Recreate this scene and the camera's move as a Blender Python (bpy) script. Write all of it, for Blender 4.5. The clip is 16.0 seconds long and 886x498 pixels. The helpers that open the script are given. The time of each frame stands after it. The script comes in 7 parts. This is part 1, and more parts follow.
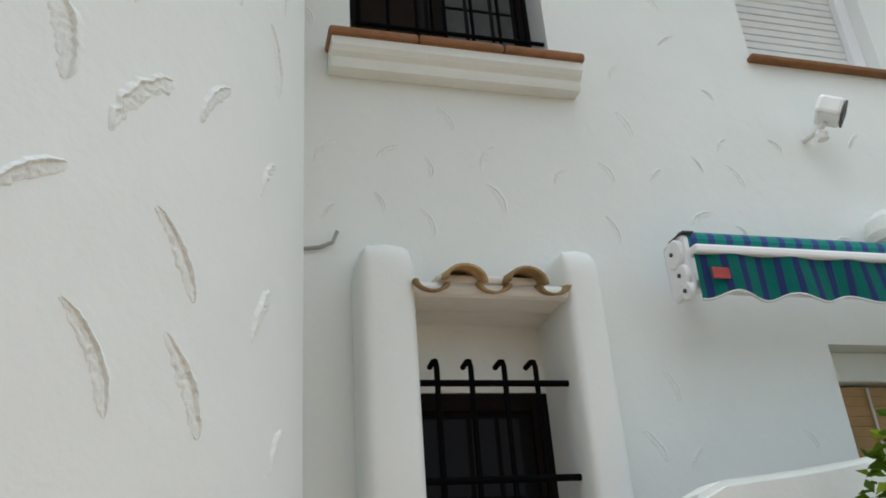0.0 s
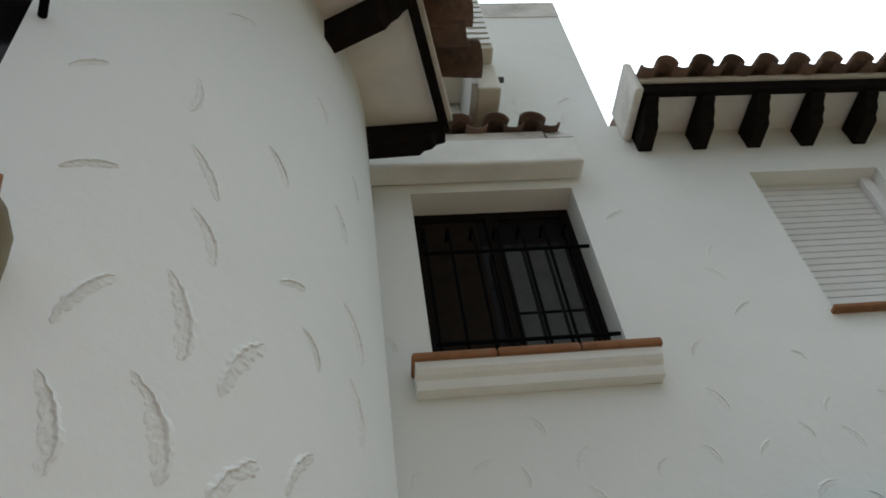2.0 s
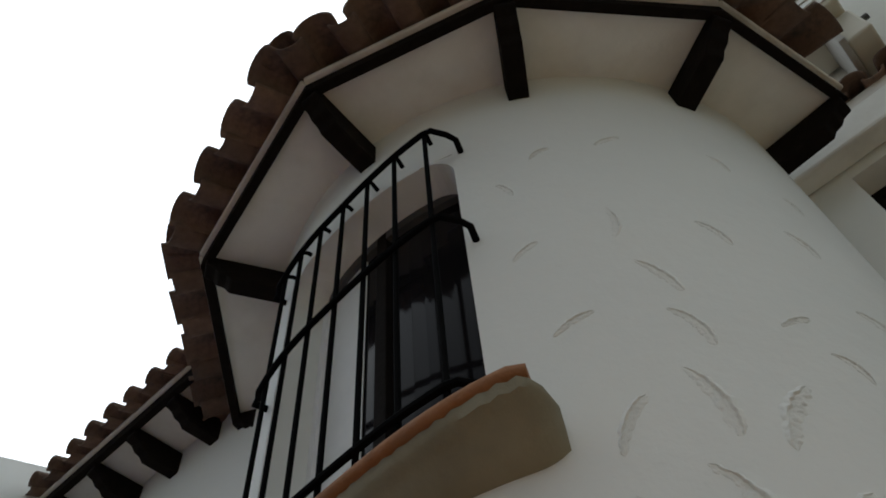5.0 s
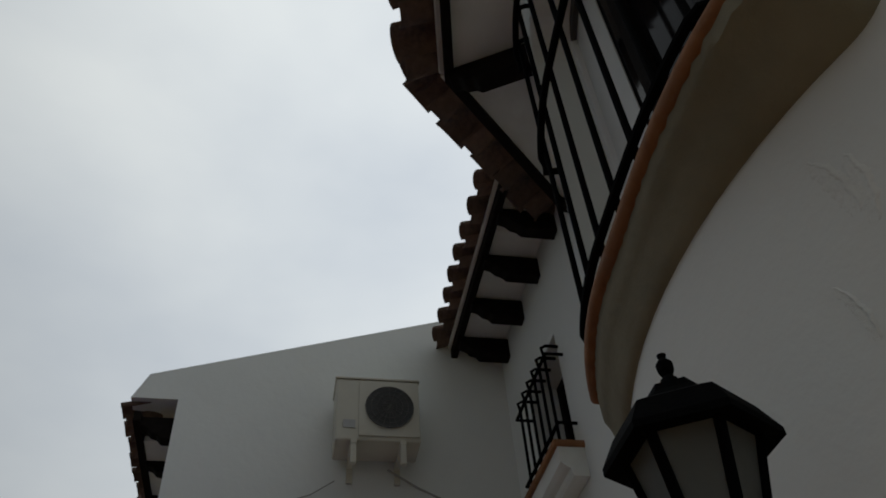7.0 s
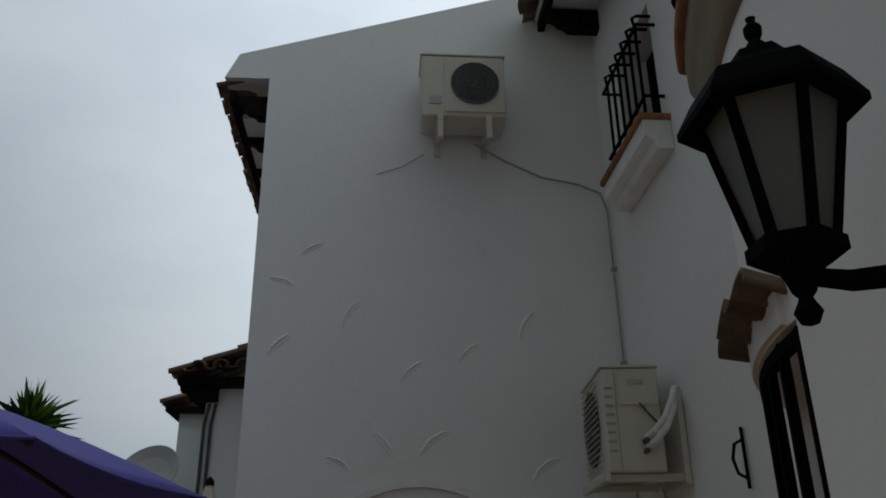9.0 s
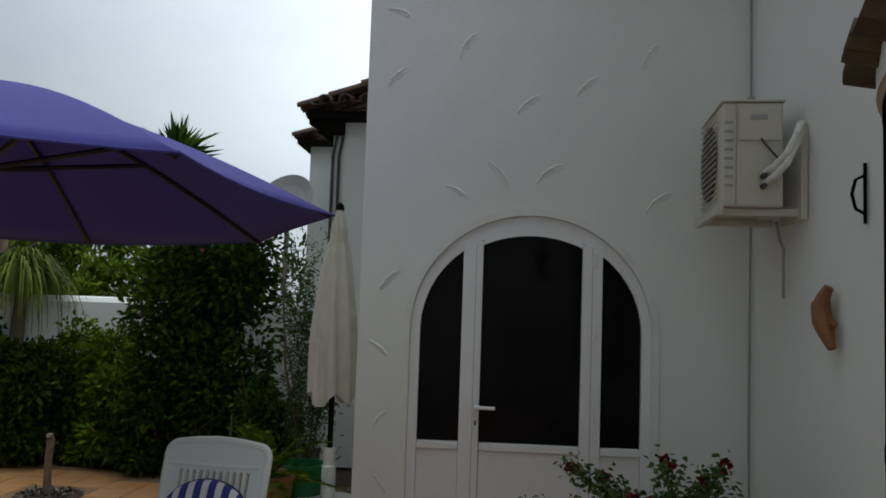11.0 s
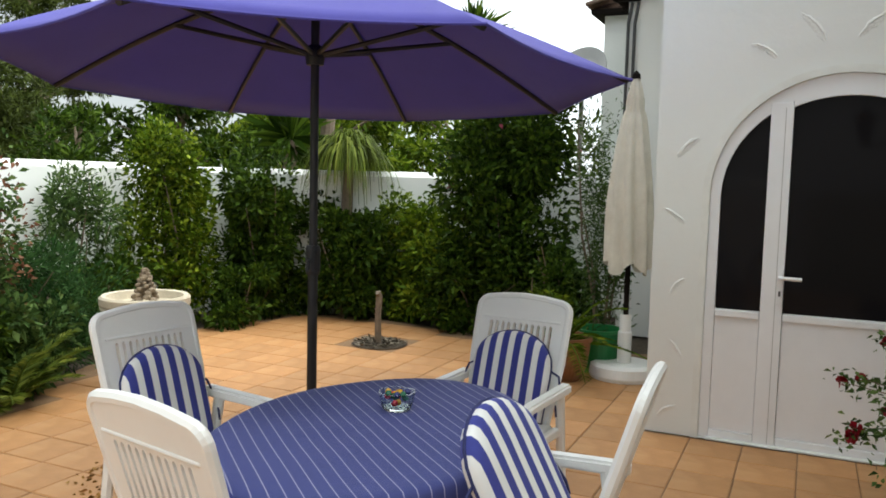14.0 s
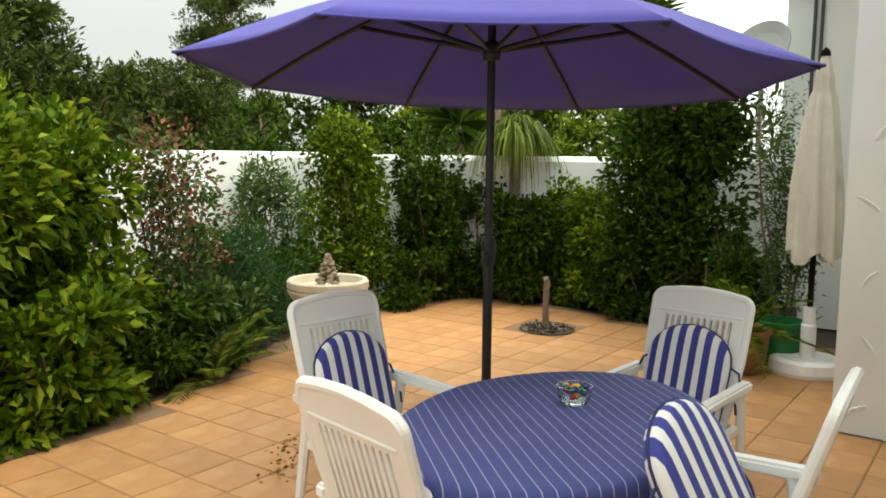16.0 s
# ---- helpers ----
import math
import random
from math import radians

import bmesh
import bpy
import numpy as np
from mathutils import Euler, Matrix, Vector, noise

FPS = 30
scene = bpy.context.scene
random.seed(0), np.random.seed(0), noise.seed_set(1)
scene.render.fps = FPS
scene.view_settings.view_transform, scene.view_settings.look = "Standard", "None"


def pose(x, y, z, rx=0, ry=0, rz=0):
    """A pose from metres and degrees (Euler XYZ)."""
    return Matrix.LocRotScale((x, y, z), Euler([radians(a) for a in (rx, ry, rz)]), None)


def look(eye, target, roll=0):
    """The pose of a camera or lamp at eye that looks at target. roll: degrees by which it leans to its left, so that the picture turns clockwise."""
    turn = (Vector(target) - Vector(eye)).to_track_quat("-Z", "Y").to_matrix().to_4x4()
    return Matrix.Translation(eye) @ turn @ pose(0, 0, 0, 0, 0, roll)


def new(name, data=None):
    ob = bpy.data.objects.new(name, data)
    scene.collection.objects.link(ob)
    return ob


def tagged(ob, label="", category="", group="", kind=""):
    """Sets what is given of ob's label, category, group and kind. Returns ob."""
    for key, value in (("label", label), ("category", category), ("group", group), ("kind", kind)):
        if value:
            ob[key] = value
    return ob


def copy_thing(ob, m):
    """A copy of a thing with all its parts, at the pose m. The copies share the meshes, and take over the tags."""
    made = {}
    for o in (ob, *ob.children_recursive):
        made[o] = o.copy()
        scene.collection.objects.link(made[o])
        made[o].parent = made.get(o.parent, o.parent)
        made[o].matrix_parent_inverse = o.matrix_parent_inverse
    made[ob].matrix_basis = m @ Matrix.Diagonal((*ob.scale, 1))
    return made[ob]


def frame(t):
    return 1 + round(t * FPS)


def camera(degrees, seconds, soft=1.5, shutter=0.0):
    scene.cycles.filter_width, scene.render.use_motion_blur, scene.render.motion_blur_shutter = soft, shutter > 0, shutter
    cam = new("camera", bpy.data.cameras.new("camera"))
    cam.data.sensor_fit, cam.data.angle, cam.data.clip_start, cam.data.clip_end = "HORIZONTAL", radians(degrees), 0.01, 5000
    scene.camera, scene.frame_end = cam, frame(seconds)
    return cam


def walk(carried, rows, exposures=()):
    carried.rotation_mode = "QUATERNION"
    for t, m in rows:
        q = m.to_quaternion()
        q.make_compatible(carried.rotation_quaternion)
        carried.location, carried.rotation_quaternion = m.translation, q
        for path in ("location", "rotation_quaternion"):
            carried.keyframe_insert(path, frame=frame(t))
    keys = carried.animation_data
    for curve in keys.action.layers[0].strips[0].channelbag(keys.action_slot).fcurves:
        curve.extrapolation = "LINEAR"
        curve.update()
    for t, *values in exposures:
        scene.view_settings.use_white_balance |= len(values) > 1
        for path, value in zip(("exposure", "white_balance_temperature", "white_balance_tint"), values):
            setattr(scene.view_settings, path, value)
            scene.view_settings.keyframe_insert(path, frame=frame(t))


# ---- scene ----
cam = camera(57.8, 16.0, soft=1.75)
PATH = [
    (0.0, -0.002, 0.002, 1.663, 114.74, 3.95, -14.58),
    (0.5, 0.014, -0.023, 1.678, 119.67, 4.84, -11.83),
    (1.0, 0.035, -0.063, 1.687, 125.75, 5.82, -9.4),
    (1.5, 0.06, -0.113, 1.713, 130.52, 6.4, -6.63),
    (2.0, 0.092, -0.173, 1.722, 135.56, 6.85, -2.84),
    (2.5, 0.131, -0.227, 1.696, 141.34, 7.0, 3.14),
    (3.0, 0.182, -0.252, 1.669, 146.69, 6.91, 10.6),
    (5.5, 0.051, -0.255, 1.581, 145.99, 2.75, 52.92),
    (6.0, 0.008, -0.093, 1.6, 143.11, 3.01, 63.05),
    (6.5, -0.039, 0.038, 1.622, 139.97, 2.54, 72.66),
    (7.0, -0.093, 0.112, 1.662, 135.28, 3.61, 80.07),
    (7.5, -0.137, 0.152, 1.672, 129.95, 3.4, 83.69),
    (8.0, -0.15, 0.167, 1.668, 124.59, 2.61, 85.77),
    (8.5, -0.128, 0.151, 1.649, 119.12, 2.06, 86.76),
    (9.0, -0.08, 0.124, 1.641, 112.76, 0.84, 85.59),
    (9.5, -0.063, 0.1, 1.632, 107.24, 0.18, 85.64),
    (10.0, -0.056, 0.105, 1.62, 101.43, -0.83, 86.86),
    (12.5, 0.024, 0.249, 1.526, 86.17, -1.43, 102.87),
    (13.0, 0.043, 0.231, 1.52, 85.89, -1.51, 106.88),
    (13.5, 0.063, 0.209, 1.52, 85.6, -1.31, 110.48),
    (14.0, 0.097, 0.178, 1.525, 85.06, -1.41, 114.54),
    (14.5, 0.12, 0.161, 1.535, 84.5, -1.26, 118.55),
    (15.0, 0.133, 0.159, 1.553, 84.12, -0.63, 122.66),
    (15.5, 0.155, 0.157, 1.571, 83.61, -0.8, 124.65),
    (16.0, 0.182, 0.155, 1.588, 83.41, -0.59, 126.0),
]
EXPOSURES = [(0.0, 0.27, 6300, 4), (0.5, 0.0, 6300, 4), (1.5, -0.26, 6300, 4), (2.5, -0.42, 6400, 4), (3.0, -0.46, 6400, 4), (5.5, -1.18, 6550, 4), (6.0, -1.62, 6850, 4), (6.5, -1.97, 6700, 4), (7.0, -2.1, 6600, 4), (7.5, -2.1, 6400, 4), (8.0, -2.02, 6250, 3), (9.0, -1.86, 6250, 3), (9.5, -1.7, 6250, 2), (10.0, -1.6, 6200, 2), (12.5, 0.02, 6500, 2), (14.0, 0.34, 6750, 3), (14.5, 0.36, 7000, 1), (16.0, 0.46, 7450, 1)]
walk(cam, [(t, pose(x, y, z, rx, ry, rz)) for t, x, y, z, rx, ry, rz in PATH],
     exposures=EXPOSURES)

# ---- sky, sun ----
SUN_AZ, SUN_EL = 118.0, 64.0    # where the sun stands behind thin cloud: degrees from +x to +y, and up
world = bpy.data.worlds.new("overcast_sky")
scene.world = world
world.use_nodes = True
wn = world.node_tree
wn.nodes.clear()


def node(tree, kind, **values):
    n = tree.nodes.new(kind)
    for key, value in values.items():
        n.inputs[key].default_value = value
    return n


w_out = wn.nodes.new("ShaderNodeOutputWorld")
sky = wn.nodes.new("ShaderNodeTexSky")
sky.sky_type = "NISHITA"
sky.sun_disc = False
sky.sun_elevation = radians(SUN_EL)
sky.sun_rotation = radians(90 - SUN_AZ)
sky.dust_density = 2.0
sky.air_density = 1.0
w_co = wn.nodes.new("ShaderNodeTexCoord")
w_map = wn.nodes.new("ShaderNodeMapping")
w_map.inputs["Scale"].default_value = (1.0, 1.0, 2.2)
w_noise = node(wn, "ShaderNodeTexNoise", Scale=1.6, Detail=5.0, Roughness=0.5)
w_ramp = wn.nodes.new("ShaderNodeValToRGB")
w_ramp.color_ramp.elements[0].position, w_ramp.color_ramp.elements[0].color = 0.3, (0.66, 0.70, 0.79, 1)
w_ramp.color_ramp.elements[1].position, w_ramp.color_ramp.elements[1].color = 0.68, (0.93, 0.95, 0.99, 1)
w_cloud = node(wn, "ShaderNodeBackground", Strength=1.0)
w_sky = node(wn, "ShaderNodeBackground", Strength=0.03)
w_add = wn.nodes.new("ShaderNodeAddShader")
wn.links.new(w_co.outputs["Generated"], w_map.inputs["Vector"])
wn.links.new(w_map.outputs["Vector"], w_noise.inputs["Vector"])
wn.links.new(w_noise.outputs["Fac"], w_ramp.inputs["Fac"])
# the cloud is brightest round the veiled sun
w_dot = wn.nodes.new("ShaderNodeVectorMath")
w_dot.operation = "DOT_PRODUCT"
w_dot.inputs[1].default_value = (math.cos(radians(SUN_AZ)) * math.cos(radians(SUN_EL - 20)), math.sin(radians(SUN_AZ)) * math.cos(radians(SUN_EL - 20)), math.sin(radians(SUN_EL - 20)))
w_glow = wn.nodes.new("ShaderNodeMapRange")
w_glow.interpolation_type = "SMOOTHSTEP"
w_glow.inputs["From Min"].default_value, w_glow.inputs["From Max"].default_value = -0.2, 0.95
w_glow.inputs["To Min"].default_value, w_glow.inputs["To Max"].default_value = 0.62, 3.9
w_mul = wn.nodes.new("ShaderNodeVectorMath")
w_mul.operation = "SCALE"
wn.links.new(w_co.outputs["Generated"], w_dot.inputs[0])
wn.links.new(w_dot.outputs["Value"], w_glow.inputs["Value"])
wn.links.new(w_ramp.outputs["Color"], w_mul.inputs[0])
wn.links.new(w_glow.outputs["Result"], w_mul.inputs["Scale"])
wn.links.new(w_mul.outputs["Vector"], w_cloud.inputs["Color"])
wn.links.new(sky.outputs["Color"], w_sky.inputs["Color"])
wn.links.new(w_cloud.outputs[0], w_add.inputs[0])
wn.links.new(w_sky.outputs[0], w_add.inputs[1])
wn.links.new(w_add.outputs[0], w_out.inputs["Surface"])

sun_data = bpy.data.lights.new("sun", "SUN")
sun_data.energy, sun_data.angle, sun_data.color = 1.0, radians(14), (1.0, 0.96, 0.90)
sun = new("sun", sun_data)
sun_way = Vector((math.cos(radians(SUN_AZ)) * math.cos(radians(SUN_EL)), math.sin(radians(SUN_AZ)) * math.cos(radians(SUN_EL)), math.sin(radians(SUN_EL))))
sun.matrix_world = look(sun_way * 30, (0, 0, 0))

# ---- materials ----
def material(name, colour, rough=0.6, metal=0.0, vary=0.12, scale=6.0, bump=0.0, bump_scale=60.0, stain=None, stain_scale=1.2,
             stain_amount=0.25, random_value=0.0, sheen=0.0, through_light=0.0, spec=0.5):
    """A surface with its colour, mottling at two scales, fine relief and, for repeats, a tone of its own for each piece."""
    m = bpy.data.materials.new(name)
    m.use_nodes = True
    t = m.node_tree
    b = t.nodes["Principled BSDF"]
    b.inputs["Roughness"].default_value = rough
    b.inputs["Metallic"].default_value = metal
    b.inputs["Specular IOR Level"].default_value = spec
    b.inputs["Sheen Weight"].default_value = sheen
    co = t.nodes.new("ShaderNodeTexCoord")
    fine = node(t, "ShaderNodeTexNoise", Scale=scale, Detail=6.0, Roughness=0.6)
    t.links.new(co.outputs["Object"], fine.inputs["Vector"])
    ramp = t.nodes.new("ShaderNodeMapRange")
    ramp.inputs["From Min"].default_value, ramp.inputs["From Max"].default_value = 0.25, 0.75
    ramp.inputs["To Min"].default_value, ramp.inputs["To Max"].default_value = 1 - vary, 1 + vary
    t.links.new(fine.outputs["Fac"], ramp.inputs["Value"])
    mul = t.nodes.new("ShaderNodeVectorMath")
    mul.operation = "SCALE"
    mul.inputs[0].default_value = colour[:3]
    t.links.new(ramp.outputs["Result"], mul.inputs["Scale"])
    last = mul.outputs["Vector"]
    if stain:
        big = node(t, "ShaderNodeTexNoise", Scale=stain_scale, Detail=4.0, Roughness=0.65)
        t.links.new(co.outputs["Object"], big.inputs["Vector"])
        cut = t.nodes.new("ShaderNodeMapRange")
        cut.inputs["From Min"].default_value, cut.inputs["From Max"].default_value = 0.48, 0.72
        cut.inputs["To Max"].default_value = stain_amount
        t.links.new(big.outputs["Fac"], cut.inputs["Value"])
        mix = t.nodes.new("ShaderNodeMix")
        mix.data_type = "RGBA"
        mix.inputs["B"].default_value = (*stain, 1)
        t.links.new(cut.outputs["Result"], mix.inputs["Factor"])
        t.links.new(last, mix.inputs["A"])
        last = mix.outputs["Result"]
    if random_value:
        info = t.nodes.new("ShaderNodeObjectInfo")
        hsv = t.nodes.new("ShaderNodeHueSaturation")
        rv = t.nodes.new("ShaderNodeMapRange")
        rv.inputs["To Min"].default_value, rv.inputs["To Max"].default_value = 1 - random_value, 1 + random_value
        t.links.new(info.outputs["Random"], rv.inputs["Value"])
        t.links.new(rv.outputs["Result"], hsv.inputs["Value"])
        t.links.new(last, hsv.inputs["Color"])
        last = hsv.outputs["Color"]
    t.links.new(last, b.inputs["Base Color"])
    if bump:
        rel = node(t, "ShaderNodeTexNoise", Scale=bump_scale, Detail=5.0, Roughness=0.6)
        t.links.new(co.outputs["Object"], rel.inputs["Vector"])
        bp = node(t, "ShaderNodeBump", Strength=bump, Distance=0.01)
        t.links.new(rel.outputs["Fac"], bp.inputs["Height"])
        t.links.new(bp.outputs["Normal"], b.inputs["Normal"])
    if through_light:
        tr = t.nodes.new("ShaderNodeBsdfTranslucent")
        t.links.new(last, tr.inputs["Color"])
        ms = node(t, "ShaderNodeMixShader", Fac=through_light)
        t.links.new(b.outputs[0], ms.inputs[1])
        t.links.new(tr.outputs[0], ms.inputs[2])
        t.links.new(ms.outputs[0], t.nodes["Material Output"].inputs["Surface"])
    return m


def striped(name, ground, line, pitch, width, axis, rough=0.85, soft=0.08, bump=0.25):
    """A woven cloth with stripes across one axis of the object."""
    m = material(name, ground, rough, vary=0.1, scale=40, bump=bump, bump_scale=260, sheen=0.05)
    t = m.node_tree
    b = t.nodes["Principled BSDF"]
    old = b.inputs["Base Color"].links[0].from_socket
    co = t.nodes.new("ShaderNodeTexCoord")
    sep = t.nodes.new("ShaderNodeSeparateXYZ")
    t.links.new(co.outputs["Object"], sep.inputs[0])
    div = t.nodes.new("ShaderNodeMath")
    div.operation = "DIVIDE"
    div.inputs[1].default_value = pitch
    t.links.new(sep.outputs[axis], div.inputs[0])
    fr = t.nodes.new("ShaderNodeMath")
    fr.operation = "PINGPONG"
    fr.inputs[1].default_value = 0.5
    t.links.new(div.outputs[0], fr.inputs[0])
    st = t.nodes.new("ShaderNodeMapRange")
    st.inputs["From Min"].default_value, st.inputs["From Max"].default_value = width - soft * 0.5, width + soft * 0.5
    st.inputs["To Min"].default_value, st.inputs["To Max"].default_value = 1, 0
    t.links.new(fr.outputs[0], st.inputs["Value"])
    mix = t.nodes.new("ShaderNodeMix")
    mix.data_type = "RGBA"
    mix.inputs["B"].default_value = (*line, 1)
    t.links.new(st.outputs["Result"], mix.inputs["Factor"])
    t.links.new(old, mix.inputs["A"])
    t.links.new(mix.outputs["Result"], b.inputs["Base Color"])
    return m


def glass_material(name, tint, rough=0.06):
    """A dark window pane: a glossy skin on a nearly black body."""
    m = bpy.data.materials.new(name)
    m.use_nodes = True
    b = m.node_tree.nodes["Principled BSDF"]
    b.inputs["Base Color"].default_value = (*tint, 1)
    b.inputs["Roughness"].default_value = rough
    b.inputs["Specular IOR Level"].default_value = 0.07
    return m


PLASTER = material("white_plaster", (0.80, 0.815, 0.78), 0.9, vary=0.03, scale=2.2, bump=0.5, bump_scale=5, stain=(0.60, 0.57, 0.50), stain_scale=0.55, stain_amount=0.16, spec=0.25)
PLASTER_SMOOTH = material("white_render", (0.79, 0.80, 0.755), 0.85, vary=0.05, scale=5, bump=0.2, bump_scale=40, stain=(0.50, 0.47, 0.40), stain_scale=2.0, stain_amount=0.3, spec=0.25)
PLASTER_ROUGH = material("scraped_plaster", (0.80, 0.81, 0.77), 0.95, vary=0.05, scale=30, bump=0.22, bump_scale=120, spec=0.1)
# stained sill plaster, its base darkened further to paint in the underside's shade
PLASTER_STAINED_SHADED = material("stained_shaded_plaster", (0.25, 0.232, 0.168), 0.9, vary=0.15, scale=5, bump=0.35, bump_scale=30, stain=(0.24, 0.22, 0.15), stain_scale=2.2, stain_amount=0.6, spec=0.2)
PLASTER_DIRTY = material("weathered_plaster", (0.70, 0.68, 0.63), 0.9, vary=0.08, scale=4, bump=0.35, bump_scale=40, stain=(0.25, 0.22, 0.19), stain_scale=2.6, stain_amount=0.6, spec=0.25)
TERRACOTTA = material("terracotta", (0.26, 0.112, 0.042), 0.8, vary=0.28, scale=14, bump=0.4, bump_scale=60, stain=(0.16, 0.10, 0.07), stain_scale=7, stain_amount=0.6, random_value=0.2)
ROOF_TILE = material("old_roof_tile", (0.165, 0.105, 0.075), 0.9, vary=0.35, scale=11, bump=0.5, bump_scale=50, stain=(0.06, 0.05, 0.045), stain_scale=9, stain_amount=0.85, random_value=0.35)
HOOD_TILE = material("tan_roof_tile", (0.40, 0.27, 0.13), 0.9, vary=0.3, scale=11, bump=0.5, bump_scale=50, stain=(0.12, 0.09, 0.06), stain_scale=8, stain_amount=0.75, random_value=0.25)
# darker brown than ROOF_TILE, for the small hood over the low tower window
DARK_BROWN_TILE = material("dark_brown_old_tile", (0.12, 0.085, 0.05), 0.95, vary=0.35, scale=14, bump=0.5, bump_scale=50, stain=(0.05, 0.045, 0.03), stain_scale=9, stain_amount=0.8, random_value=0.2)
DARK_WOOD = material("dark_stained_wood", (0.009, 0.0065, 0.005), 0.8, vary=0.4, scale=18, bump=0.3, bump_scale=40, spec=0.1)
IRON = material("black_iron", (0.0035, 0.0037, 0.004), 0.75, metal=0.0, vary=0.3, scale=30, bump=0.15, bump_scale=120, spec=0.02)
FLOOR_TILE = material("clay_floor_tile", (0.42, 0.205, 0.075), 0.62, vary=0.12, scale=9, bump=0.2, bump_scale=45, stain=(0.50, 0.29, 0.13), stain_scale=3.0, stain_amount=0.6, random_value=0.12)
GROUT = material("grout", (0.21, 0.125, 0.065), 0.95, vary=0.2, scale=12, bump=0.4, bump_scale=80)
SOIL = material("garden_soil", (0.055, 0.04, 0.026), 1.0, vary=0.5, scale=18, bump=1.0, bump_scale=40)
GROUND = material("dry_ground", (0.10, 0.09, 0.05), 1.0, vary=0.4, scale=0.8, bump=0.6, bump_scale=4)
WHITE_PLASTIC = material("white_resin", (0.80, 0.80, 0.77), 0.42, vary=0.03, scale=6, bump=0.05, bump_scale=90)
WHITE_FRAME = material("white_lacquer", (0.82, 0.82, 0.82), 0.35, vary=0.03, scale=5)
SHUTTER = material("white_slat", (0.70, 0.70, 0.67), 0.5, vary=0.05, scale=8)
GLASS = glass_material("dark_glass", (0.010, 0.009, 0.010))
# near-black colour that stands for the shade inside the rooms
ROOM_SHADE = material("room_shade_black", (0.012, 0.011, 0.010), 0.9, vary=0.3, scale=3)
FROST = material("frosted_glass", (0.40, 0.42, 0.40), 0.35, vary=0.12, scale=12, through_light=0.5)
AC_BODY = material("beige_enamel", (0.60, 0.575, 0.48), 0.5, vary=0.05, scale=8, stain=(0.4, 0.36, 0.28), stain_scale=4, stain_amount=0.3)
AC_DARK = material("dark_grille", (0.06, 0.06, 0.06), 0.6, vary=0.3, scale=10)
FAN_WIRE = material("dark_fan_wire", (0.10, 0.10, 0.09), 0.6, vary=0.2, scale=20)
CABLE = material("grey_cable", (0.35, 0.34, 0.31), 0.7, vary=0.15, scale=20)
WHITE_LAG = material("white_pipe_lagging", (0.72, 0.71, 0.66), 0.7, vary=0.1, scale=20)
PARASOL = material("violet_canvas", (0.085, 0.078, 0.40), 0.85, vary=0.06, scale=5, bump=0.15, bump_scale=300, sheen=0.1, through_light=0.21)
POLE = material("charcoal_paint", (0.010, 0.010, 0.012), 0.45, vary=0.15, scale=10)
CREAM_CANVAS = material("cream_canvas", (0.62, 0.585, 0.50), 0.9, vary=0.1, scale=6, bump=0.3, bump_scale=30, stain=(0.4, 0.36, 0.28), stain_scale=4, stain_amount=0.4)
CLOTH = striped("blue_tablecloth", (0.036, 0.046, 0.175), (0.30, 0.30, 0.42), 0.040, 0.036, "Y", soft=0.05)
CUSHION = striped("striped_canvas", (0.035, 0.045, 0.25), (0.74, 0.74, 0.72), 0.064, 0.235, "X", soft=0.02)
PIPING = material("navy_tape", (0.02, 0.025, 0.10), 0.8, vary=0.15, scale=20)
AWNING = striped("green_blue_awning", (0.0, 0.20, 0.17), (0.025, 0.05, 0.20), 0.082, 0.19, "X", soft=0.03)
AWNING_TRIM = material("pale_edging", (0.6, 0.62, 0.6), 0.8, vary=0.1, scale=20)
RED_PATCH = material("red_patch", (0.35, 0.05, 0.04), 0.7, vary=0.2, scale=20)
WOOD_BROWN = material("brown_wood", (0.016, 0.011, 0.007), 0.8, vary=0.3, scale=9, bump=0.2, bump_scale=30, spec=0.1)
NET = material("grey_net", (0.065, 0.068, 0.065), 0.9, vary=0.25, scale=9, bump=0.2, bump_scale=90)
WOOD_BLIND = material("honey_wood", (0.36, 0.20, 0.06), 0.5, vary=0.25, scale=8, bump=0.15, bump_scale=30)
OLD_CLAY = material("old_tan_clay", (0.42, 0.32, 0.20), 0.9, vary=0.2, scale=10, bump=0.5, bump_scale=40, stain=(0.24, 0.17, 0.10), stain_scale=5, stain_amount=0.6)
STONE = material("cast_stone", (0.55, 0.48, 0.36), 0.9, vary=0.18, scale=14, bump=0.5, bump_scale=50, stain=(0.25, 0.22, 0.17), stain_scale=7, stain_amount=0.5)
ROCK = material("brown_rock", (0.22, 0.17, 0.115), 0.95, vary=0.4, scale=22, bump=0.9, bump_scale=40)
PINE_BARK = material("grey_bark", (0.16, 0.12, 0.085), 0.95, vary=0.35, scale=14, bump=0.9, bump_scale=30)
GREEN_PLASTIC = material("green_plastic", (0.01, 0.16, 0.04), 0.4, vary=0.1, scale=6)
DISH = material("grey_dish", (0.42, 0.42, 0.41), 0.5, vary=0.06, scale=5)
CLEAR = bpy.data.materials.new("clear_glass")
CLEAR.use_nodes = True
CLEAR.node_tree.nodes["Principled BSDF"].inputs["Transmission Weight"].default_value = 1.0
CLEAR.node_tree.nodes["Principled BSDF"].inputs["Roughness"].default_value = 0.03
CLEAR.node_tree.nodes["Principled BSDF"].inputs["Base Color"].default_value = (0.86, 0.92, 0.9, 1)
BEADS = [material("red_glass_bead", (0.5, 0.03, 0.03), 0.2), material("yellow_glass_bead", (0.55, 0.32, 0.03), 0.2), material("green_glass_bead", (0.02, 0.12, 0.06), 0.2), material("blue_glass_bead", (0.03, 0.04, 0.15), 0.2)]


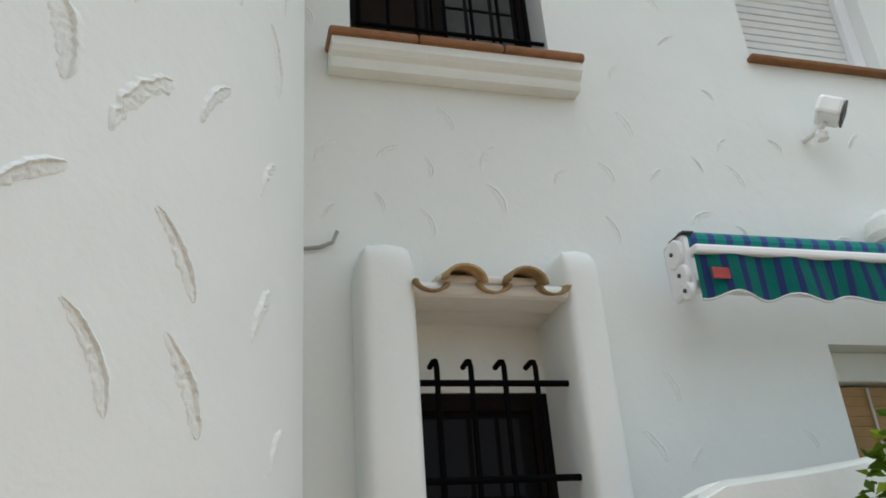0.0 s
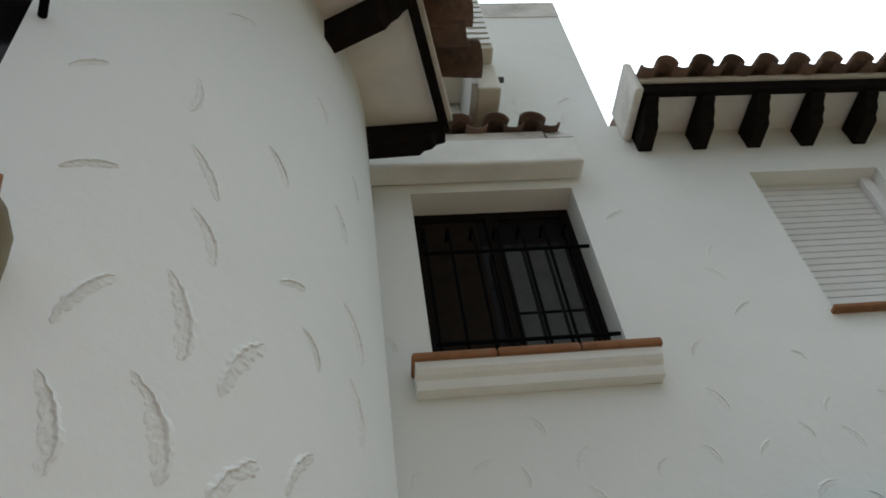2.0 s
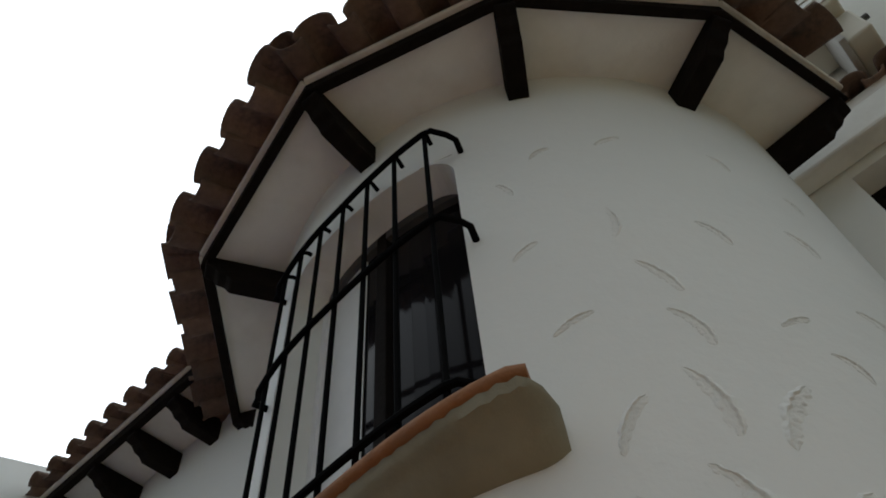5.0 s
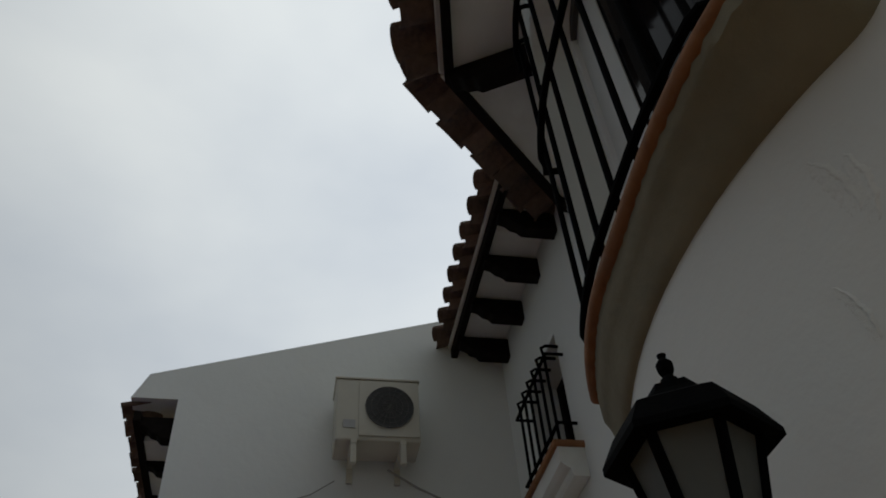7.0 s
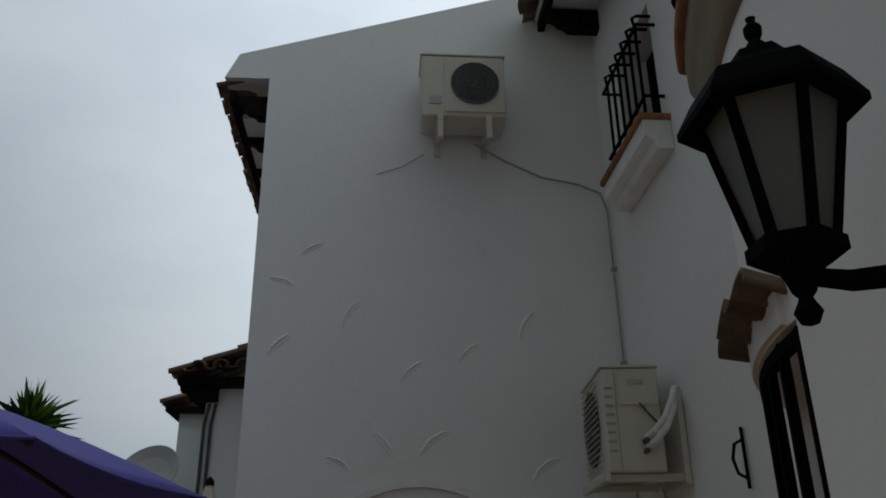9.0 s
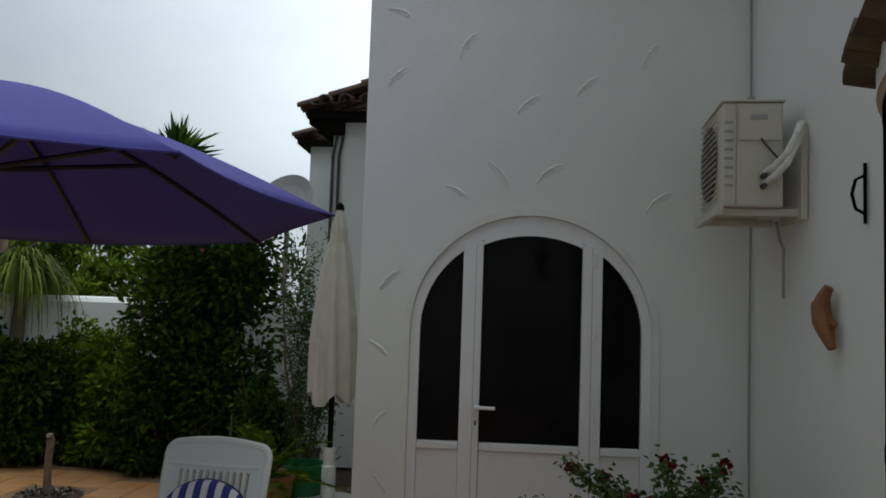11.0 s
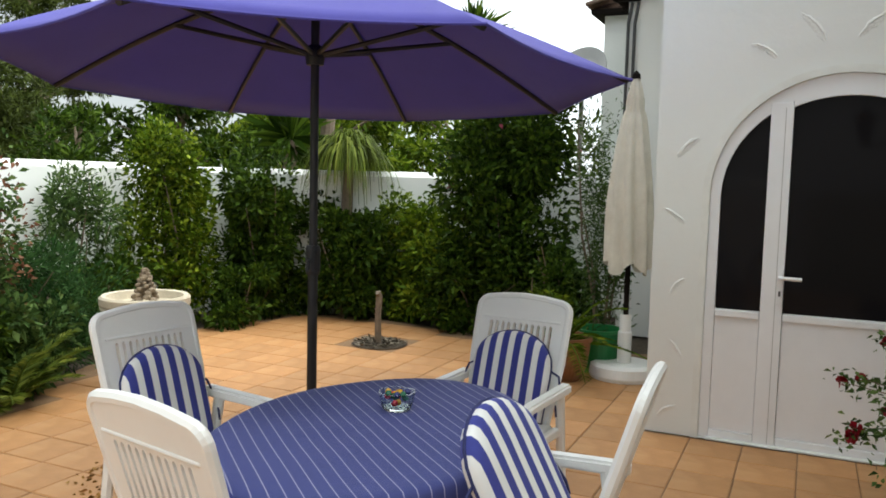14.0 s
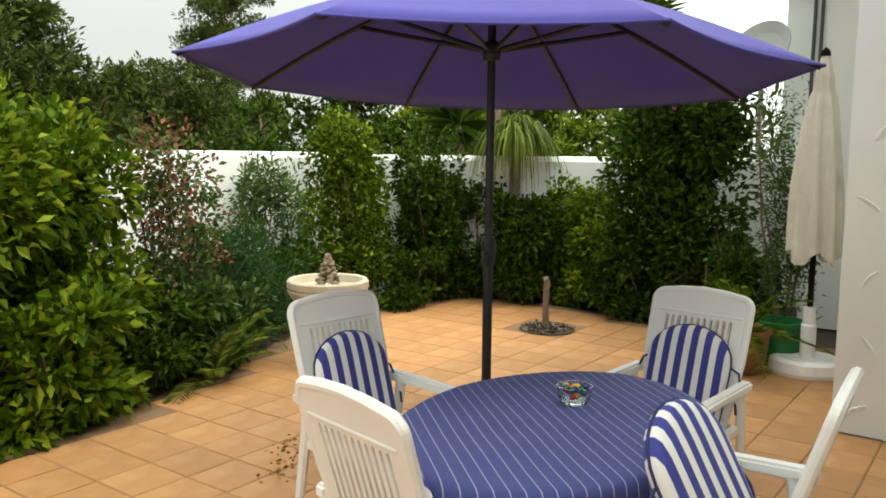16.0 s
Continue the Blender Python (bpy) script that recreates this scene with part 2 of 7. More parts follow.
def leaf_material(name, colour, second, through_light=0.25, rough=0.5):
    """Leaves: each one takes a tone of its own between two colours."""
    m = bpy.data.materials.new(name)
    m.use_nodes = True
    t = m.node_tree
    b = t.nodes["Principled BSDF"]
    b.inputs["Roughness"].default_value = rough
    b.inputs["Specular IOR Level"].default_value = 0.07
    geo = t.nodes.new("ShaderNodeNewGeometry")
    ramp = t.nodes.new("ShaderNodeValToRGB")
    ramp.color_ramp.elements[0].color = (*[c * 0.35 for c in colour], 1)
    ramp.color_ramp.elements[1].color = (*second, 1)
    mid = ramp.color_ramp.elements.new(0.55)
    mid.color = (*colour, 1)
    t.links.new(geo.outputs["Random Per Island"], ramp.inputs["Fac"])
    t.links.new(ramp.outputs["Color"], b.inputs["Base Color"])
    tr = t.nodes.new("ShaderNodeBsdfTranslucent")
    t.links.new(ramp.outputs["Color"], tr.inputs["Color"])
    ms = node(t, "ShaderNodeMixShader", Fac=through_light)
    t.links.new(b.outputs[0], ms.inputs[1])
    t.links.new(tr.outputs[0], ms.inputs[2])
    t.links.new(ms.outputs[0], t.nodes["Material Output"].inputs["Surface"])
    return m


LEAF = leaf_material("fresh_green_leaf", (0.072, 0.130, 0.007), (0.225, 0.285, 0.024))
LEAF_DARK = leaf_material("deep_green_leaf", (0.030, 0.062, 0.006), (0.085, 0.135, 0.014))
LEAF_GREY = leaf_material("grey_green_leaf", (0.065, 0.122, 0.031), (0.121, 0.178, 0.048))
LEAF_BLUE = leaf_material("blue_green_needle", (0.030, 0.080, 0.020), (0.065, 0.135, 0.040))
LEAF_RED = leaf_material("reddish_leaf", (0.20, 0.085, 0.045), (0.33, 0.18, 0.11))
LEAF_PINE = leaf_material("pine_needle", (0.042, 0.058, 0.011), (0.075, 0.095, 0.017), 0.15)
BARK_CHIP = leaf_material("bark_chip", (0.11, 0.09, 0.065), (0.34, 0.30, 0.24), 0.05, 0.9)
DRY_LEAF = leaf_material("dry_leaf", (0.30, 0.15, 0.04), (0.42, 0.25, 0.08), 0.1, 0.9)
LEAF_YELLOW = leaf_material("yellow_green_blade", (0.095, 0.135, 0.018), (0.20, 0.235, 0.042))
ROSE = leaf_material("dark_red_petal", (0.20, 0.008, 0.014), (0.32, 0.02, 0.03), 0.2)
PINK = leaf_material("pink_petal", (0.45, 0.12, 0.18), (0.6, 0.25, 0.3), 0.2)

# ---- mesh helpers ----
def link_mesh(name, bm, mat, smooth=False):
    me = bpy.data.meshes.new(name)
    bm.normal_update()
    bm.to_mesh(me)
    bm.free()
    me.materials.append(mat)
    if smooth:
        me.shade_smooth() if hasattr(me, "shade_smooth") else None
    return me


def thing(name, place=(0, 0, 0), turn=0.0, label="", category="", group="", kind=""):
    ob = new(name)
    ob.matrix_basis = pose(*place, 0, 0, turn)
    ob.empty_display_size = 0.1
    return tagged(ob, label, category, group, kind)


def part(name, bm, mat, parent=None, label="", smooth=False):
    ob = new(name, link_mesh(name, bm, mat, smooth))
    ob.parent = parent
    if label:
        ob["label"] = label
    return ob


def solid(name, bm, mat, label="", category="", kind="", group="", smooth=False):
    return tagged(part(name, bm, mat, None, "", smooth), label, category, group, kind)


def add_box(bm, x0, x1, y0, y1, z0, z1, bevel=0.0, m=None):
    r = bmesh.ops.create_cube(bm, size=1.0)
    vs = r["verts"]
    for v in vs:
        v.co = Vector(((x0 + x1) / 2 + v.co.x * (x1 - x0), (y0 + y1) / 2 + v.co.y * (y1 - y0), (z0 + z1) / 2 + v.co.z * (z1 - z0)))
    if bevel:
        es = list({e for v in vs for e in v.link_edges})
        r2 = bmesh.ops.bevel(bm, geom=es, offset=bevel, segments=2, profile=0.5, affect="EDGES")
        vs = list({v for f in r2["faces"] for v in f.verts} | {v for v in vs if v.is_valid})
    if m is not None:
        for v in vs:
            v.co = m @ v.co
    return vs


def box(x0, x1, y0, y1, z0, z1, bevel=0.0, m=None):
    bm = bmesh.new()
    add_box(bm, x0, x1, y0, y1, z0, z1, bevel, m)
    return bm


def add_prism(bm, outline, depth, m):
    """A flat outline (x, y) pushed along z by depth, set by m."""
    a = [bm.verts.new(m @ Vector((x, y, 0))) for x, y in outline]
    b = [bm.verts.new(m @ Vector((x, y, depth))) for x, y in outline]
    n = len(outline)
    bm.faces.new(a[::-1])
    bm.faces.new(b)
    for i in range(n):
        bm.faces.new((a[i], a[(i + 1) % n], b[(i + 1) % n], b[i]))
    return a + b


def add_tube(bm, points, radius, sides=8, closed=False, radii=None):
    """A round bar along points."""
    pts = [Vector(p) for p in points]
    rings = []
    up = None
    for i, p in enumerate(pts):
        a = pts[i - 1] if i or closed else p
        b = pts[(i + 1) % len(pts)] if i < len(pts) - 1 or closed else p
        d = (b - a).normalized()
        if up is None:
            up = Vector((0, 0, 1)) if abs(d.z) < 0.9 else Vector((1, 0, 0))
        side = d.cross(up).normalized()
        up = side.cross(d).normalized()
        r = radii[i] if radii else radius
        rings.append([bm.verts.new(p + (side * math.cos(2 * math.pi * k / sides) + up * math.sin(2 * math.pi * k / sides)) * r) for k in range(sides)])
    n = len(rings)
    for i in range(n if closed else n - 1):
        for k in range(sides):
            bm.faces.new((rings[i][k], rings[i][(k + 1) % sides], rings[(i + 1) % n][(k + 1) % sides], rings[(i + 1) % n][k]))
    if not closed:
        bm.faces.new(rings[0][::-1])
        bm.faces.new(rings[-1])


def tube(points, radius, sides=8, closed=False, radii=None):
    bm = bmesh.new()
    add_tube(bm, points, radius, sides, closed, radii)
    return bm


def lathe(profile, sides=32, m=None):
    """A turned body from (radius, height) pairs."""
    bm = bmesh.new()
    rings = []
    for r, z in profile:
        if r < 1e-4:
            rings.append([bm.verts.new((0, 0, z))])
        else:
            rings.append([bm.verts.new((r * math.cos(2 * math.pi * k / sides), r * math.sin(2 * math.pi * k / sides), z)) for k in range(sides)])
    for a, b in zip(rings, rings[1:]):
        for k in range(sides):
            k2 = (k + 1) % sides
            if len(a) == 1 and len(b) == 1:
                continue
            if len(a) == 1:
                bm.faces.new((a[0], b[k2], b[k])[::-1])
            elif len(b) == 1:
                bm.faces.new((a[k], a[k2], b[0]))
            else:
                bm.faces.new((a[k], a[k2], b[k2], b[k]))
    if m is not None:
        bmesh.ops.transform(bm, matrix=m, verts=bm.verts)
    return bm


def smooth_mesh(ob, angle=40):
    """Shades the round faces of a mesh smooth, the corners sharp."""
    me = ob.data
    bm = bmesh.new()
    bm.from_mesh(me)
    for f in bm.faces:
        f.smooth = True
    for e in bm.edges:
        if len(e.link_faces) == 2 and e.calc_face_angle(0) > radians(angle):
            e.smooth = False
    bm.to_mesh(me)
    bm.free()
    return ob


CX, CY, RW = -1.35, 2.52, 1.585     # the round tower: its axis and wall radius


def on_tower(az, r, z):
    return Vector((CX + r * math.cos(radians(az)), CY + r * math.sin(radians(az)), z))


def tower_frame(az, r, z):
    """Axes at the tower's wall: x along it, y outwards, z up."""
    a = radians(az)
    out = Vector((math.cos(a), math.sin(a), 0))
    side = Vector((-math.sin(a), math.cos(a), 0))
    m = Matrix((side, out, (0, 0, 1))).transposed().to_4x4()
    m.translation = on_tower(az, r, z)
    return m


def arc_slab(az0, az1, r0, r1, z0, z1, steps=16):
    """A bent bar round the tower's axis."""
    bm = bmesh.new()
    rings = []
    for i in range(steps + 1):
        az = az0 + (az1 - az0) * i / steps
        rings.append([bm.verts.new(on_tower(az, r, z)) for r, z in ((r0, z0), (r1, z0), (r1, z1), (r0, z1))])
    for a, b in zip(rings, rings[1:]):
        for k in range(4):
            bm.faces.new((a[k], a[(k + 1) % 4], b[(k + 1) % 4], b[k]))
    bm.faces.new(rings[0])
    bm.faces.new(rings[-1][::-1])
    bmesh.ops.recalc_face_normals(bm, faces=bm.faces)
    return bm


def plate_with_holes(outline, holes, thick, m):
    """A wall: an outline (u, v) with openings cut through it, of that thickness behind its face. m: u, v, outwards."""
    bm = bmesh.new()

    def loop(pts, w):
        vs = [bm.verts.new(m @ Vector((u, v, w))) for u, v in pts]
        return vs, [bm.edges.new((vs[i], vs[(i + 1) % len(vs)])) for i in range(len(vs))]
    fronts, backs = [], []
    for pts in (outline, *holes):
        a, ea = loop(pts, 0)
        b, eb = loop(pts, -thick)
        fronts += ea
        backs += eb
        for i in range(len(pts)):
            bm.faces.new((a[i], a[(i + 1) % len(pts)], b[(i + 1) % len(pts)], b[i]))
    for es in (fronts, backs):
        bmesh.ops.triangle_fill(bm, use_beauty=True, use_dissolve=False, edges=es)
    bmesh.ops.recalc_face_normals(bm, faces=bm.faces)
    return bm


def rect(u0, u1, v0, v1):
    return [(u0, v0), (u1, v0), (u1, v1), (u0, v1)]


FACE_SOUTH = Matrix(((1, 0, 0, 0), (0, 0, -1, 0), (0, 1, 0, 0), (0, 0, 0, 1)))   # u = x, v = z, outwards = -y
FACE_EAST = Matrix(((0, 0, 1, 0), (1, 0, 0, 0), (0, 1, 0, 0), (0, 0, 0, 1)))     # u = y, v = z, outwards = +x


def south(y):
    return Matrix.Translation((0, y, 0)) @ FACE_SOUTH


def east(x):
    return Matrix.Translation((x, 0, 0)) @ FACE_EAST


def tile_mesh(name, length, r_wide, r_thin, mat, up=True, thick=0.014, sides=8, rise=1.0):
    """A clay barrel tile: a tapered half pipe along y, its mouth at y = 0."""
    bm = bmesh.new()
    rows = []
    for y, r in ((0, r_wide), (length * 0.5, (r_wide + r_thin) / 2), (length, r_thin)):
        ring = []
        for rr in (r, r - thick):
            ring.append([bm.verts.new((rr * math.cos(math.pi * k / sides), y, rr * math.sin(math.pi * k / sides) * (1 if up else -1) * rise)) for k in range(sides + 1)])
        rows.append(ring)
    for a, b in zip(rows, rows[1:]):
        for s in (0, 1):
            for k in range(sides):
                bm.faces.new((a[s][k], a[s][k + 1], b[s][k + 1], b[s][k]))
        for k in (0, sides):
            bm.faces.new((a[0][k], a[1][k], b[1][k], b[0][k]))
    for ring in (rows[0], rows[-1]):
        for k in range(sides):
            bm.faces.new((ring[0][k], ring[0][k + 1], ring[1][k + 1], ring[1][k]))
    bmesh.ops.recalc_face_normals(bm, faces=bm.faces)
    for f in bm.faces:
        f.smooth = True
    me = bpy.data.meshes.new(name)
    bm.to_mesh(me)
    bm.free()
    me.materials.append(mat)
    return me


def place_piece(name, me, parent, m):
    ob = new(name, me)
    ob.parent = parent
    ob.matrix_basis = m
    return ob


def crescents(name, spots, parent):
    """Trowel scars in the plaster: curved bands of torn, grainy render with ragged edges. spots: (frame, length, angle, depth, bend) on the wall's face."""
    bm = bmesh.new()
    for m, length, angle, deep, bend in spots:
        n = max(24, int(length * 190))
        rot = Matrix.Rotation(radians(-angle), 4, "Y")
        wide = length * random.uniform(0.10, 0.155)
        seed = random.uniform(0, 500)
        # across the scar: a swollen outer lip, a sharp drop, a torn floor that runs out
        section = ((1.0, -1.0), (0.74, 0.30), (0.52, 0.62), (0.38, 0.80), (0.26, 0.06), (0.08, 0.10), (-0.1, 0.22), (-0.28, 0.18), (-0.46, 0.26), (-0.62, 0.16), (-0.8, 0.16), (-1.0, -1.0))
        cross = len(section) - 1
        rows = []
        for i in range(n + 1):
            s = i / n - 0.5
            body = max(0.0, 1 - (2 * s) ** 2) ** 0.45
            w = wide * body * (1 + 0.45 * s) * (0.9 + 0.3 * noise.noise(Vector((s * 9, seed, 0)))) + 0.0008
            mid = bend * length * 0.9 * (0.25 - s * s) + wide * 0.22 * noise.noise(Vector((s * 16, seed, 7)))
            rag = 0.16 * noise.noise(Vector((s * length * 160, seed, 3)))
            row = []
            for k, (v, tall) in enumerate(section):
                grain = noise.noise(Vector((s * length * 130, v * 5, seed))) + 0.5 * noise.noise(Vector((s * length * 300, v * 9, seed + 9)))
                if k in (0, cross):
                    h = -0.0012
                elif k < 4:
                    h = deep * body * tall * (0.95 + 0.3 * grain)
                else:
                    h = deep * body * max(0.02, tall + 0.42 * grain)
                v += rag if 2 < k < 6 else 0.0
                row.append(bm.verts.new(m @ (rot @ Vector((s * length, h, mid + v * w)))))
            rows.append(row)
        for a, b in zip(rows, rows[1:]):
            for k in range(cross):
                bm.faces.new((a[k], a[k + 1], b[k + 1], b[k])).smooth = True
    bmesh.ops.recalc_face_normals(bm, faces=bm.faces)
    return part(name, bm, PLASTER_ROUGH, parent)

# ---- ground ----
def ground_sheet():
    bm = bmesh.new()
    vs = [bm.verts.new(p) for p in ((-400, -400, -0.06), (400, -400, -0.06), (400, 400, -0.06), (-400, 400, -0.06))]
    bm.faces.new(vs)
    return solid("ground", bm, GROUND, "dry garden earth round the houses", "ground", "structure")


ground_sheet()
BED_EDGE = [(3.2, -4.3), (0.5, -4.1), (-1.2, -4.0), (-2.2, -4.15), (-3.5, -4.6), (-5.2, -5.2), (-6.6, -5.3), (-7.3, -5.0), (-7.55, -4.2), (-7.3, -3.1), (-7.0, -2.3), (-7.0, -1.5), (-7.4, -0.68)]
PATIO = BED_EDGE + [(-4.9, -0.68), (-4.9, 1.66), (-2.6, 1.66), (0.0, 2.83), (3.2, 2.83)]


def inside(x, y, poly):
    odd = False
    for (x0, y0), (x1, y1) in zip(poly, poly[1:] + poly[:1]):
        if (y0 > y) != (y1 > y) and x < (x1 - x0) * (y - y0) / (y1 - y0) + x0:
            odd = not odd
    return odd


patio = solid("patio_floor", (lambda bm: (add_prism(bm, PATIO, 0.054, pose(0, 0, -0.06)), bm)[1])(bmesh.new()), GROUT, "mortar bed of the terracotta tiled patio", "floor", "structure")
soil = bmesh.new()
add_prism(soil, [(3.2, -6.3), (3.2, -4.3)] + BED_EDGE[1:] + [(-9.6, -0.68), (-9.6, -1.4), (-7.2, -6.3)], 0.035, pose(0, 0, -0.058))
solid("planting_bed", soil, SOIL, "dark soil planting bed round the patio", "soil", "structure")

# ---- main house: wall with the two windows and the awning ----
YA, YB, XG = 2.83, 1.66, -4.90
house = thing("house", label="white rendered Mediterranean house with a round tower and clay roofs", category="house", kind="structure")
WIN_A = rect(0.475, 1.43, 3.99, 5.25)
SHUT_A = rect(2.575, 3.42, 4.20, 5.33)
NICHE_A = rect(0.66, 1.26, 0.95, 2.74)
DOOR_A = rect(2.555, 3.45, 0.9, 2.64)
wall_a = part("wall", plate_with_holes([(-0.6, 0), (5.2, 0), (5.2, 5.85), (1.82, 5.85), (1.82, 7.50), (-0.6, 7.50)], [WIN_A, SHUT_A, NICHE_A, DOOR_A], 0.34, south(YA)), PLASTER, house, "white plastered facade with trowel marks")
wall_b = part("wall", plate_with_holes(rect(XG, -2.2, 0, 5.55), [rect(-4.36, -3.78, 3.98, 4.80)], 0.3, south(YB)), PLASTER, house, "white plastered facade")
# near-black panels behind the windows: the rooms' shade is put into their colour
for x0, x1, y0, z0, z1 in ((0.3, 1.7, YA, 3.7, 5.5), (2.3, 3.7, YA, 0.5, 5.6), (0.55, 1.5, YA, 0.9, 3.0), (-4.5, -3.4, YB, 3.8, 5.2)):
    part("room_shade_panel", box(x0, x1, y0 + 0.36, y0 + 0.42, z0, z1), ROOM_SHADE, house, "near-black panel standing for the shade of the room behind the window")
part("back_wall", box(-4.6, 5.2, 6.0, 6.3, 0, 7.0), PLASTER, house)
part("side_wall", box(4.95, 5.2, YA + 0.345, 6.0, 0, 5.7), PLASTER, house)
roof_slab = bmesh.new()
add_prism(roof_slab, [(0, 5.93), (3.6, 7.2), (3.6, 7.1), (0, 5.85)], 3.3, Matrix(((0, 0, 1, 1.93), (1, 0, 0, YA - 0.30), (0, 1, 0, 0), (0, 0, 0, 1))))
part("roof", roof_slab, ROOF_TILE, house)

# ---- the wing with the arched glazed door ----
wing = thing("wing", label="white rendered side wing with a sloping parapet", category="house", kind="structure")
AY, AW, AZ = 0.362, 0.722, 1.47       # the arch: centre, half width, spring


def arch_outline(cy, half, spring, rise, base, steps=20):
    pts = [(cy - half, base), (cy + half, base)]
    for i in range(steps + 1):
        a = math.pi * i / steps
        pts.append((cy + half * math.cos(a), spring + rise * math.sin(a)))
    return pts


gable_line = [(-0.68, 0), (YB, 0), (YB, 5.95), (-0.90, 5.15), (-0.99, 4.95), (-0.68, 4.95)]
wall_g = part("wall", plate_with_holes(gable_line, [arch_outline(AY, AW, AZ, 0.70, 0.004)], 0.28, east(XG)), PLASTER, wing, "white plastered end wall with trowel marks")
part("side_wall", box(-8.6, XG - 0.285, -0.68, -0.42, 0, 4.93), PLASTER, wing)
wing_roof = bmesh.new()
add_prism(wing_roof, [(-0.9, 4.98), (3.2, 6.23), (3.2, 6.13), (-0.9, 4.88)], -3.5, Matrix(((0, 0, 1, XG - 0.30), (1, 0, 0, 0), (0, 1, 0, 0), (0, 0, 0, 1))))
part("roof", wing_roof, ROOF_TILE, wing)

# ---- the round tower ----
tower = thing("tower", label="round white plastered stair tower with a wide tiled eave", category="tower", kind="structure")
WIN_AZ0, WIN_AZ1, WIN_Z0, WIN_Z1 = 252.0, 290.0, 3.12, 4.78
LOW_AZ0, LOW_AZ1, LOW_Z0, LOW_Z1 = 226.0, 263.0, 0.95, 2.12


def tower_wall():
    """The tower's shell: a ring of wall with two openings through it."""
    bm = bmesh.new()
    zs = sorted({0.0, LOW_Z0, LOW_Z1, WIN_Z0, WIN_Z1, 5.42, 2.6, 3.0, 4.0, 4.4, 4.7, 1.5})
    azs = sorted({150.0 + 3 * i for i in range(74)} | {WIN_AZ0, WIN_AZ1, LOW_AZ0, LOW_AZ1})

    def open_at(az, z):
        return (WIN_AZ0 < az < WIN_AZ1 and WIN_Z0 < z < WIN_Z1) or (LOW_AZ0 < az < LOW_AZ1 and LOW_Z0 < z < LOW_Z1)
    grid = {}

    def v(i, j, k):
        key = (i, j, k)
        if key not in grid:
            grid[key] = bm.verts.new(on_tower(azs[i], RW - 0.26 * k, zs[j]))
        return grid[key]
    na, nz = len(azs) - 1, len(zs) - 1
    filled = {(i, j): not open_at((azs[i] + azs[i + 1]) / 2, (zs[j] + zs[j + 1]) / 2) for i in range(na) for j in range(nz)}
    for (i, j), full in filled.items():
        if not full:
            continue
        for k in (0, 1):
            f = bm.faces.new((v(i, j, k), v(i + 1, j, k), v(i + 1, j + 1, k), v(i, j + 1, k)))
            f.smooth = True
        for di, dj, a, b in ((-1, 0, (i, j), (i, j + 1)), (1, 0, (i + 1, j), (i + 1, j + 1)), (0, -1, (i, j), (i + 1, j)), (0, 1, (i, j + 1), (i + 1, j + 1))):
            if not filled.get((i + di, j + dj), False):
                bm.faces.new((v(*a, 0), v(*b, 0), v(*b, 1), v(*a, 1)))
    bmesh.ops.recalc_face_normals(bm, faces=bm.faces)
    for e in bm.edges:
        if len(e.link_faces) == 2 and e.calc_face_angle(0) > radians(40):
            e.smooth = False
    return bm


wall_t = part("wall", tower_wall(), PLASTER, tower, "curved white plaster with deep trowel marks")
# bent panel inside the tower, its black colour stands for indoor shade
part("room_shade_panel", arc_slab(215, 305, 0.95, 1.0, 0.5, 5.3), ROOM_SHADE, tower, "bent near-black panel standing for the shade of the room behind the windows")

CORNERS = [181, 206, 240, 273.5, 303, 333, 357]
RE, ZE = 2.04, 5.27


def tower_eave():
    """Soffit, fascia boards and corbels of the tower's many-sided eave."""
    for a0, a1 in zip(CORNERS, CORNERS[1:]):
        bm = bmesh.new()
        low = [on_tower(a0, RE - 0.05, ZE + 0.05), on_tower(a1, RE - 0.05, ZE + 0.05), on_tower(a1, RW - 0.1, ZE + 0.10), on_tower((a0 + a1) / 2, RW - 0.1, ZE + 0.10), on_tower(a0, RW - 0.1, ZE + 0.10)]
        a = [bm.verts.new(p) for p in low]
        b = [bm.verts.new(p + Vector((0, 0, 0.04))) for p in low]
        bm.faces.new(a)
        bm.faces.new(b[::-1])
        for i in range(5):
            bm.faces.new((a[i], a[(i + 1) % 5], b[(i + 1) % 5], b[i]))
        bmesh.ops.recalc_face_normals(bm, faces=bm.faces)
        part("soffit", bm, PLASTER_SMOOTH, tower)
        p, q = on_tower(a0, RE, ZE), on_tower(a1, RE, ZE)
        d = (q - p).normalized()
        n = Vector((d.y, -d.x, 0))
        m = Matrix((d, n, (0, 0, 1))).transposed().to_4x4()
        m.translation = p
        part("fascia", box(-0.005, (q - p).length + 0.005, -0.05, 0.0, 0.0, 0.085, 0.006, m), DARK_WOOD, tower, "dark wooden fascia board")
        part("eave_mortar", box(0.0, (q - p).length, -0.06, 0.028, 0.087, 0.125, 0.01, m), PLASTER_DIRTY, tower)
    for az in CORNERS[1:]:
        corbel_profile(tower, tower_frame(az, RW, ZE), RE - RW - 0.03, 0.10)


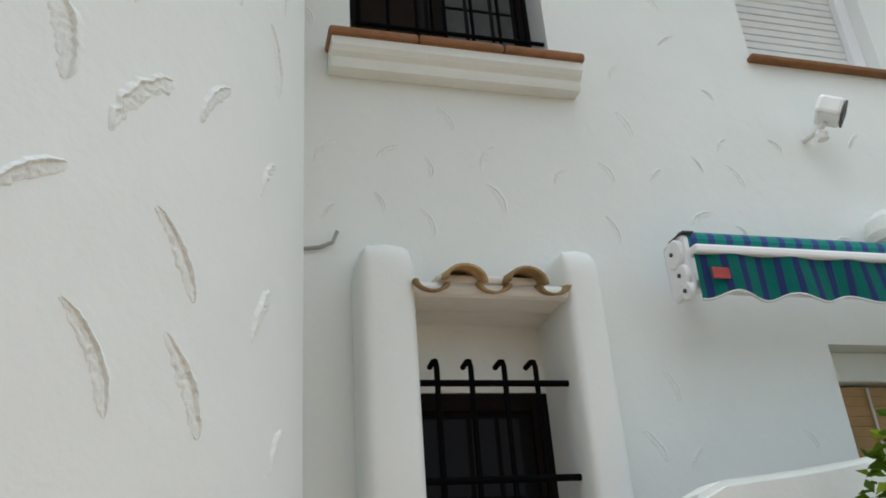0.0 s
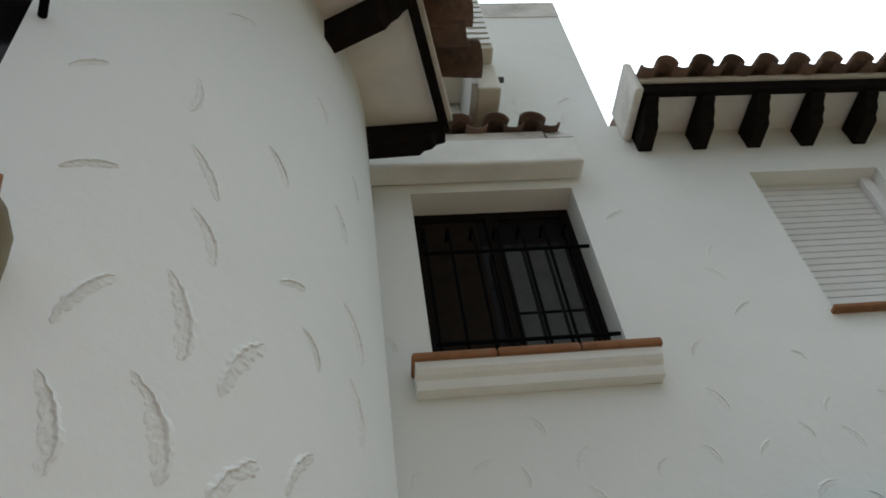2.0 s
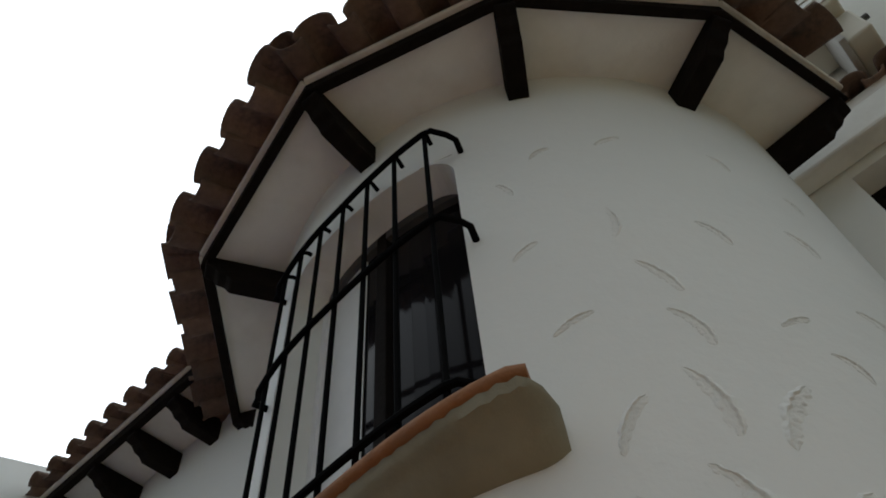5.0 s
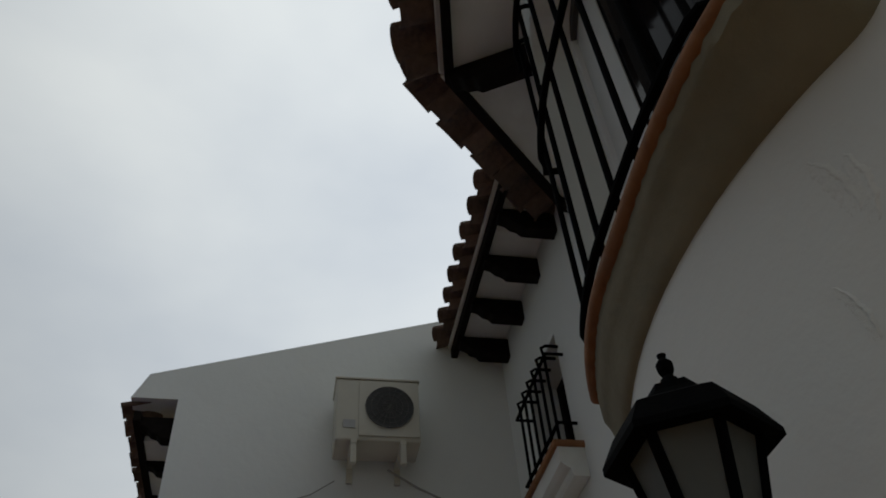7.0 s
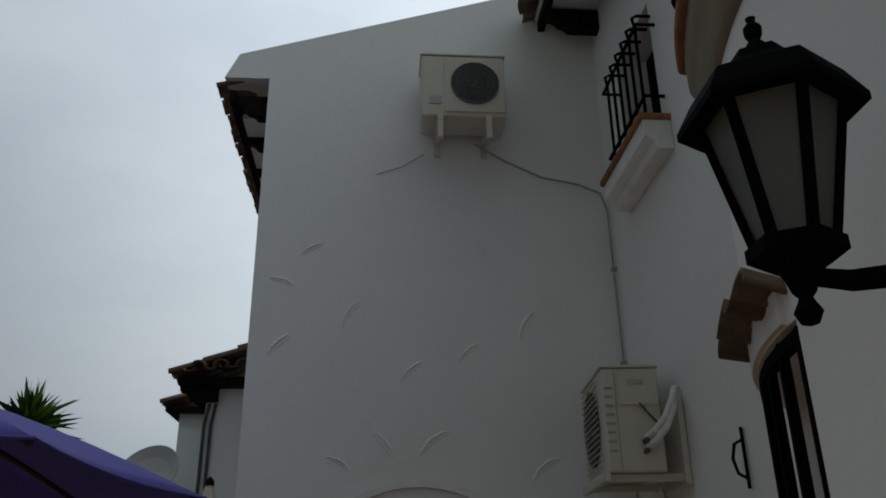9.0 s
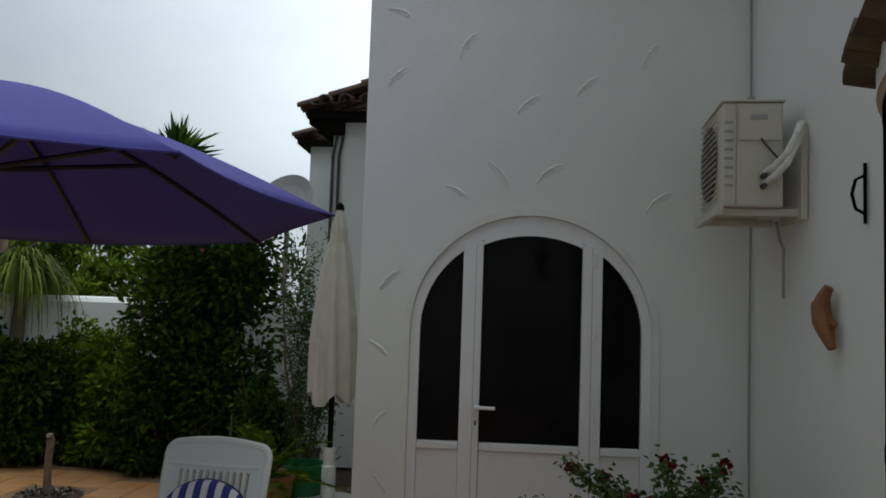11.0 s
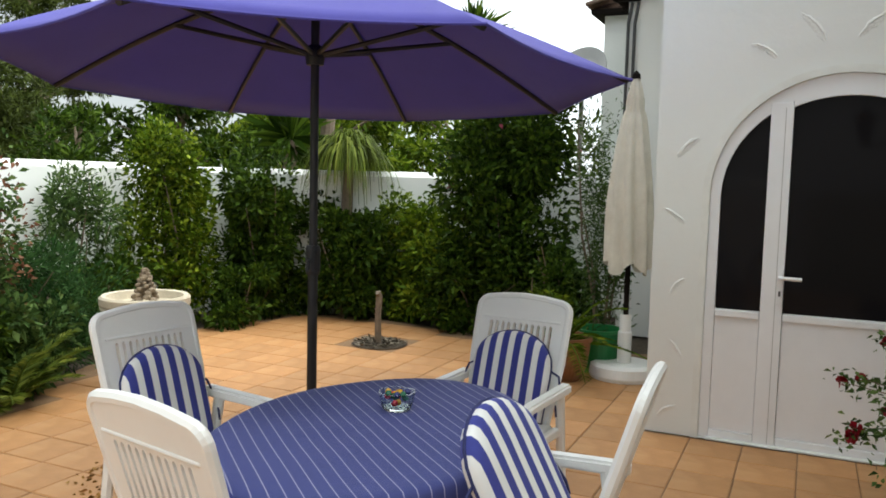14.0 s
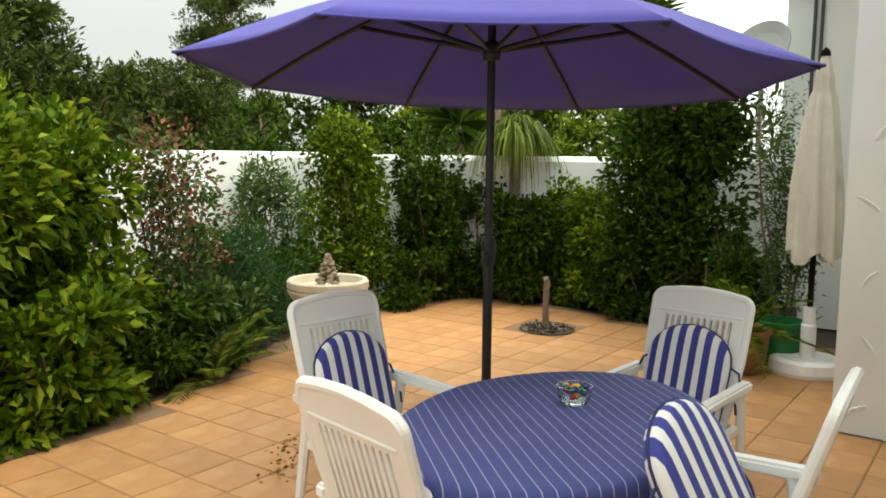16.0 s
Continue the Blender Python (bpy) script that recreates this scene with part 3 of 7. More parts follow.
def corbel_profile(parent, m, reach, wide, drop=0.13):
    """A carved rafter end: a dark beam along y with a notched underside at its outer end. m: x across, y outwards, z up."""
    out = [(-0.12, 0.04), (reach, 0.04), (reach, -0.035), (reach - 0.05, -0.05), (reach - 0.08, -0.085), (reach - 0.12, -0.095), (reach - 0.15, -drop), (-0.12, -drop)]
    bm = bmesh.new()
    add_prism(bm, out, wide, m @ Matrix(((0, 0, 1, -wide / 2), (1, 0, 0, 0), (0, 1, 0, 0), (0, 0, 0, 1))))
    bmesh.ops.recalc_face_normals(bm, faces=bm.faces)
    bmesh.ops.bevel(bm, geom=bm.edges[:], offset=0.006, segments=1, affect="EDGES")
    return part("corbel", bm, DARK_WOOD, parent, "carved dark wooden corbel")


tower_eave()
COVER = tile_mesh("roof_tile", 0.42, 0.074, 0.062, ROOF_TILE, rise=0.95)
PAN = tile_mesh("roof_tile_pan", 0.42, 0.060, 0.055, ROOF_TILE, up=False, rise=0.55)
BIG_COVER = tile_mesh("tower_tile", 0.46, 0.115, 0.092, ROOF_TILE, rise=0.85)
BIG_PAN = tile_mesh("tower_tile_pan", 0.44, 0.075, 0.065, ROOF_TILE, up=False, rise=0.5)


def tile_row(parent, p, q, outward, pitch, slope, rows=2, lift=0.0, cover=None, pan=None, step=0.34):
    """Rows of barrel tiles along an eave from p to q, running up and inwards from it."""
    cover, pan = cover or COVER, pan or PAN
    d = (q - p)
    n = max(1, round(d.length / pitch))
    d.normalize()
    back = Vector((-outward.x, -outward.y, 0)) * math.cos(radians(slope)) + Vector((0, 0, math.sin(radians(slope))))
    up = d.cross(back)
    if up.z < 0:
        up = -up
    for r in range(rows):
        for i in range(n):
            for me, s, h in ((pan, 0.0, 0.042), (cover, 0.5, 0.03)):
                j = Vector((random.uniform(-1, 1), random.uniform(-1, 1), random.uniform(-1, 1))) * 0.008
                at = p + d * ((i + 0.25 + s) * (q - p).length / n) - back * (0.07 if s else 0.045) + back * (r * step) + up * (h + lift + r * 0.012) + j
                m = Matrix((d, back, up)).transposed().to_4x4() @ Matrix.Rotation(random.uniform(-0.04, 0.04), 4, "Z")
                m.translation = at
                place_piece("roof_tile", me, parent, m)


def tower_roof():
    roof = tower
    for a0, a1 in zip(CORNERS, CORNERS[1:]):
        p, q = on_tower(a0, RE + 0.155, ZE + 0.08), on_tower(a1, RE + 0.155, ZE + 0.08)
        d = (q - p).normalized()
        tile_row(roof, p, q if a1 < 357 else p.lerp(q, 0.68), Vector((d.y, -d.x, 0)), 0.29, 20, 2, 0.01, BIG_COVER, BIG_PAN)
    bm = bmesh.new()
    apex = bm.verts.new((CX, CY, ZE + 1.0))
    ring = [bm.verts.new(on_tower(az, RE - 0.05, ZE + 0.135)) for az in CORNERS]
    for a, b in zip(ring, ring[1:]):
        bm.faces.new((a, b, apex))
    part("roof_deck", bm, ROOF_TILE, roof)
    # ridge tiles over the hips
    for az in CORNERS[1:-1]:
        for k in range(3):
            p = on_tower(az, RE + 0.20 - 0.33 * k, ZE + 0.17 + 0.13 * k)
            back = (Vector((CX, CY, ZE + 1.0)) - on_tower(az, RE, ZE + 0.16)).normalized()
            side = Vector((-math.sin(radians(az)), math.cos(radians(az)), 0))
            m = Matrix((side, back, side.cross(back) if side.cross(back).z > 0 else -side.cross(back))).transposed().to_4x4()
            m.translation = p
            place_piece("ridge_tile", BIG_COVER, roof, m)


tower_roof()


def straight_eave(parent, x0, x1, y, out, z, corbels, slope=20):
    """An eave along x: soffit, fascia, corbels and tiles; it reaches out from the wall at y."""
    ye = y - out
    part("soffit", box(x0, x1, ye + 0.05, y - 0.003, z + 0.06, z + 0.10), PLASTER_SMOOTH, parent)
    part("fascia", box(x0, x1, ye, ye + 0.05, z, z + 0.085, 0.006), DARK_WOOD, parent, "dark wooden fascia board")
    part("eave_mortar", box(x0, x1, ye - 0.02, ye + 0.06, z + 0.087, z + 0.125, 0.01), PLASTER_DIRTY, parent)
    for x in corbels:
        corbel_profile(parent, Matrix(((1, 0, 0, x), (0, -1, 0, y), (0, 0, 1, z)  , (0, 0, 0, 1))), out - 0.03, 0.09)
    tile_row(parent, Vector((x0, ye - 0.06, z + 0.085)), Vector((x1, ye - 0.06, z + 0.085)), Vector((0, -1, 0)), 0.215, slope, 3)


straight_eave(house, 1.93, 5.1, YA, 0.36, 5.70, [1.985 + 0.362 * i for i in range(9)])
part("coping", box(-0.6, 1.824, YA - 0.006, YA + 0.35, 7.502, 7.53, 0.006), PLASTER_DIRTY, house, "stained top of the high wall")
part("stained_band", box(0.3, 1.822, YA - 0.005, YA - 0.001, 7.30, 7.50), PLASTER_DIRTY, house, "rain-stained plaster band")
straight_eave(wing, XG - 0.02, -3.15, YB, 0.40, 5.44, [-4.72, -4.28, -3.84, -3.42])
part("eave_end", box(1.872, 1.926, YA - 0.39, YA - 0.002, 5.68, 5.98, 0.015), PLASTER_DIRTY, house, "stained plaster end of the eave")
# the wing's own eave along its far side
part("soffit", box(-8.4, XG - 0.30, -0.90, -0.684, 4.80, 4.84), PLASTER_SMOOTH, wing)
part("fascia", box(-8.4, XG - 0.02, -0.95, -0.90, 4.78, 4.86, 0.006), DARK_WOOD, wing, "dark wooden fascia board")
for x in (-5.0, -5.5, -6.0, -6.5, -7.0):
    corbel_profile(wing, Matrix(((1, 0, 0, x), (0, -1, 0, -0.684), (0, 0, 1, 4.80), (0, 0, 0, 1))), 0.22, 0.09)
tile_row(wing, Vector((-8.4, -0.97, 4.88)), Vector((XG - 0.05, -0.97, 4.88)), Vector((0, -1, 0)), 0.215, 17, 1)

# ---- garden walls ----
def wall_run(name, p, q, z, thick=0.2, label=""):
    p, q = Vector((*p, 0)), Vector((*q, 0))
    d = (q - p).normalized()
    m = Matrix((d, Vector((-d.y, d.x, 0)), (0, 0, 1))).transposed().to_4x4()
    m.translation = p
    bm = bmesh.new()
    half = thick / 2
    prof = [(-half, -0.05), (half, -0.05), (half, z - 0.06), (half * 0.6, z - 0.015), (0, z), (-half * 0.6, z - 0.015), (-half, z - 0.06)]
    add_prism(bm, prof, (q - p).length, m @ Matrix(((0, 0, 1, 0), (1, 0, 0, 0), (0, 1, 0, 0), (0, 0, 0, 1))))
    bmesh.ops.recalc_face_normals(bm, faces=bm.faces)
    return solid(name, bm, PLASTER, label, "garden wall", "structure")


wall_run("garden_wall", (3.3, -6.4), (-6.75, -6.4), 1.62, label="white plastered garden wall with a rounded top")
wall_run("garden_wall", (-6.72, -6.52), (-9.6, -1.2), 1.60, label="white plastered garden wall behind shrubs")
wall_run("garden_wall", (3.3, -6.5), (3.3, 0.2), 1.62, label="white plastered garden wall closing the patio")
# low terrace wall in front of the facade, rising to one end
tw = bmesh.new()
add_prism(tw, [(1.30, 0), (4.6, 0), (4.6, 2.34), (2.1, 2.05), (1.7, 2.0), (1.42, 1.975), (1.32, 1.93), (1.30, 1.85)], 0.16, south(2.12) @ Matrix.Translation((0, 0, -0.16)))
bmesh.ops.recalc_face_normals(tw, faces=tw.faces)
bmesh.ops.bevel(tw, geom=[e for e in tw.edges if e.calc_face_angle(0) > 0.7], offset=0.02, segments=2, affect="EDGES")
solid("terrace_wall", tw, PLASTER_SMOOTH, "low white rendered terrace wall with rounded top", "wall", "structure")

# ---- windows and fittings of the main house ----
def sill(parent, x0, x1, y, z, out=0.13, tall=0.12, tile=True):
    """A moulded plaster sill under a row of terracotta nosing tiles, along x, its back on the wall at y."""
    prof = [(0.0, 0.0), (-out * 0.55, 0.0), (-out * 0.60, 0.02), (-out * 0.62, 0.045), (-out * 0.80, 0.06), (-out * 0.93, 0.08), (-out * 0.95, tall), (0.0, tall)]
    bm = bmesh.new()
    add_prism(bm, prof, x1 - x0 - 0.03, Matrix(((0, 0, 1, x0 + 0.015), (1, 0, 0, y), (0, 1, 0, z - tall - 0.045), (0, 0, 0, 1))))
    bmesh.ops.recalc_face_normals(bm, faces=bm.faces)
    body = part("sill", bm, PLASTER_SMOOTH, parent, "moulded white plaster sill")
    n = max(2, round((x1 - x0) / 0.37))
    for i in range(n):
        a, b = x0 + (x1 - x0) * i / n, x0 + (x1 - x0) * (i + 1) / n
        tl = part("sill_tile", box(a + 0.001, b - 0.001, y - out - 0.015, y + 0.1, z - 0.044, z - random.uniform(0, 0.004), 0.014), TERRACOTTA, parent, "terracotta nosing tile")
        smooth_mesh(tl)
    return body


def window_frame(parent, x0, x1, z0, z1, y, mat, mid=True, bar=0.05):
    """A framed pane: four bars, a middle post and the glass, along x at depth y."""
    for a in ((x0, x0 + bar, z0, z1), (x1 - bar, x1, z0, z1), (x0 + bar, x1 - bar, z0, z0 + bar), (x0 + bar, x1 - bar, z1 - bar, z1)):
        part("frame_bar", box(a[0], a[1], y, y + 0.05, a[2], a[3], 0.004), mat, parent)
    if mid:
        c = (x0 + x1) / 2
        part("middle_post", box(c - bar * 0.6, c + bar * 0.6, y - 0.004, y + 0.046, z0 + bar, z1 - bar, 0.004), mat, parent)
    part("pane", box(x0 + bar, x1 - bar, y + 0.02, y + 0.03, z0 + bar, z1 - bar), GLASS, parent, "dark window glass")


def iron_grille(name, xs, y, z0, z1, rails, x0, x1, hook, label, radius=0.009):
    """An iron window grille: upright bars with tips bent back to the wall, and cross rails."""
    g = thing(name, label=label, category="window grille")
    for x in xs:
        part("bar", tube([(x, y, z0), (x, y, z1 - 0.03), (x, y + 0.012, z1 - 0.008), (x, y + 0.04, z1), (x, y + hook, z1 - 0.005)], radius, 8), IRON, g)
    for z in rails:
        part("rail", tube([(x0, y - 0.004, z), (x1, y - 0.004, z)], radius * 1.15, 8), IRON, g)
    return g


win_a = tagged(thing("window_1"), "dark wooden casement window behind iron bars", "window", kind="structure")
window_frame(win_a, 0.475, 1.43, 3.99, 5.25, YA + 0.17, DARK_WOOD, bar=0.06)
part("wooden_leaf", box(0.54, 0.86, YA + 0.176, YA + 0.186, 4.06, 5.18, 0.003), WOOD_BROWN, win_a, "brown wooden leaf")
for x, w in ((0.985, 0.10), (1.105, 0.115), (1.24, 0.10)):
    for z0, z1 in ((4.07, 4.44), (4.46, 4.93)):
        part("curtain", box(x, x + w, YA + 0.178, YA + 0.186, z0, z1, 0.002), NET, win_a, "pale net curtain")

sill(win_a, 0.36, 1.54, YA - 0.002, 3.985)
iron_grille("window_grille", [0.525 + 0.137 * i for i in range(7)], YA + 0.04, 3.99, 5.01, (4.16, 4.79), 0.502, 1.428, 0.12, "black iron window grille with bent bar tips")

shut = tagged(thing("window_2"), "upper window closed by a white roller shutter", "window", kind="structure")
for i in range(22):
    part("slat", box(2.58, 3.415, YA + 0.12, YA + 0.135, 4.235 + i * 0.05, 4.281 + i * 0.05, 0.006), SHUTTER, shut)
part("shutter_backing", box(2.58, 3.415, YA + 0.137, YA + 0.15, 4.21, 5.33), SHUTTER, shut)
part("shutter_frame", box(3.34, 3.418, YA + 0.08, YA + 0.118, 4.21, 5.328), WHITE_FRAME, shut)
part("sill_tile", box(2.55, 3.45, YA - 0.05, YA + 0.07, 4.17, 4.198, 0.008), TERRACOTTA, shut, "thin terracotta sill")

# barred ground-floor window with plaster pilasters and a small tiled hood
nb = thing("niche_window", label="ground-floor window set between rounded white pilasters under roof tiles", category="window", kind="structure")
YN = 2.63


def pilaster(x0, x1, z1):
    """A soft plaster pilaster: a rounded section that closes in a dome at the top."""
    bm = bmesh.new()
    half, depth, cx = (x1 - x0) / 2, YA - 0.003 - YN, (x0 + x1) / 2
    levels = [0.05, 1.0, 2.0, z1 - 0.16] + [z1 - 0.16 * (1 - math.sin(math.pi / 2 * k / 7)) for k in range(1, 8)]
    rows = []
    for z in levels:
        q = max(0.0, (z - (z1 - 0.16)) / 0.16)
        s = (1 - q ** 3.2) ** (1 / 3.2) if q < 1 else 0.0
        ring = []
        for k in range(17):
            a = math.pi * k / 16
            c, n = math.cos(a), math.sin(a)
            ring.append(bm.verts.new((cx - half * (0.12 + 0.88 * s) * math.copysign(abs(c) ** 0.36, c), YA - 0.003 - depth * (0.25 + 0.75 * s) * n ** 0.36, z + 0.004 * math.sin(9 * a))))
        rows.append(ring)
    for a, b in zip(rows, rows[1:]):
        for k in range(16):
            bm.faces.new((a[k], a[k + 1], b[k + 1], b[k]))
    bm.faces.new(rows[-1])
    bmesh.ops.recalc_face_normals(bm, faces=bm.faces)
    return smooth_mesh(part("pilaster", bm, PLASTER, nb, "rounded white plaster pilaster"), 60)


pilaster(0.455, 0.668, 2.965)
pilaster(1.252, 1.415, 2.975)
part("lintel", box(0.64, 1.28, YN + 0.012, YA - 0.003, 2.742, 2.80, 0.024), PLASTER_SMOOTH, nb)
window_frame(nb, 0.66, 1.26, 0.95, 2.46, YA + 0.14, DARK_WOOD, mid=False, bar=0.07)
part("wooden_shutter", box(0.66, 1.26, YA + 0.19, YA + 0.21, 0.95, 2.5), DARK_WOOD, nb)
part("reveal_panel", box(0.66, 1.26, YA + 0.139, YA + 0.2, 2.462, 2.74), PLASTER_SMOOTH, nb)
iron_grille("window_grille", [0.745, 0.875, 1.005, 1.13], 2.74, 0.9, 2.53, (1.15, 2.09, 2.435), 0.655, 1.285, 0.10, "black iron grille of the ground-floor window", 0.011)
HCOVER = tile_mesh("hood_tile", 0.26, 0.084, 0.068, HOOD_TILE, thick=0.016, sides=10, rise=0.75)
SHCOVER = tile_mesh("hood_tile_small", 0.17, 0.058, 0.048, DARK_BROWN_TILE, thick=0.014, sides=10, rise=0.9)
SHPAN = tile_mesh("hood_tile_small_pan", 0.17, 0.05, 0.045, DARK_BROWN_TILE, up=False, thick=0.014, sides=10, rise=0.5)
HPAN = tile_mesh("hood_tile_pan", 0.26, 0.068, 0.058, HOOD_TILE, up=False, thick=0.016, sides=10, rise=0.6)


OLD_HCOVER = tile_mesh("dark_hood_tile", 0.26, 0.084, 0.068, ROOF_TILE, thick=0.016, sides=10, rise=0.75)
OLD_HPAN = tile_mesh("dark_hood_tile_pan", 0.26, 0.068, 0.058, ROOF_TILE, up=False, thick=0.016, sides=10, rise=0.6)


def hood_tiles(parent, m, n, pitch=0.21, pan=HPAN, cover=HCOVER):
    """A short row of old barrel tiles over a window. m: x along it, y inwards, z up."""
    for i in range(n + 1):
        place_piece("hood_tile", pan, parent, m @ pose(i * pitch, 0, 0.012, 14 + random.uniform(-3, 3), random.uniform(-5, 5), random.uniform(-4, 4)))
    for i in range(n):
        place_piece("hood_tile", cover, parent, m @ pose((i + 0.5) * pitch, -0.03, 0.005, 14 + random.uniform(-3, 3), random.uniform(-5, 5), random.uniform(-4, 4)))


part("tile_bedding", box(0.74, 1.17, 2.632, YA - 0.004, 2.79, 2.822, 0.012), PLASTER_DIRTY, nb, "rough plaster under the tiles")
hood_tiles(nb, pose(0.715, 2.60, 2.768), 2, 0.24)

# tiled hood over the upper window
hood = thing("window_hood", label="white plaster canopy with old clay tiles over the upper window", category="canopy", kind="structure")
part("canopy_body", box(0.10, 1.51, 2.68, YA - 0.003, 5.32, 5.555, 0.02), PLASTER_SMOOTH, hood)
part("tile_bed", box(0.5, 1.33, 2.70, YA - 0.003, 5.557, 5.65, 0.015), PLASTER_DIRTY, hood)
cap = bmesh.new()
add_prism(cap, [(0, 5.558), (0.145, 5.558), (0.145, 5.74), (0.04, 5.67)], 0.16, Matrix(((0, 0, 1, 1.335), (1, 0, 0, 2.683), (0, 1, 0, 0), (0, 0, 0, 1))))
bmesh.ops.recalc_face_normals(cap, faces=cap.faces)
part("canopy_end", cap, PLASTER_DIRTY, hood)
hood_tiles(hood, pose(0.69, 2.65, 5.655), 3, 0.225, OLD_HPAN, OLD_HCOVER)

# air conditioner and bracket on the high wall, half hidden behind the tower's eave
ac_high = thing("air_conditioner", (0.98, 2.45, 5.82), 0, "pale grey louvred cooling unit on the upper wall", "air conditioner")
part("body", box(-0.30, 0.09, -0.05, 0.36, 0.30, 0.98, 0.015), AC_BODY, ac_high)
for i in range(9):
    part("louvre", box(-0.28, 0.08, -0.062, -0.052, 0.34 + i * 0.068, 0.385 + i * 0.068, 0.004), SHUTTER, ac_high)
part("connection_box", box(-0.05, 0.10, 0.05, 0.37, 0.0, 0.28, 0.015), AC_BODY, ac_high)
part("bracket", box(-0.10, -0.06, -0.02, 0.37, -0.05, 0.31, 0.005), CABLE, ac_high)
part("valve", tube([(0.10, 0.12, 0.2), (0.15, 0.12, 0.2)], 0.02, 8), AC_DARK, ac_high)
solid("downpipe", tube([(0.255, YA - 0.03, 5.5), (0.25, YA - 0.03, 5.85)], 0.012, 8), IRON, "short dark pipe under the eave", "pipe")

# folded awning
awn = thing("awning", (1.69, 2.50, 2.812), 0, "folded roller awning with green and blue striped cloth", "awning")
AW_L = 2.6
part("roller_bar", box(0.045, AW_L, -0.045, 0.02, 0.065, 0.105, 0.012), WHITE_FRAME, awn, "white front bar")
roll = part("cloth_roll", tube([(0.05, 0.055, 0.150), (AW_L, 0.055, 0.150)], 0.046, 14), AWNING, awn, "green striped cloth on its roller")
val = bmesh.new()
rows = []
for i in range(131):
    x = 0.045 + (AW_L - 0.05) * i / 130
    drop = -0.105 - 0.016 * math.sin(x * 2 * math.pi / 0.26)
    rows.append([val.verts.new((x, -0.03 + 0.008 * math.sin(x * 23), 0.07)), val.verts.new((x, -0.032 + 0.014 * math.sin(x * 19 + 1), drop))])
for a, b in zip(rows, rows[1:]):
    val.faces.new((a[0], b[0], b[1], a[1]))
bmesh.ops.solidify(val, geom=val.faces[:], thickness=0.003)
part("valance", val, AWNING, awn, "scalloped striped valance")
part("edging", tube([(0.045 + (AW_L - 0.05) * i / 130, -0.032 + 0.014 * math.sin((0.045 + (AW_L - 0.05) * i / 130) * 19 + 1), -0.107 - 0.016 * math.sin((0.045 + (AW_L - 0.05) * i / 130) * 2 * math.pi / 0.26)) for i in range(131)], 0.005, 6), AWNING_TRIM, awn)
for dz, r in ((0.10, 0.062), (0.0, 0.045), (-0.07, 0.036)):
    part("side_plate", lathe([(0, 0), (r, 0), (r, 0.012), (r * 0.9, 0.018), (0, 0.018)], 20, pose(0.03, 0.07 - (0.1 - dz) * 0.25, dz, 0, -90, 0)), WHITE_FRAME, awn)
    part("bolt", lathe([(0, 0), (0.009, 0), (0.009, 0.006), (0, 0.006)], 8, pose(0.008, 0.07 - (0.1 - dz) * 0.25, dz, 0, -90, 0)), AC_DARK, awn)
part("wall_bracket", box(0.20, 0.24, 0.15, 0.325, 0.06, 0.10, 0.006), WHITE_FRAME, awn)
part("end_casing", box(0.028, 0.05, 0.0, 0.16, -0.08, 0.165, 0.02), WHITE_FRAME, awn)
part("cover_plate", box(0.025, 0.075, -0.01, 0.10, 0.166, 0.172), AC_DARK, awn)
part("folded_arm", box(0.05, AW_L, 0.02, 0.09, -0.06, -0.02, 0.01), WHITE_FRAME, awn)
part("cloth_patch", box(0.09, 0.165, -0.052, -0.046, -0.045, 0.0), RED_PATCH, awn, "small red sewn patch")
solid("wall_box", lathe([(0, 0), (0.11, 0), (0.12, 0.04), (0.11, 0.11), (0.07, 0.15), (0, 0.16)], 20, pose(3.02, YA - 0.09, 3.12)), PLASTER_SMOOTH, "small rounded white bracket above the awning", "bracket")

# flood light
fl = thing("flood_light", (2.72, 2.71, 3.68), 0, "white wall-mounted flood light on a bracket", "flood light")
flm = pose(0.08, -0.05, 0.09, 30, 0, 55)
part("housing", box(-0.075, 0.075, -0.05, 0.07, -0.045, 0.055, 0.018, flm), WHITE_PLASTIC, fl)
part("lens", box(-0.065, 0.065, -0.062, -0.051, -0.036, 0.046, 0.003, flm), AC_DARK, fl, "grey glass front")
part("arm", tube([(0.035, 0.119, 0.03), (0.04, 0.06, 0.03), (0.06, -0.02, 0.05)], 0.016, 8), WHITE_PLASTIC, fl)
part("sensor", lathe([(0, 0), (0.028, 0), (0.032, 0.03), (0.02, 0.05), (0, 0.055)], 14, pose(0.045, 0.01, -0.03)), WHITE_PLASTIC, fl)

# window at the terrace, with its wooden blind half down
dw = tagged(thing("window_3"), "terrace window with a honey-coloured wooden roller blind", "window", kind="structure")
part("blind_box", box(2.557, 3.448, YA + 0.10, YA + 0.2, 2.50, 2.638, 0.006), PLASTER_SMOOTH, dw)
for i in range(14):
    part("slat", box(2.60, 3.41, YA + 0.15, YA + 0.165, 1.86 + i * 0.045, 1.9045 + i * 0.045, 0.0015), WOOD_BLIND, dw)
part("pull_cord", tube([(2.82, YA + 0.14, 1.6), (2.825, YA + 0.14, 2.48)], 0.006, 6), WHITE_LAG, dw)
for a in ((2.557, 2.60), (3.41, 3.448)):
    part("frame_bar", box(a[0], a[1], YA + 0.12, YA + 0.2, 0.9, 2.5, 0.004), WOOD_BLIND, dw)
part("pane", box(2.60, 3.41, YA + 0.18, YA + 0.19, 0.9, 1.86), GLASS, dw)

# loose cable stub coming out of the plaster
solid("cable_end", tube([(0.24, YA - 0.005, 2.985), (0.33, YA - 0.02, 2.99), (0.38, YA - 0.03, 3.01), (0.40, YA - 0.025, 3.06)], 0.008, 7), CABLE, "short frayed grey cable end sticking out of the wall", "cable")

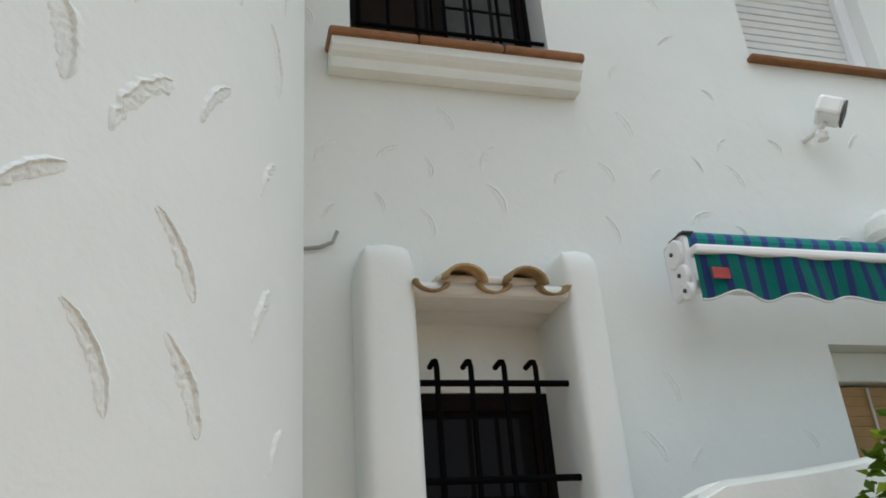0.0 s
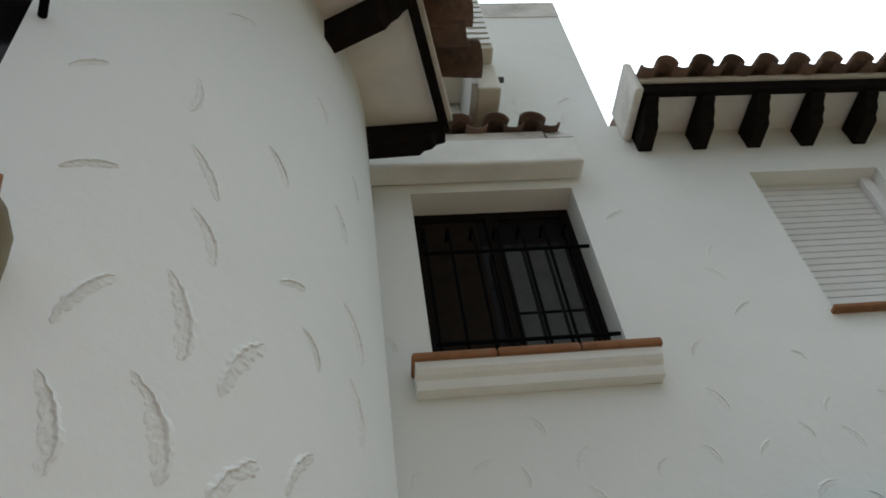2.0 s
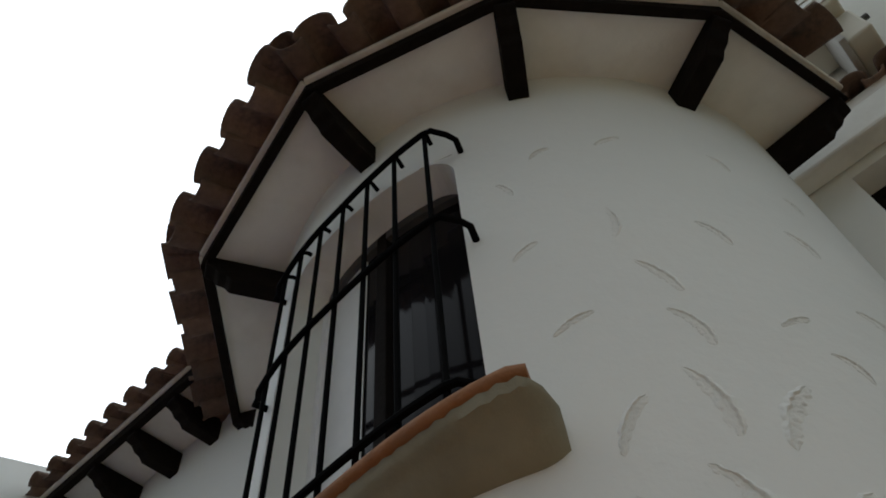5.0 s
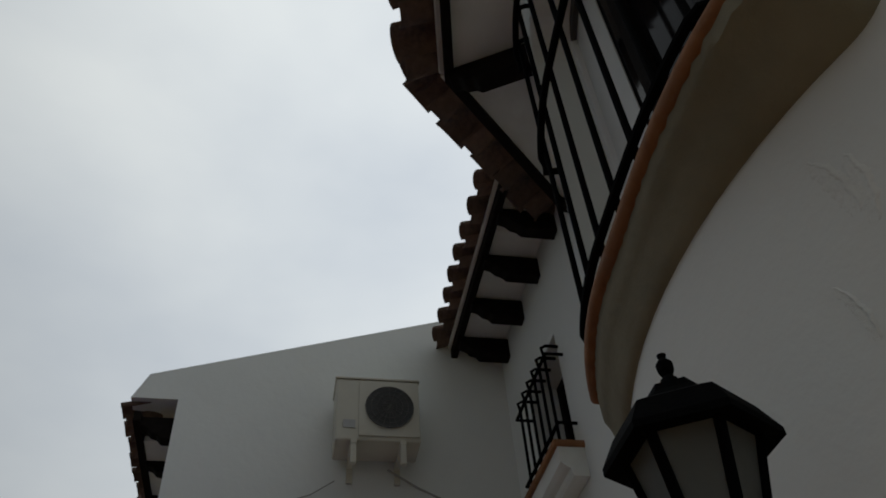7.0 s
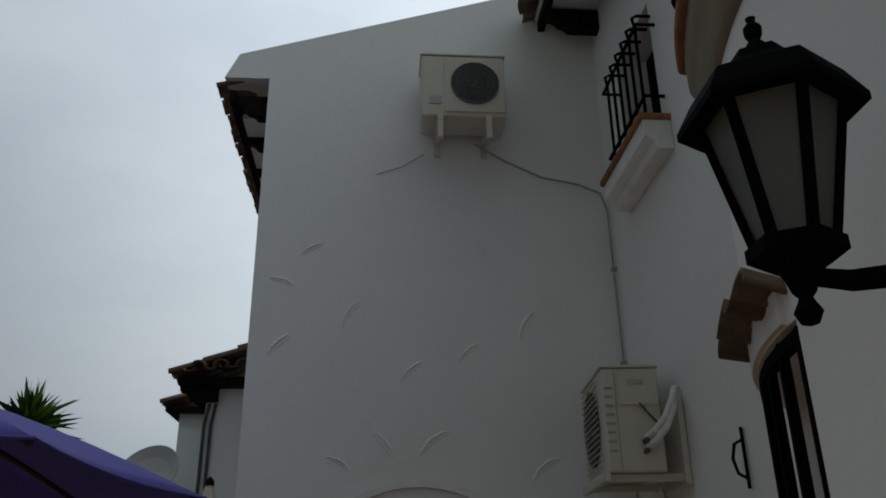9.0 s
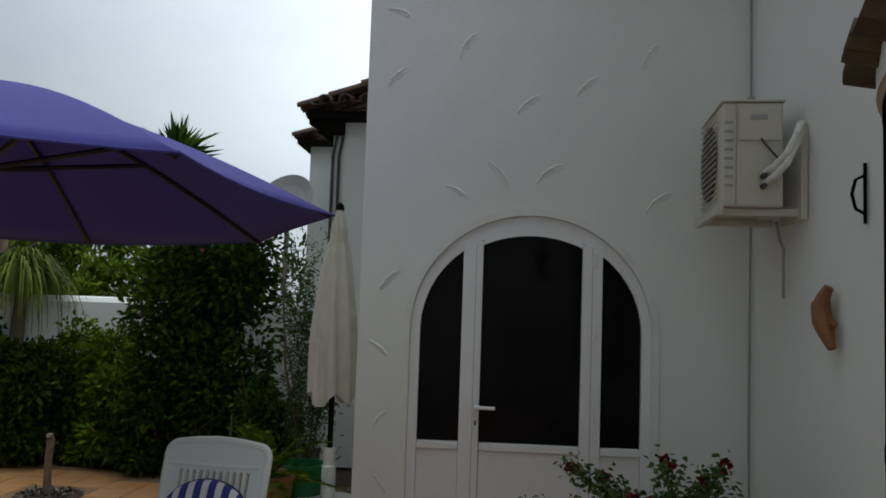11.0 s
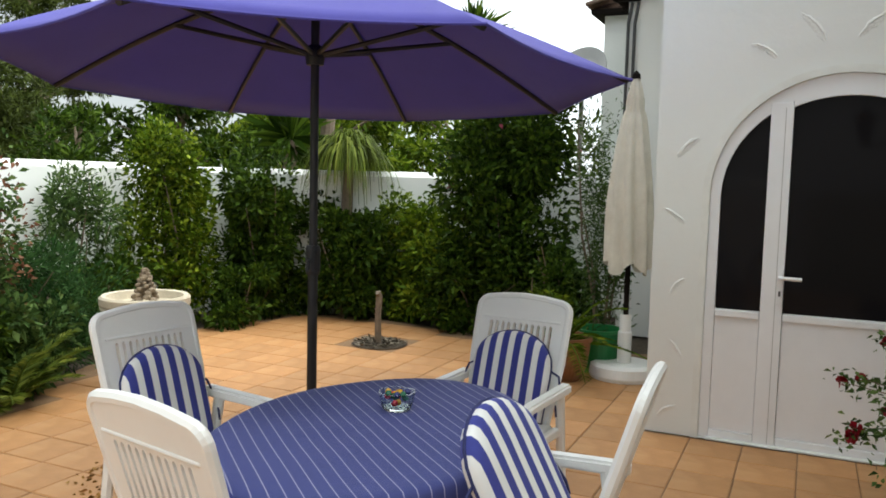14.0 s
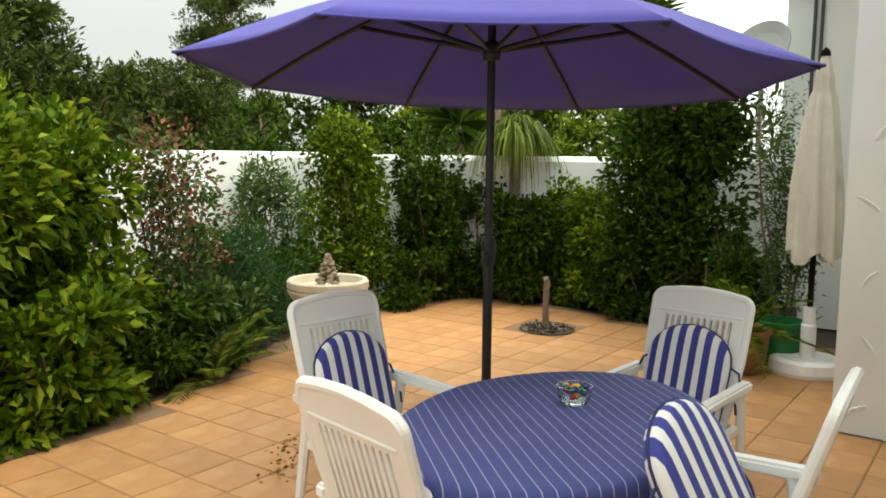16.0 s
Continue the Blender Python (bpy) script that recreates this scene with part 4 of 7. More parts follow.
# ---- tower: upper window, its bulging grille and curved sill ----
tw1 = tagged(thing("window_4"), "tall curved window in the tower with pale frame", "window", kind="structure")
for az in (WIN_AZ0 + 0.8, (WIN_AZ0 + WIN_AZ1) / 2, WIN_AZ1 - 0.8):
    part("frame_bar", box(-0.03, 0.03, -0.03, 0.03, WIN_Z0, WIN_Z1, 0.004, tower_frame(az, RW - 0.20, 0)), WHITE_FRAME if az < 256 else DARK_WOOD, tw1)
part("frame_top", arc_slab(WIN_AZ0, WIN_AZ1, RW - 0.23, RW - 0.17, WIN_Z1 - 0.06, WIN_Z1, 14), AC_DARK, tw1)
part("pane", arc_slab(WIN_AZ0, WIN_AZ1, RW - 0.215, RW - 0.205, WIN_Z0, WIN_Z1 - 0.06, 14), GLASS, tw1, "dark window glass")
for az0, az1 in ((WIN_AZ0 + 2, WIN_AZ0 + 14),):
    part("blind", arc_slab(az0, az1, RW - 0.2, RW - 0.195, WIN_Z0, WIN_Z1 - 0.06, 6), SHUTTER, tw1, "pale blind pulled to one side")
corner = arc_slab(WIN_AZ0, WIN_AZ1, RW - 0.22, RW - 0.004, WIN_Z1 - 0.001, WIN_Z1 + 0.002, 14)
part("head_lining", corner, PLASTER_SMOOTH, tw1)


def head_fillet(az, sign):
    """A rounded corner of plaster at the window's head."""
    bm = bmesh.new()
    r = 0.16
    pts = [(0, 0)] + [(sign * r * (1 - math.sin(a)), -r * (1 - math.cos(a))) for a in [math.pi / 2 * i / 6 for i in range(7)]]
    add_prism(bm, pts, -0.20, tower_frame(az, RW - 0.004, WIN_Z1) @ Matrix(((1, 0, 0, 0), (0, 0, 1, 0), (0, 1, 0, 0), (0, 0, 0, 1))))
    bmesh.ops.recalc_face_normals(bm, faces=bm.faces)
    part("head_corner", bm, PLASTER, tw1)


head_fillet(WIN_AZ1, -1)
head_fillet(WIN_AZ0, 1)


def bow(az, least, most):
    """How far the sill and its grille stand out: little at one end, more at the other."""
    s = min(1.0, max(0.0, (az - 266) / 28))
    return RW + least + (most - least) * s * s * (3 - 2 * s) ** 0.5


def curved_sill():
    """The moulded sill of the bowed window: a plaster moulding, rounded off at its end, under one run of nosing tile."""
    SZ = 3.105
    a0, a1 = 244.5, 295.0
    prof = [(None, SZ - 0.22), (0.15, SZ - 0.215), (0.38, SZ - 0.19), (0.57, SZ - 0.15), (0.78, SZ - 0.115), (0.97, SZ - 0.10), (1.0, SZ - 0.046), (None, SZ - 0.046)]
    bm = bmesh.new()
    rings = []
    n = 60
    last = 296.7
    for i in range(n + 1):
        az = a0 + 0.5 + (last - a0 - 0.5) * i / n
        past = max(0.0, (az - 293.6) / (last - 293.6))
        out = (bow(az, 0.055, 0.20) - RW) * max(0.4, math.sqrt(max(0.0, 1 - past ** 3))) * (1 + 0.03 * math.sin(az * 3.1) + 0.02 * math.sin(az * 7.7))
        drop = 0.03 * past ** 2
        deep = 0.76 + 0.50 * (297 - az) / 52
        rings.append([bm.verts.new(on_tower(az, RW - 0.02 if r is None else RW + r * out, z - drop * 0.5 if k >= 6 else SZ + (z - SZ) * deep + drop * (1 if k < 3 else 0))) for k, (r, z) in enumerate(prof)])
    for a, b in zip(rings, rings[1:]):
        for k in range(len(prof)):
            bm.faces.new((a[k], a[(k + 1) % len(prof)], b[(k + 1) % len(prof)], b[k]))
    bm.faces.new(rings[0])
    bm.faces.new(rings[-1][::-1])
    bmesh.ops.recalc_face_normals(bm, faces=bm.faces)
    # the body's dark colour holds both stains and painted shade
    smooth_mesh(part("sill", bm, PLASTER_STAINED_SHADED, tw1, "curved moulded plaster sill, stained, its underside shade put into the colour"), 60)
    bm = bmesh.new()
    line = [a0 + (a1 - a0) * k / 32 for k in range(33)]
    sect = [(-0.25, -0.044), (-0.02, -0.046), (-0.006, -0.04), (0.0, -0.028), (0.0, -0.014), (-0.007, -0.002), (-0.02, 0.002), (-0.25, 0.002)]
    rows = [[bm.verts.new(on_tower(a, (RW - 0.22 if r < -0.2 else bow(a, 0.08, 0.215) + r - (0.012 if a > 294.5 else 0)), SZ + z)) for r, z in sect] for a in line]
    for a, b in zip(rows, rows[1:]):
        for k in range(len(sect)):
            bm.faces.new((a[k], a[(k + 1) % len(sect)], b[(k + 1) % len(sect)], b[k]))
    bm.faces.new(rows[0])
    bm.faces.new(rows[-1][::-1])
    bmesh.ops.recalc_face_normals(bm, faces=bm.faces)
    smooth_mesh(part("sill_tile", bm, TERRACOTTA, tw1, "terracotta nosing tile"), 50)


curved_sill()
tg = thing("bow_grille", label="bowed black iron grille in front of the tower window", category="window grille")
G0, G1 = 253.0, 287.5
for z, ext in ((3.17, 4.0), (4.03, 4.0), (4.76, 4.0)):
    pts = [on_tower(G0 - ext, RW - 0.03, z), on_tower(G0 - ext, RW + 0.06, z + 0.012), on_tower(G0 - ext * 0.75, RW + 0.05, z + 0.01), on_tower(G0 - ext * 0.3, bow(G0, 0.065, 0.185), z)]
    pts += [on_tower(G0 + (G1 - G0) * i / 18, bow(G0 + (G1 - G0) * i / 18, 0.065, 0.185), z) for i in range(19)]
    pts += [on_tower(G1 + ext * 0.3, bow(G1, 0.065, 0.185), z), on_tower(G1 + ext * 0.75, RW + 0.10, z + 0.01), on_tower(G1 + ext, RW + 0.06, z + 0.012), on_tower(G1 + ext, RW - 0.03, z)]
    part("rail", tube(pts, 0.014, 8), IRON, tg)
for i in range(7):
    az = G0 + (G1 - G0) * i / 6
    RG = bow(az, 0.065, 0.185)
    part("bar", tube([on_tower(az, RG - 0.016, 3.115), on_tower(az, RG - 0.016, 4.78), on_tower(az, RG - 0.022, 4.815), on_tower(az, RG - 0.05, 4.83), on_tower(az, RG - 0.09, 4.822)], 0.0105, 8), IRON, tg)

# ---- tower: lower barred window with its tile hood ----
lw = tagged(thing("window_5"), "low tower window behind upright bars under a tile hood", "window", kind="structure")
part("pane", arc_slab(LOW_AZ0, LOW_AZ1, RW - 0.17, RW - 0.16, LOW_Z0, LOW_Z1, 10), GLASS, lw, "window glass")
for a0, a1 in ((256.2, 262.6), (249.5, 255.8), (243.0, 249.0)):
    part("curtain", arc_slab(a0, a1, RW - 0.152, RW - 0.147, LOW_Z0, LOW_Z1 - 0.06, 4), PLASTER_SMOOTH, lw, "pale curtain strip")
lg = thing("window_grille", label="black iron grille of the low tower window", category="window grille")
for az in (262.2, 257.5, 252.5, 247.5, 242.5):
    part("bar", box(-0.011, 0.011, -0.011, 0.011, LOW_Z0, LOW_Z1 - 0.01, 0.003, tower_frame(az, RW - 0.012, 0)), IRON, lg)
for z in (1.28, 2.09):
    part("rail", arc_slab(240.5, 262.9, RW - 0.024, RW, z - 0.014, z + 0.014, 12), IRON, lg)
low_hood = thing("window_hood", label="small row of old clay tiles over the low tower window", category="canopy", kind="structure")
part("canopy_body", arc_slab(232, 261, RW - 0.02, RW + 0.012, 2.125, 2.20, 12), PLASTER_SMOOTH, low_hood)
for i, az in enumerate((243, 246.5, 250, 253.5, 257, 260.5)):
    fr = tower_frame(az, RW + 0.085, 2.205) @ pose(0, 0, 0, -16, 0, 180)
    place_piece("hood_tile", SHCOVER if i % 2 else SHPAN, low_hood, fr @ pose(0, 0, 0 if i % 2 else 0.012))

# ---- wall lantern ----
LX, LY = -0.963, 0.638
lamp = thing("wall_lantern", (LX, LY, 1.92), 0, "black iron wall lantern with frosted panes on a curved arm", "wall lamp")
lamp.matrix_basis = pose(LX, LY, 1.92) @ Matrix.Diagonal((0.915, 0.915, 1.0, 1.0))


def hex_ring(r, z, n=6):
    return [(r * math.cos(2 * math.pi * k / n), r * math.sin(2 * math.pi * k / n), z) for k in range(n)]


Z_BOT, Z_TOP, R_BOT, R_TOP = 0.105, 0.295, 0.050, 0.096
for k in range(6):
    p = [Vector(v) for v in (hex_ring(R_BOT, Z_BOT)[k], hex_ring(R_TOP, Z_TOP)[k], hex_ring(R_TOP, Z_TOP)[(k + 1) % 6], hex_ring(R_BOT, Z_BOT)[(k + 1) % 6])]
    bm = bmesh.new()
    bm.faces.new([bm.verts.new(v * 1.0) for v in p])
    bmesh.ops.solidify(bm, geom=bm.faces[:], thickness=0.003)
    part("pane", bm, FROST, lamp, "frosted glass pane")
    part("glazing_bar", tube([p[0] * 1.01, p[1] * 1.01], 0.0095, 6), IRON, lamp)
part("lamp_holder", lathe([(0, 0.19), (0.022, 0.195), (0.03, 0.23), (0.034, 0.29), (0, 0.29)], 14), IRON, lamp, "dark lamp holder inside the panes")
part("base_rim", lathe([(0, 0.075), (0.04, 0.075), (0.066, 0.09), (0.066, 0.108), (0, 0.11)], 6), IRON, lamp)
part("finial", lathe([(0, 0.0), (0.012, 0.004), (0.019, 0.018), (0.012, 0.03), (0.009, 0.036), (0.016, 0.044), (0.022, 0.06), (0.03, 0.076), (0, 0.078)], 14), IRON, lamp)
part("roof", lathe([(0, 0.29), (0.10, 0.29), (0.133, 0.285), (0.133, 0.296), (0.108, 0.335), (0.062, 0.36), (0.05, 0.372), (0.045, 0.385), (0.018, 0.395), (0, 0.396)], 6), IRON, lamp, "six-sided flared iron roof")
part("top_knob", lathe([(0, 0.39), (0.02, 0.395), (0.014, 0.408), (0.008, 0.414), (0.013, 0.424), (0.014, 0.436), (0.006, 0.446), (0.008, 0.453), (0, 0.458)], 12), IRON, lamp)
lamp_world = lamp.matrix_basis.inverted()
foot = on_tower(286, RW + 0.0, 2.06)
arm_pts = [Vector((LX, LY, 1.985)), Vector((LX + 0.02, LY + 0.05, 1.972)), Vector((LX + 0.055, LY + 0.13, 1.972)), Vector((LX + 0.07, LY + 0.20, 2.005)), Vector((LX + 0.075, LY + 0.26, 2.09)), foot]
part("arm", tube([lamp_world @ p for p in arm_pts], 0.012, 8, radii=[0.012, 0.014, 0.016, 0.016, 0.014, 0.014]), IRON, lamp, "curved iron arm")
part("wall_plate", box(-0.03, 0.03, -0.004, 0.014, -0.14, 0.14, 0.006, lamp_world @ tower_frame(286, RW, 2.08)), IRON, lamp)

# ---- wing: arched glazed door ----
door = tagged(thing("door_1"), "white lacquered arched door with dark glass and side lights", "door", kind="structure")
XD = XG - 0.075


def arch_ring(half0, half1, rise0, rise1, spring, base, x0, x1, steps=24):
    """A band that follows the arch, between two offsets, from x0 to x1."""
    bm = bmesh.new()
    rows = []
    path = [(-1, base)] + [(None, math.pi - math.pi * i / steps) for i in range(steps + 1)] + [(1, base)]
    for k, v in path:
        ring = []
        for half, rise in ((half0, rise0), (half1, rise1)):
            if k is None:
                ring.append((AY + half * math.cos(v), spring + rise * math.sin(v)))
            else:
                ring.append((AY + k * half, v))
        rows.append([bm.verts.new((x, *q)) for q in ring for x in (x0, x1)])
    for a, b in zip(rows, rows[1:]):
        for i, j in ((0, 1), (1, 3), (3, 2), (2, 0)):
            bm.faces.new((a[i], a[j], b[j], b[i]))
    bm.faces.new((rows[0][0], rows[0][1], rows[0][3], rows[0][2]))
    bm.faces.new((rows[-1][0], rows[-1][1], rows[-1][3], rows[-1][2]))
    bmesh.ops.recalc_face_normals(bm, faces=bm.faces)
    return bm


part("arch_frame", arch_ring(0.665, 0.721, 0.61, 0.698, AZ, 0.01, XD, XD + 0.06), WHITE_FRAME, door, "white arched outer frame")
part("arch_moulding", arch_ring(0.725, 0.765, 0.70, 0.742, AZ, 0.0, XG + 0.001, XG + 0.012), PLASTER_SMOOTH, wing, "shallow plaster rim round the arch")


def arch_top(y):
    return AZ + 0.612 * math.sqrt(max(0.0, 1 - ((y - AY) / 0.667) ** 2))


for y0, y1 in ((-0.05, 0.07), (0.67, 0.79)):
    ym = (y0 + y1) / 2
    part("post", box(XD - 0.002, XD + 0.066, y0, y1, 0.01, arch_top(ym) + 0.02, 0.004), WHITE_FRAME, door)
for y0, y1 in ((-0.302, -0.052), (0.072, 0.668), (0.792, 1.026)):
    part("panel", box(XD + 0.01, XD + 0.045, y0, y1, 0.06, 0.75, 0.003), WHITE_FRAME, door, "white lower panel")
    part("rail", box(XD + 0.004, XD + 0.062, y0, y1, 0.75, 0.795, 0.006), WHITE_FRAME, door)
    part("bottom_rail", box(XD + 0.004, XD + 0.062, y0, y1, 0.01, 0.058, 0.006), WHITE_FRAME, door)
    pane = bmesh.new()
    n = 12
    out = [(y0, 0.797), (y1, 0.797)] + [(y1 + (y0 - y1) * i / n, arch_top(min(max(y1 + (y0 - y1) * i / n, AY - 0.667), AY + 0.667))) for i in range(n + 1)]
    add_prism(pane, out, 0.012, Matrix(((0, 0, 1, XD + 0.015), (1, 0, 0, 0), (0, 1, 0, 0), (0, 0, 0, 1))))
    part("pane", pane, GLASS, door, "dark door glass")
head = bmesh.new()
n = 16
out = [(0.67 + (0.07 - 0.67) * i / n, arch_top(0.67 + (0.07 - 0.67) * i / n) + 0.01) for i in range(n + 1)]
out += [(y, z - 0.045) for y, z in out[::-1]]
add_prism(head, out, 0.05, Matrix(((0, 0, 1, XD + 0.013), (1, 0, 0, 0), (0, 1, 0, 0), (0, 0, 0, 1))))
bmesh.ops.recalc_face_normals(head, faces=head.faces)
part("head_rail", head, WHITE_FRAME, door)
part("leaf_seam", box(XD + 0.062, XD + 0.068, 0.728, 0.731, 0.02, 1.98), CABLE, door)
part("leaf_seam", box(XD + 0.062, XD + 0.068, 0.028, 0.031, 0.02, 1.98), CABLE, door)
hd = part("door_handle", tube([(XD + 0.06, 0.05, 1.01), (XD + 0.115, 0.05, 1.01), (XD + 0.12, 0.065, 1.01), (XD + 0.12, 0.165, 1.008)], 0.011, 8), WHITE_FRAME, door, "white lever handle")
part("handle_plate", box(XD + 0.066, XD + 0.076, 0.034, 0.067, 0.85, 1.06, 0.004), WHITE_FRAME, door)
part("keyhole", box(XD + 0.0762, XD + 0.079, 0.044, 0.056, 0.90, 0.93), AC_DARK, door)
for z in (0.98, 1.48, 1.9):
    part("hinge", tube([(XD + 0.075, 0.745, z - 0.045), (XD + 0.075, 0.745, z + 0.045)], 0.009, 8), WHITE_FRAME, door)
part("threshold", box(XD - 0.05, XG + 0.02, AY - 0.68, AY + 0.68, 0.0, 0.012, 0.004), PLASTER_SMOOTH, door)
# panel behind the door glass, painted near-black for the room's shade
part("door_shade_panel", box(XG - 0.40, XG - 0.34, -0.6, 1.3, 0, 2.6), ROOM_SHADE, wing, "near-black panel standing for the shade of the room behind the door")


# ---- air conditioners ----
def fan_guard(parent, m, r):
    part("fan_opening", lathe([(0, 0), (r, 0), (r, 0.004), (0, 0.004)], 32, m), AC_DARK, parent, "dark fan opening")
    for q in (0.3, 0.55, 0.78, 1.0):
        part("guard_ring", tube([m @ Vector((r * q * math.cos(a), r * q * math.sin(a), 0.010)) for a in [2 * math.pi * i / 28 for i in range(28)]], 0.003, 5, True), FAN_WIRE, parent)
    for k in range(10):
        a = math.pi * k / 10
        part("guard_wire", tube([m @ Vector((r * math.cos(a), r * math.sin(a), 0.012)), m @ Vector((-r * math.cos(a), -r * math.sin(a), 0.012))], 0.002, 5), FAN_WIRE, parent)


ac_u = thing("air_conditioner", (-4.58, 0.655, 4.485), 0, "beige outdoor cooling unit bracketed high on the end wall", "air conditioner", "outdoor cooling units")
part("body", box(-0.26, 0.0, -0.28, 0.28, 0.0, 0.475, 0.012), AC_BODY, ac_u)
part("top_cover", box(-0.27, 0.006, -0.288, 0.288, 0.476, 0.492, 0.005), AC_BODY, ac_u)
part("front_panel", box(0.001, 0.010, -0.13, 0.275, 0.03, 0.45, 0.004), AC_BODY, ac_u)
fan_guard(ac_u, Matrix.Translation((0.012, 0.075, 0.25)) @ FACE_EAST, 0.16)
part("badge", box(0.001, 0.005, -0.23, -0.15, 0.09, 0.15), DISH, ac_u, "small pale maker's plate")
for y in (-0.16, 0.16):
    part("bracket_arm", box(-0.318, 0.02, y - 0.02, y + 0.02, -0.035, -0.002, 0.004), AC_BODY, ac_u)
    part("bracket_post", box(-0.02, 0.02, y - 0.018, y + 0.018, -0.17, -0.036, 0.004), AC_BODY, ac_u)
    part("bracket_wall_rail", box(-0.318, -0.295, y - 0.02, y + 0.02, -0.14, -0.036, 0.004), AC_BODY, ac_u)
solid("cable", tube([(-4.86, 0.75, 4.44), (-4.87, 0.95, 4.32), (-4.87, 1.2, 4.20), (-4.87, 1.45, 4.15), (-4.86, 1.60, 4.08), (-4.855, 1.635, 3.95), (-4.855, 1.64, 3.0), (-4.855, 1.64, 2.0), (-4.855, 1.635, 1.0), (-4.855, 1.64, 0.35)], 0.0075, 7), CABLE, "grey cable clipped down the corner of the walls", "cable")
solid("cable", tube([(-4.88, 0.4, 4.36), (-4.885, 0.25, 4.26), (-4.885, 0.08, 4.20)], 0.004, 5), CABLE, "thin cable on the end wall", "cable")
for z in (3.53, 2.9):
    solid("cable_clip", box(-4.875, -4.84, 1.622, 1.658, z - 0.012, z + 0.012, 0.004), CABLE, "small grey cable clip", "clip")

ac_l = thing("air_conditioner", (-4.05, 1.44, 2.14), -4.5, "beige outdoor cooling unit on a wall bracket with lagged pipes", "air conditioner", "outdoor cooling units")
part("body", box(-0.60, 0.0, -0.18, 0.11, 0.0, 0.525, 0.014), AC_BODY, ac_l)
part("top_cover", box(-0.61, 0.006, -0.187, 0.117, 0.526, 0.54, 0.005), AC_BODY, ac_l)
fan_guard(ac_l, Matrix.Translation((-0.34, -0.182, 0.27)) @ FACE_SOUTH, 0.2)
for i in range(15):
    part("grille_slat", box(-0.57, -0.11, -0.196, -0.188, 0.05 + i * 0.031, 0.056 + i * 0.031, 0.002), AC_BODY, ac_l)
part("seam", box(-0.001, 0.003, -0.118, -0.113, 0.01, 0.52), CABLE, ac_l)
for i in range(8):
    part("vent_slot", box(-0.001, 0.004, -0.172, -0.13, 0.10 + i * 0.045, 0.112 + i * 0.045), CABLE, ac_l)
part("side_hatch", box(0.001, 0.010, -0.10, 0.10, 0.33, 0.50, 0.004), AC_BODY, ac_l)
part("hatch_grip", box(0.0105, 0.014, -0.05, 0.03, 0.435, 0.46, 0.003), DISH, ac_l)
part("wall_post", box(-0.02, 0.02, 0.185, 0.217, -0.06, 0.40, 0.004), AC_BODY, ac_l)
part("wire", tube([(0.012, 0.0, 0.34), (0.03, 0.03, 0.29), (0.04, 0.06, 0.25), (0.02, 0.10, 0.22)], 0.006, 6), AC_DARK, ac_l)
for k, dz in enumerate((0.0, 0.05)):
    part("lagged_pipe", tube([(0.01, 0.02, 0.12 + dz), (0.06, 0.05, 0.14 + dz), (0.09, 0.10, 0.20 + dz), (0.08, 0.15, 0.30 + dz), (0.02, 0.18, 0.36 + dz), (-0.03, 0.215, 0.37 + dz)], 0.017, 8), WHITE_LAG, ac_l, "white lagged pipe")
    part("valve", tube([(0.0, 0.01, 0.10 + dz), (0.045, 0.01, 0.10 + dz)], 0.014, 8), AC_DARK, ac_l)
for x in (-0.52, -0.06):
    part("bracket_arm", box(x - 0.02, x + 0.02, -0.2, 0.218, -0.04, -0.002, 0.004), AC_BODY, ac_l)
part("bracket_rail", box(-0.62, 0.03, -0.215, -0.18, -0.045, -0.003, 0.004), AC_BODY, ac_l)
part("bracket_rail", box(-0.62, -0.022, 0.19, 0.217, -0.06, -0.003, 0.004), AC_BODY, ac_l)
solid("drain_hose", tube([(-4.3, 1.60, 2.10), (-4.3, 1.62, 2.0), (-4.27, 1.63, 1.95), (-4.25, 1.62, 1.9), (-4.28, 1.63, 1.7)], 0.008, 7), CABLE, "thin drain hose under the cooling unit", "hose")

# ---- window over the lower cooling unit ----
wb = tagged(thing("window_6"), "small upper window with terracotta sill", "window", kind="structure")
window_frame(wb, -4.36, -3.78, 3.98, 4.80, YB + 0.18, DARK_WOOD)
sill(wb, -4.48, -3.66, YB - 0.002, 3.97, 0.16, 0.17)
wg = thing("bow_grille", label="projecting black iron grille with a stepped profile", category="window grille")
for i in range(6):
    x = -4.35 + 0.118 * i
    part("bar", tube([(x, YB - 0.10, 3.99), (x, YB - 0.10, 4.60), (x, YB - 0.11, 4.66), (x, YB - 0.08, 4.68), (x, YB + 0.02, 4.68)], 0.010, 8), IRON, wg)
for z in (4.10, 4.58):
    part("rail", tube([(-4.42, YB + 0.01, z), (-4.42, YB - 0.11, z), (-3.71, YB - 0.11, z), (-3.71, YB + 0.01, z)], 0.011, 8), IRON, wg)

# ---- small things on the wall ----
gk = bmesh.new()
add_tube(gk, [(-3.68, 1.62, 1.74), (-3.70, 1.605, 1.70), (-3.72, 1.60, 1.65), (-3.70, 1.60, 1.58), (-3.67, 1.605, 1.53), (-3.64, 1.615, 1.47)], 0.03, 8, radii=[0.022, 0.03, 0.042, 0.046, 0.035, 0.018])
add_tube(gk, [(-3.72, 1.61, 1.68), (-3.80, 1.61, 1.66), (-3.85, 1.62, 1.63)], 0.02, 8, radii=[0.026, 0.024, 0.014])
add_tube(gk, [(-3.68, 1.62, 1.55), (-3.62, 1.62, 1.58)], 0.014, 8)
smooth_mesh(solid("wall_ornament", gk, TERRACOTTA, "terracotta animal ornament fixed to the white wall", "ornament"))
hk = thing("wall_hook", label="black iron handle-shaped hook on the wall", category="hook")
